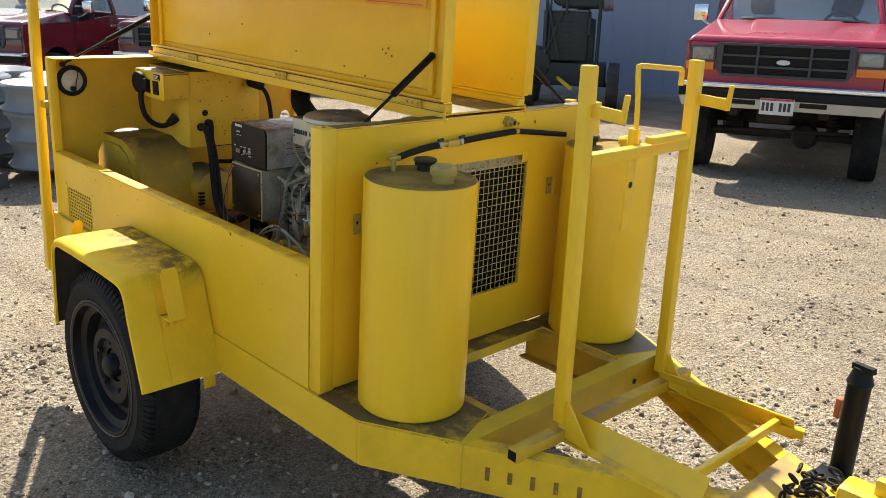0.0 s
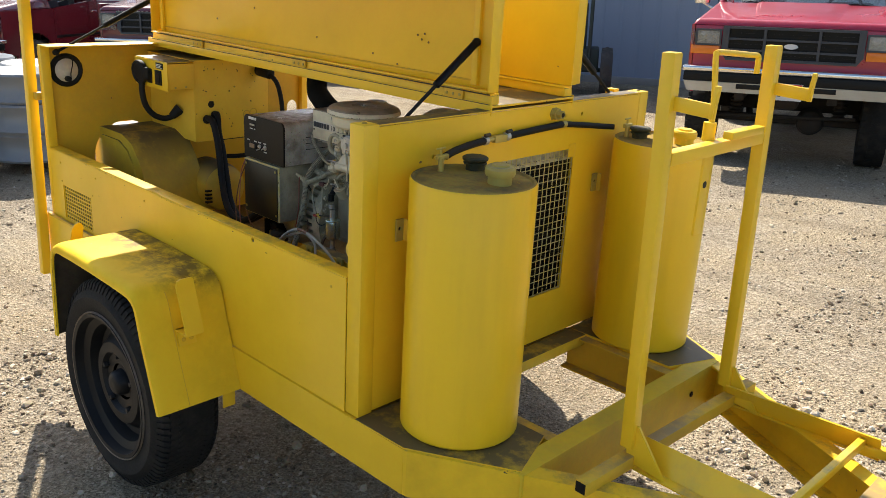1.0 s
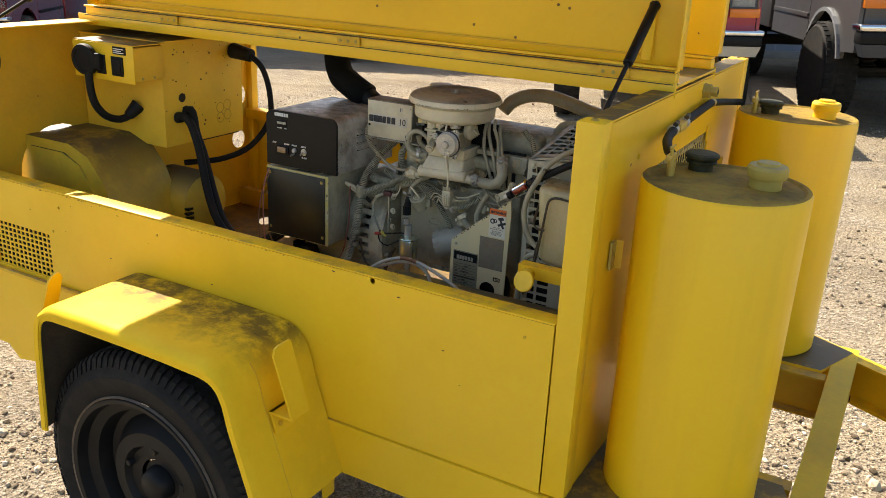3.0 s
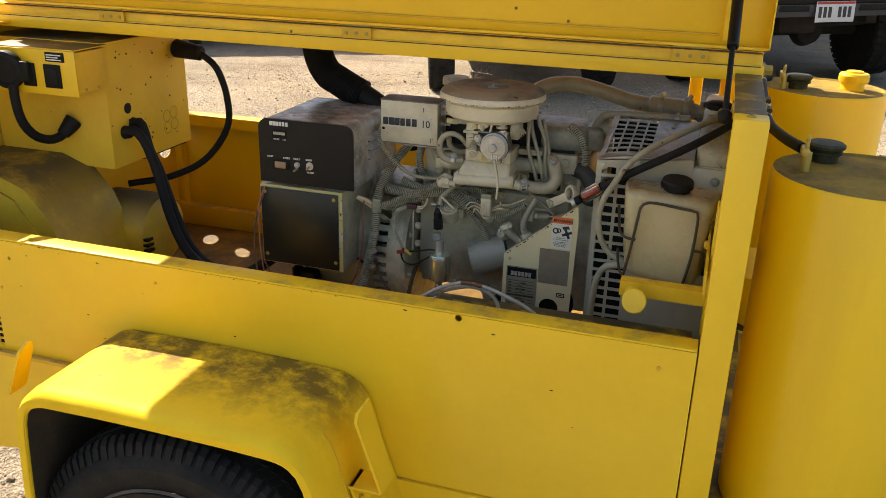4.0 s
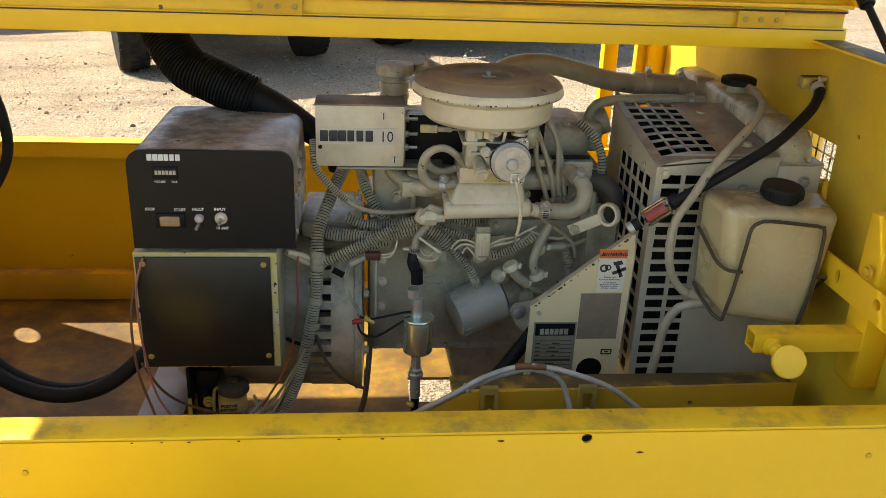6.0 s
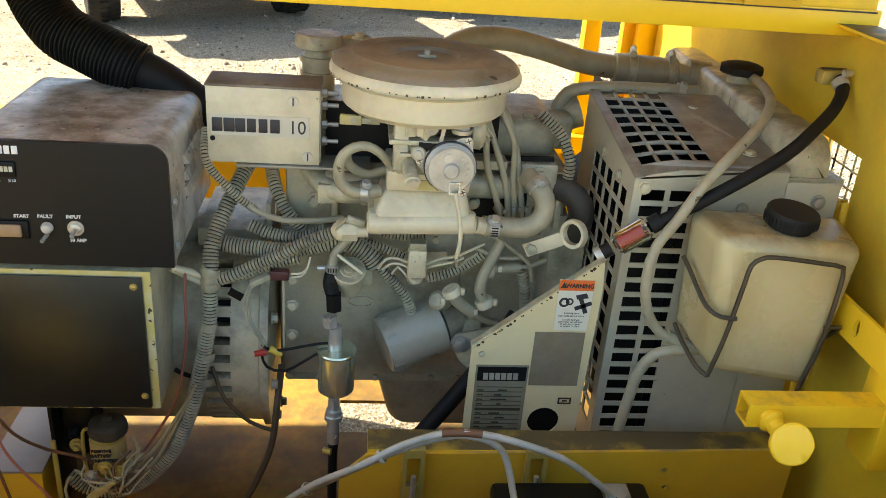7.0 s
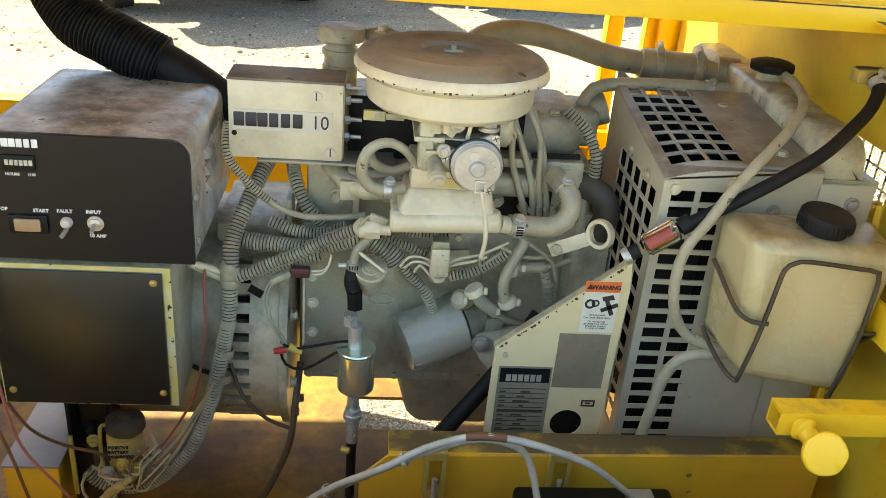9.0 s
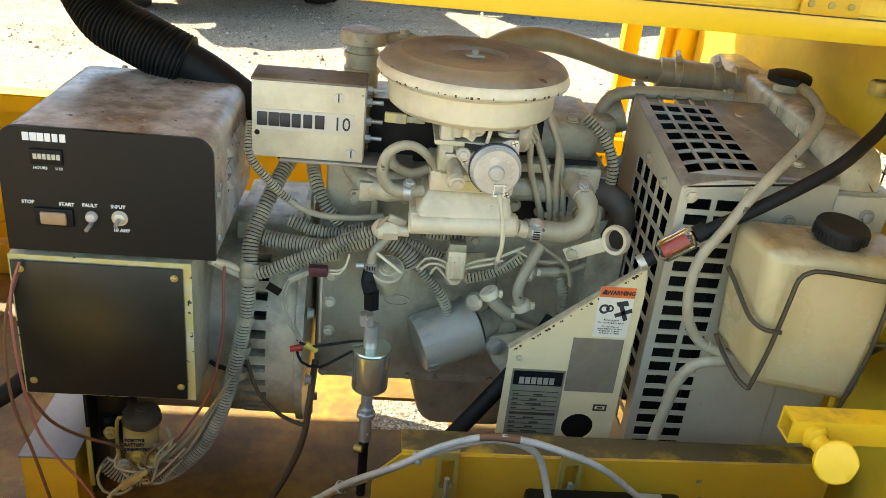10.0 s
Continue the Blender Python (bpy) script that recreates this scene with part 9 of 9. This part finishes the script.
        part("corner_lamp", box((min(s * 0.95 * W, s * 0.992 * W), 0.035, 1.036), (max(s * 0.95 * W, s * 0.992 * W), 0.14, 1.172), 0.008), M_LENS, t)
        part("indicator", box((min(s * 0.695 * W, s * 0.985 * W), 0.022, 0.945), (max(s * 0.695 * W, s * 0.985 * W), 0.10, 1.026), 0.008), M_AMBERLENS if amber else M_LENS, t, "amber indicator lens" if amber else "clear lower lamp lens")
        # wing with wheel arch
        arch_pts = [(0.82 + 0.47 * math.cos(a), 0.43 + 0.47 * math.sin(a)) for a in np.linspace(0.25, math.pi - 0.25, 14)]
        outline = [(0.06, 1.22), (0.06, 0.62), (0.34, 0.60)] + arch_pts[::-1] + [(1.30, 0.58), (1.30, 1.24)]
        wing = part("wing", plate([outline], "x", s * W, -s * 0.03), coat, t)
        if arch_trim:
            tr = bmesh.new()
            for (y0, z0), (y1, z1) in zip(arch_pts, arch_pts[1:]):
                beam((s * (W + 0.01), y0, z0), (s * (W + 0.01), y1, z1), 0.03, 0.03, tr)
            part("arch_trim", tr, arch_trim, wing)
        door = part("door", plate([[(1.312, 0.60), (2.55, 0.60), (2.55, 1.36), (1.312, 1.25)]], "x", s * W, -s * 0.05), coat, t)
        part("door_trim", box((min(s * W, s * (W + 0.012)), 1.33, 0.80), (max(s * W, s * (W + 0.012)), 2.53, 0.84), 0.003), M_BLACK if not arch_trim else coat, door)
        part("door_handle", box((min(s * W, s * (W + 0.025)), 2.35, 1.16), (max(s * W, s * (W + 0.025)), 2.48, 1.20), 0.008), M_CHROME, door, "chrome pull handle")
        part("side_window", plate([[(1.50, 1.36), (2.50, 1.38), (2.46, 1.80), (1.78, 1.80)]], "x", s * (W - 0.03), -s * 0.005), M_GLASS, door)
        mir = part("mirror", box((min(s * 0.97, s * 1.13), 1.42, 1.40), (max(s * 0.97, s * 1.13), 1.50, 1.58), 0.018), M_CHROME, t, "chrome door mirror")
        part("mirror_arm", tube([(s * 0.88, 1.45, 1.33), (s * 0.95, 1.45, 1.36), (s * 1.04, 1.46, 1.41)], 0.012, 8), M_CHROME, mir)
        part("a_pillar", beam((s * 0.83, 1.28, 1.37), (s * 0.70, 1.85, 1.86), 0.05, 0.07, bevel=0.01), coat, t)
        part("b_pillar", beam((s * 0.84, 2.55, 1.36), (s * 0.72, 2.50, 1.86), 0.05, 0.08, bevel=0.01), coat, t)
        part("bed_side", box((min(s * 0.86, s * 0.90), 2.60, 0.62), (max(s * 0.86, s * 0.90), 4.85, 1.30), 0.012), coat, t)
    part("windscreen", solid([(-0.80, 1.275, 1.40), (0.80, 1.275, 1.40), (0.67, 1.83, 1.86), (-0.67, 1.83, 1.86)], [(-0.80, 1.283, 1.405), (0.80, 1.283, 1.405), (0.67, 1.838, 1.865), (-0.67, 1.838, 1.865)]), M_GLASS, t)
    part("cowl", box((-0.84, 1.20, 1.385), (0.84, 1.30, 1.405), 0.008), M_GRILLE, t)
    for x0, x1 in ((-0.55, 0.02), (0.18, 0.74)):
        wp = part("wiper", beam((x0, 1.27, 1.435), (x1, 1.255, 1.405), 0.012, 0.012), M_BLACK, t)
        part("wiper_arm", beam((x1, 1.25, 1.412), ((x0 + x1) / 2, 1.27, 1.43), 0.010, 0.016), M_BLACK, wp)
    part("roof", box((-0.73, 1.82, 1.85), (0.73, 2.55, 1.91), 0.025), coat, t)
    part("cab_back", box((-0.83, 2.52, 0.70), (0.83, 2.56, 1.40), 0.01), coat, t)
    part("rear_window", box((-0.70, 2.515, 1.42), (0.70, 2.522, 1.82), 0), M_GLASS, t)
    part("dash", box((-0.80, 1.32, 1.10), (0.80, 1.60, 1.36), 0.03), M_SEAT, t)
    for x in (-0.42, 0.42):
        st = part("seat", box((x - 0.26, 2.05, 0.85), (x + 0.26, 2.25, 1.48), 0.05), M_SEAT, t)
        part("headrest", box((x - 0.13, 2.07, 1.50), (x + 0.13, 2.18, 1.68), 0.04), M_SEAT, st)
    part("steering_wheel", tube([(0.40 + 0.19 * math.cos(a), 1.72 - 0.06 * math.sin(a), 1.36 + 0.17 * math.sin(a)) for a in np.linspace(0, 2 * math.pi, 17)], 0.014, 8), M_BLACK, t)
    # bumper
    bp = part("bumper", box((-W - 0.03, -0.09, 0.785), (W + 0.03, 0.10, 0.838), 0.018, seg=3), M_CHROME, t, "chrome bumper")
    # black band paints the dark reflection low in the chrome
    part("bumper_reflection_band", box((-W - 0.015, -0.085, 0.695), (W + 0.015, 0.06, 0.783), 0.01), M_BLACK, bp)
    part("bumper_valance", solid([(-W * 0.97, -0.07, 0.600), (W * 0.97, -0.07, 0.600), (W * 0.97, 0.03, 0.600), (-W * 0.97, 0.03, 0.600)], [(-W - 0.01, -0.09, 0.693), (W + 0.01, -0.09, 0.693), (W + 0.01, 0.04, 0.693), (-W - 0.01, 0.04, 0.693)]), bumper_low, bp)
    for s in (-1, 1):
        part("air_slot", box((min(s * 0.20, s * 0.44), -0.089, 0.640), (max(s * 0.20, s * 0.44), -0.080, 0.690), 0.004), M_BLACK, bp)
    pl = part("number_plate", box((-0.155, -0.105, 0.56), (0.155, -0.098, 0.715), 0.003), M_PLATEW, t, "white number plate")
    part("plate_band", box((-0.15, -0.1065, 0.694), (0.15, -0.1052, 0.712), 0), M_REDP, pl)
    for k in range(7):
        if k != 3:
            part("plate_bar", box((-0.135 + 0.039 * k, -0.1068, 0.595), (-0.135 + 0.039 * k + 0.026, -0.1052, 0.675), 0), M_INK, pl, smooth=False)
    # chassis
    part("belly", box((-0.62, 0.95, 0.50), (0.62, 4.7, 0.66), 0.02), M_UNDER, t)
    # unseen dark panel, added to block light under the bonnet
    part("radiator_support", box((-W * 0.9, 0.14, 0.58), (W * 0.9, 0.20, 1.18), 0.01), M_UNDER, t)
    part("engine_sump", box((-0.22, 0.35, 0.42), (0.12, 1.1, 0.80), 0.05), M_UNDER, t)
    for s in (-1, 1):
        part("chassis_rail", box((s * 0.42 - 0.045, 0.10, 0.52), (s * 0.42 + 0.045, 4.6, 0.68), 0.01), M_UNDER, t)
        part("wheel_well", box((min(s * 0.56, s * 0.60), 0.22, 0.62), (max(s * 0.56, s * 0.60), 1.35, 1.2), 0.01), M_UNDER, t)
    part("cross_member", box((-0.70, 1.00, 0.34), (0.70, 1.12, 0.60), 0.02), M_UNDER, t)
    part("gearbox", box((-0.20, 1.12, 0.36), (0.24, 2.6, 0.56), 0.05), M_UNDER, t)
    part("rear_axle", cyl((-0.72, 3.85, AZ), (0.72, 3.85, AZ), 0.06, 14), M_UNDER, t)
    part("rear_valance", box((-0.80, 4.70, 0.42), (0.80, 4.80, 0.72), 0.02), M_UNDER, t)
    part("front_axle", cyl((-0.72, 0.82, AZ), (0.72, 0.82, AZ), 0.045, 14), M_UNDER, t)
    part("differential", lathe([(0.03, -0.14), (0.11, -0.09), (0.14, 0), (0.11, 0.09), (0.03, 0.14)], 20, (0.24, 0.80, AZ), (0, 1, 0)), M_UNDER, t)
    part("tie_rod", cyl((-0.66, 0.62, AZ + 0.03), (0.66, 0.62, AZ + 0.07), 0.018, 10), M_UNDER, t)
    part("radius_arm", cyl((-0.35, 0.80, AZ), (-0.50, 1.9, 0.55), 0.035, 10), M_UNDER, t)
    for s in (-1, 1):
        part("coil", tube([(s * 0.50, 0.82, AZ + 0.05), (s * 0.50, 0.82, 0.72)], 0.06, 12, rib=0.01, pitch=0.04), M_UNDER, t)
    for s in (-1, 1):
        for y in (0.82, 3.85):
            wheel_simple(t, (s * track, y, AZ), s, rubber=rubber)
    part("bed_floor", box((-0.86, 2.6, 0.80), (0.86, 4.85, 0.84), 0), coat, t)
    part("tailgate", box((-0.86, 4.82, 0.70), (0.86, 4.87, 1.30), 0.01), coat, t)
    return t


def wheel_simple(parent, c, side, r=0.40, wide=0.25, rubber=None):
    R = 0.55 * r
    w = part("wheel", lathe([(R, -wide / 2), (r * 0.9, -wide / 2 - 0.005), (r * 0.97, -wide / 2 + 0.02), (r, -wide / 2 + 0.05), (r, wide / 2 - 0.05), (r * 0.97, wide / 2 - 0.02), (r * 0.9, wide / 2 + 0.005), (R, wide / 2 - 0.01)], 40, c, (side, 0, 0)), rubber or M_TYRE_DUST, parent, "dusty off-road tyre")
    tr = bmesh.new()
    for k in range(40):
        for q, (w0, w1) in enumerate(((-0.5, -0.2), (-0.14, 0.14), (0.2, 0.5))):
            m = Matrix.Translation(c) @ Matrix.Rotation(2 * math.pi * (k + 0.5 * (q % 2)) / 40, 4, "X")
            box((w0 * wide, -0.022, r - 0.012), (w1 * wide, 0.022, r + 0.008 - 0.012 * (q != 1)), 0, tr, m=m)
    part("tread", tr, rubber or M_TYRE_DUST, w, smooth=False)
    part("rim", lathe([(R + 0.005, wide / 2 - 0.012), (R - 0.01, wide / 2 - 0.03), (R * 0.8, wide / 2 - 0.07), (R * 0.5, wide / 2 - 0.03), (R * 0.2, wide / 2 - 0.02), (0.01, wide / 2 - 0.02)], 28, c, (side, 0, 0)), M_SILVERTRIM, w)
    return w


pickup("pickup_truck", "faded red older pickup with chrome bumper, parked facing the trailer", (-3.195, 7.19, 0.0), 20.1, M_RED, M_VALANCE, size=0.885, track=0.83, rubber=M_TYRE, wide=0.925, lift=0.115)
pickup("pickup_truck", "charcoal pickup with grey arch trims and off-road tyres", (-0.82, 8.2, 0.0), 23.0, M_DARKCAR, M_GRILLE, arch_trim=M_SILVERTRIM, size=1.1, track=0.82, rubber=M_TYRE)
pickup("pickup_truck", "glossy maroon pickup parked across the yard", (-12.0, 3.41, -0.31), 35.0, M_MAROON, M_MAROON, size=0.86, amber=False)
pickup("pickup_truck", "dark maroon pickup parked beside another", (-10.57, 5.44, -0.40), 38.0, M_MAROON, M_SILVERTRIM, size=0.88, amber=False)

# steel building
bld = thing("steel_building", "blue-grey steel-clad building at the back of the yard", "building", at=(-7.66, 12.6, -0.25), turn=18.0)
bm = bmesh.new()
prof = []
x = -14.0
while x < 14:
    prof += [(x, 0.0), (x + 0.24, 0.0), (x + 0.255, -0.007), (x + 0.29, -0.007), (x + 0.305, 0.0)]
    x += 0.305
lo = [bm.verts.new((a, b, 0.12)) for a, b in prof]
hi = [bm.verts.new((a, b, 4.2)) for a, b in prof]
for k in range(len(prof) - 1):
    bm.faces.new((lo[k], lo[k + 1], hi[k + 1], hi[k]))
part("siding", bm, M_WALL, bld, smooth=False)
part("base_curb", box((-14, -0.06, 0), (14, 0.3, 0.14), 0.01), paint("concrete_curb", (0.30, 0.29, 0.27), 0.9, second=(0.2, 0.19, 0.18), big=2, mix=0.6, grain=0.3), bld)
part("inner_wall", box((-14, 0.02, 0.14), (14, 0.3, 4.2), 0), M_WALL, bld)
part("roof", solid([(-14.2, -0.3, 4.2), (14.2, -0.3, 4.2), (14.2, 9, 4.2), (-14.2, 9, 4.2)], [(-14.2, -0.3, 4.3), (14.2, -0.3, 4.3), (14.2, 9, 5.6), (-14.2, 9, 5.6)]), M_WALL, bld)
part("flank", box((-14, 0.31, 0), (-13.8, 9, 4.19), 0), M_WALL, bld)
part("flank", box((13.8, 0.31, 0), (14, 9, 4.19), 0), M_WALL, bld)

# old engine-driven pump on a cart
M_GREEN = paint("dark_green_machine", (0.018, 0.032, 0.026), 0.6, second=(0.04, 0.035, 0.03), big=5, mix=0.6, grain=0.25, bump=0.08)
pmp = thing("pump_cart", "dark green engine-driven pump on a two-wheeled cart", "pump", at=(-8.0, 10.6, -0.22), turn=34.0)
hd = part("hood", box((-0.46, -0.10, 0.66), (0.22, 0.50, 1.40), 0.035, seg=3), M_GREEN, pmp)
part("hood_edge", box((-0.47, -0.115, 1.385), (0.20, -0.09, 1.405), 0.004), M_SILVERTRIM, hd)
for k in range(7):
    part("louvre", box((-0.40, -0.112, 0.76 + 0.08 * k), (-0.02, -0.098, 0.79 + 0.08 * k), 0.004), M_GREEN, hd)
part("radiator_frame", box((0.06, -0.06, 0.62), (0.30, 0.40, 1.28), 0.02), M_GREEN, pmp)
cpipe = part("cross_pipe", cyl((-0.20, 0.0, 1.50), (0.50, 0.0, 1.50), 0.075, 20), M_GREEN, pmp)
part("pipe_flange", lathe([(0.07, 0), (0.105, 0.01), (0.105, 0.06), (0.09, 0.09), (0.10, 0.10), (0.10, 0.15), (0.06, 0.15)], 24, (0.40, 0.0, 1.50), (1, 0, 0)), M_SILVERTRIM, cpipe)
part("pipe_elbow", tube([(-0.16, 0.0, 1.50), (-0.26, 0.0, 1.52), (-0.30, 0.0, 1.62), (-0.30, 0.0, 2.1)], 0.05, 14), M_GREEN, cpipe)
for x, z0, z1, r in ((-0.42, 0.55, 2.15, 0.022), (-0.36, 0.60, 2.15, 0.015), (-0.12, 1.35, 2.15, 0.02), (0.36, 0.45, 1.72, 0.028), (0.22, 1.05, 1.30, 0.035)):
    part("standpipe", cyl((x, -0.13, z0), (x + 0.01, -0.12, z1), r, 10), M_GREEN, pmp)
for x0, z0, x1, z1 in ((-0.46, 1.75, -0.20, 0.70), (-0.18, 1.38, -0.42, 0.75), (-0.40, 1.62, 0.36, 1.66), (-0.70, 0.80, -0.30, 0.55)):
    part("brace", beam((x0, -0.15, z0), (x1, -0.16, z1), 0.02, 0.03), M_GREEN, pmp)
part("pump_case", lathe([(0.10, -0.14), (0.22, -0.10), (0.26, 0), (0.22, 0.10), (0.10, 0.14)], 24, (-0.55, -0.05, 0.62), (0, 1, 0)), M_GREEN, pmp)
part("lower_frame", box((-0.78, -0.12, 0.30), (0.50, 0.50, 0.64), 0.03), M_GREEN, pmp)
part("fuel_can", lathe([(0.10, 0), (0.10, 0.22), (0.04, 0.26)], 20, (0.10, 0.35, 1.40)), M_GREEN, pmp)
for y in (-0.22, 0.60):
    wheel_simple(pmp, (0.62, y, 0.31), 1, r=0.31, wide=0.16)
    wheel_simple(pmp, (-0.62, y, 0.31), -1, r=0.31, wide=0.16)
part("axle", cyl((-0.62, 0.19, 0.31), (0.62, 0.19, 0.31), 0.035, 12), M_GREEN, pmp)
part("drawbar", beam((-0.2, -0.15, 0.42), (0.05, -0.9, 0.33), 0.04, 0.04), M_YEL, pmp, "yellow drawbar")

# stacks of pale grey steel rims on timbers
M_RIMS = paint("pale_grey_rims", (0.20, 0.215, 0.235), 0.45, second=(0.20, 0.21, 0.23), big=4, mix=0.6, grain=0.12, bump=0.02, dust=(0.33, 0.32, 0.3), dust_amount=0.3)
M_TIMBER = paint("weathered_timber", (0.10, 0.085, 0.07), 0.9, second=(0.05, 0.045, 0.04), big=7, mix=0.7, grain=0.35, bump=0.2)
rim_prof = [(0.16, 0.03), (0.27, 0.0), (0.285, 0.02), (0.255, 0.05), (0.235, 0.10), (0.235, 0.14), (0.262, 0.18), (0.285, 0.205), (0.27, 0.222), (0.22, 0.20), (0.15, 0.16), (0.10, 0.15)]
first = None
for sx, sy, count in ((-7.12, 2.50, 3), (-7.42, 1.92, 3), (-7.7, 2.85, 3), (-8.02, 2.3, 3), (-8.15, 1.65, 3), (-8.6, 2.7, 3)):
    for k in range(count):
        m = pose(sx + 0.012 * math.sin(k * 3 + sx), sy + 0.01 * math.cos(k * 5), 0.04 * (sx + 2.46) + 0.10 + 0.224 * k, 0, 0, 40 * k)
        if first is None:
            first = thing("wheel_rim", "pale grey steel truck rim stacked with others", "wheel rim", at=(0, 0, 0), turn=0.0, group="stacked rims")
            part("rim_shell", lathe(rim_prof, 40), M_RIMS, first)
            first.matrix_world = m
        else:
            copy_thing(first, m)
for x0, y0, x1, y1 in ((-6.85, 2.05, -7.9, 1.25), (-6.7, 2.85, -8.8, 2.05), (-7.2, 3.3, -9.0, 2.7)):
    tm = thing("timber", "dark weathered timber under stacked rims", "timber", at=(x0, y0, 0.04 * (x0 + 2.46)), group="timbers")
    part("baulk", beam((x0, y0, 0.05 + 0.04 * (x0 + 2.46)), (x1, y1, 0.05 + 0.04 * (x1 + 2.46)), 0.22, 0.10, bevel=0.008), M_TIMBER, tm)
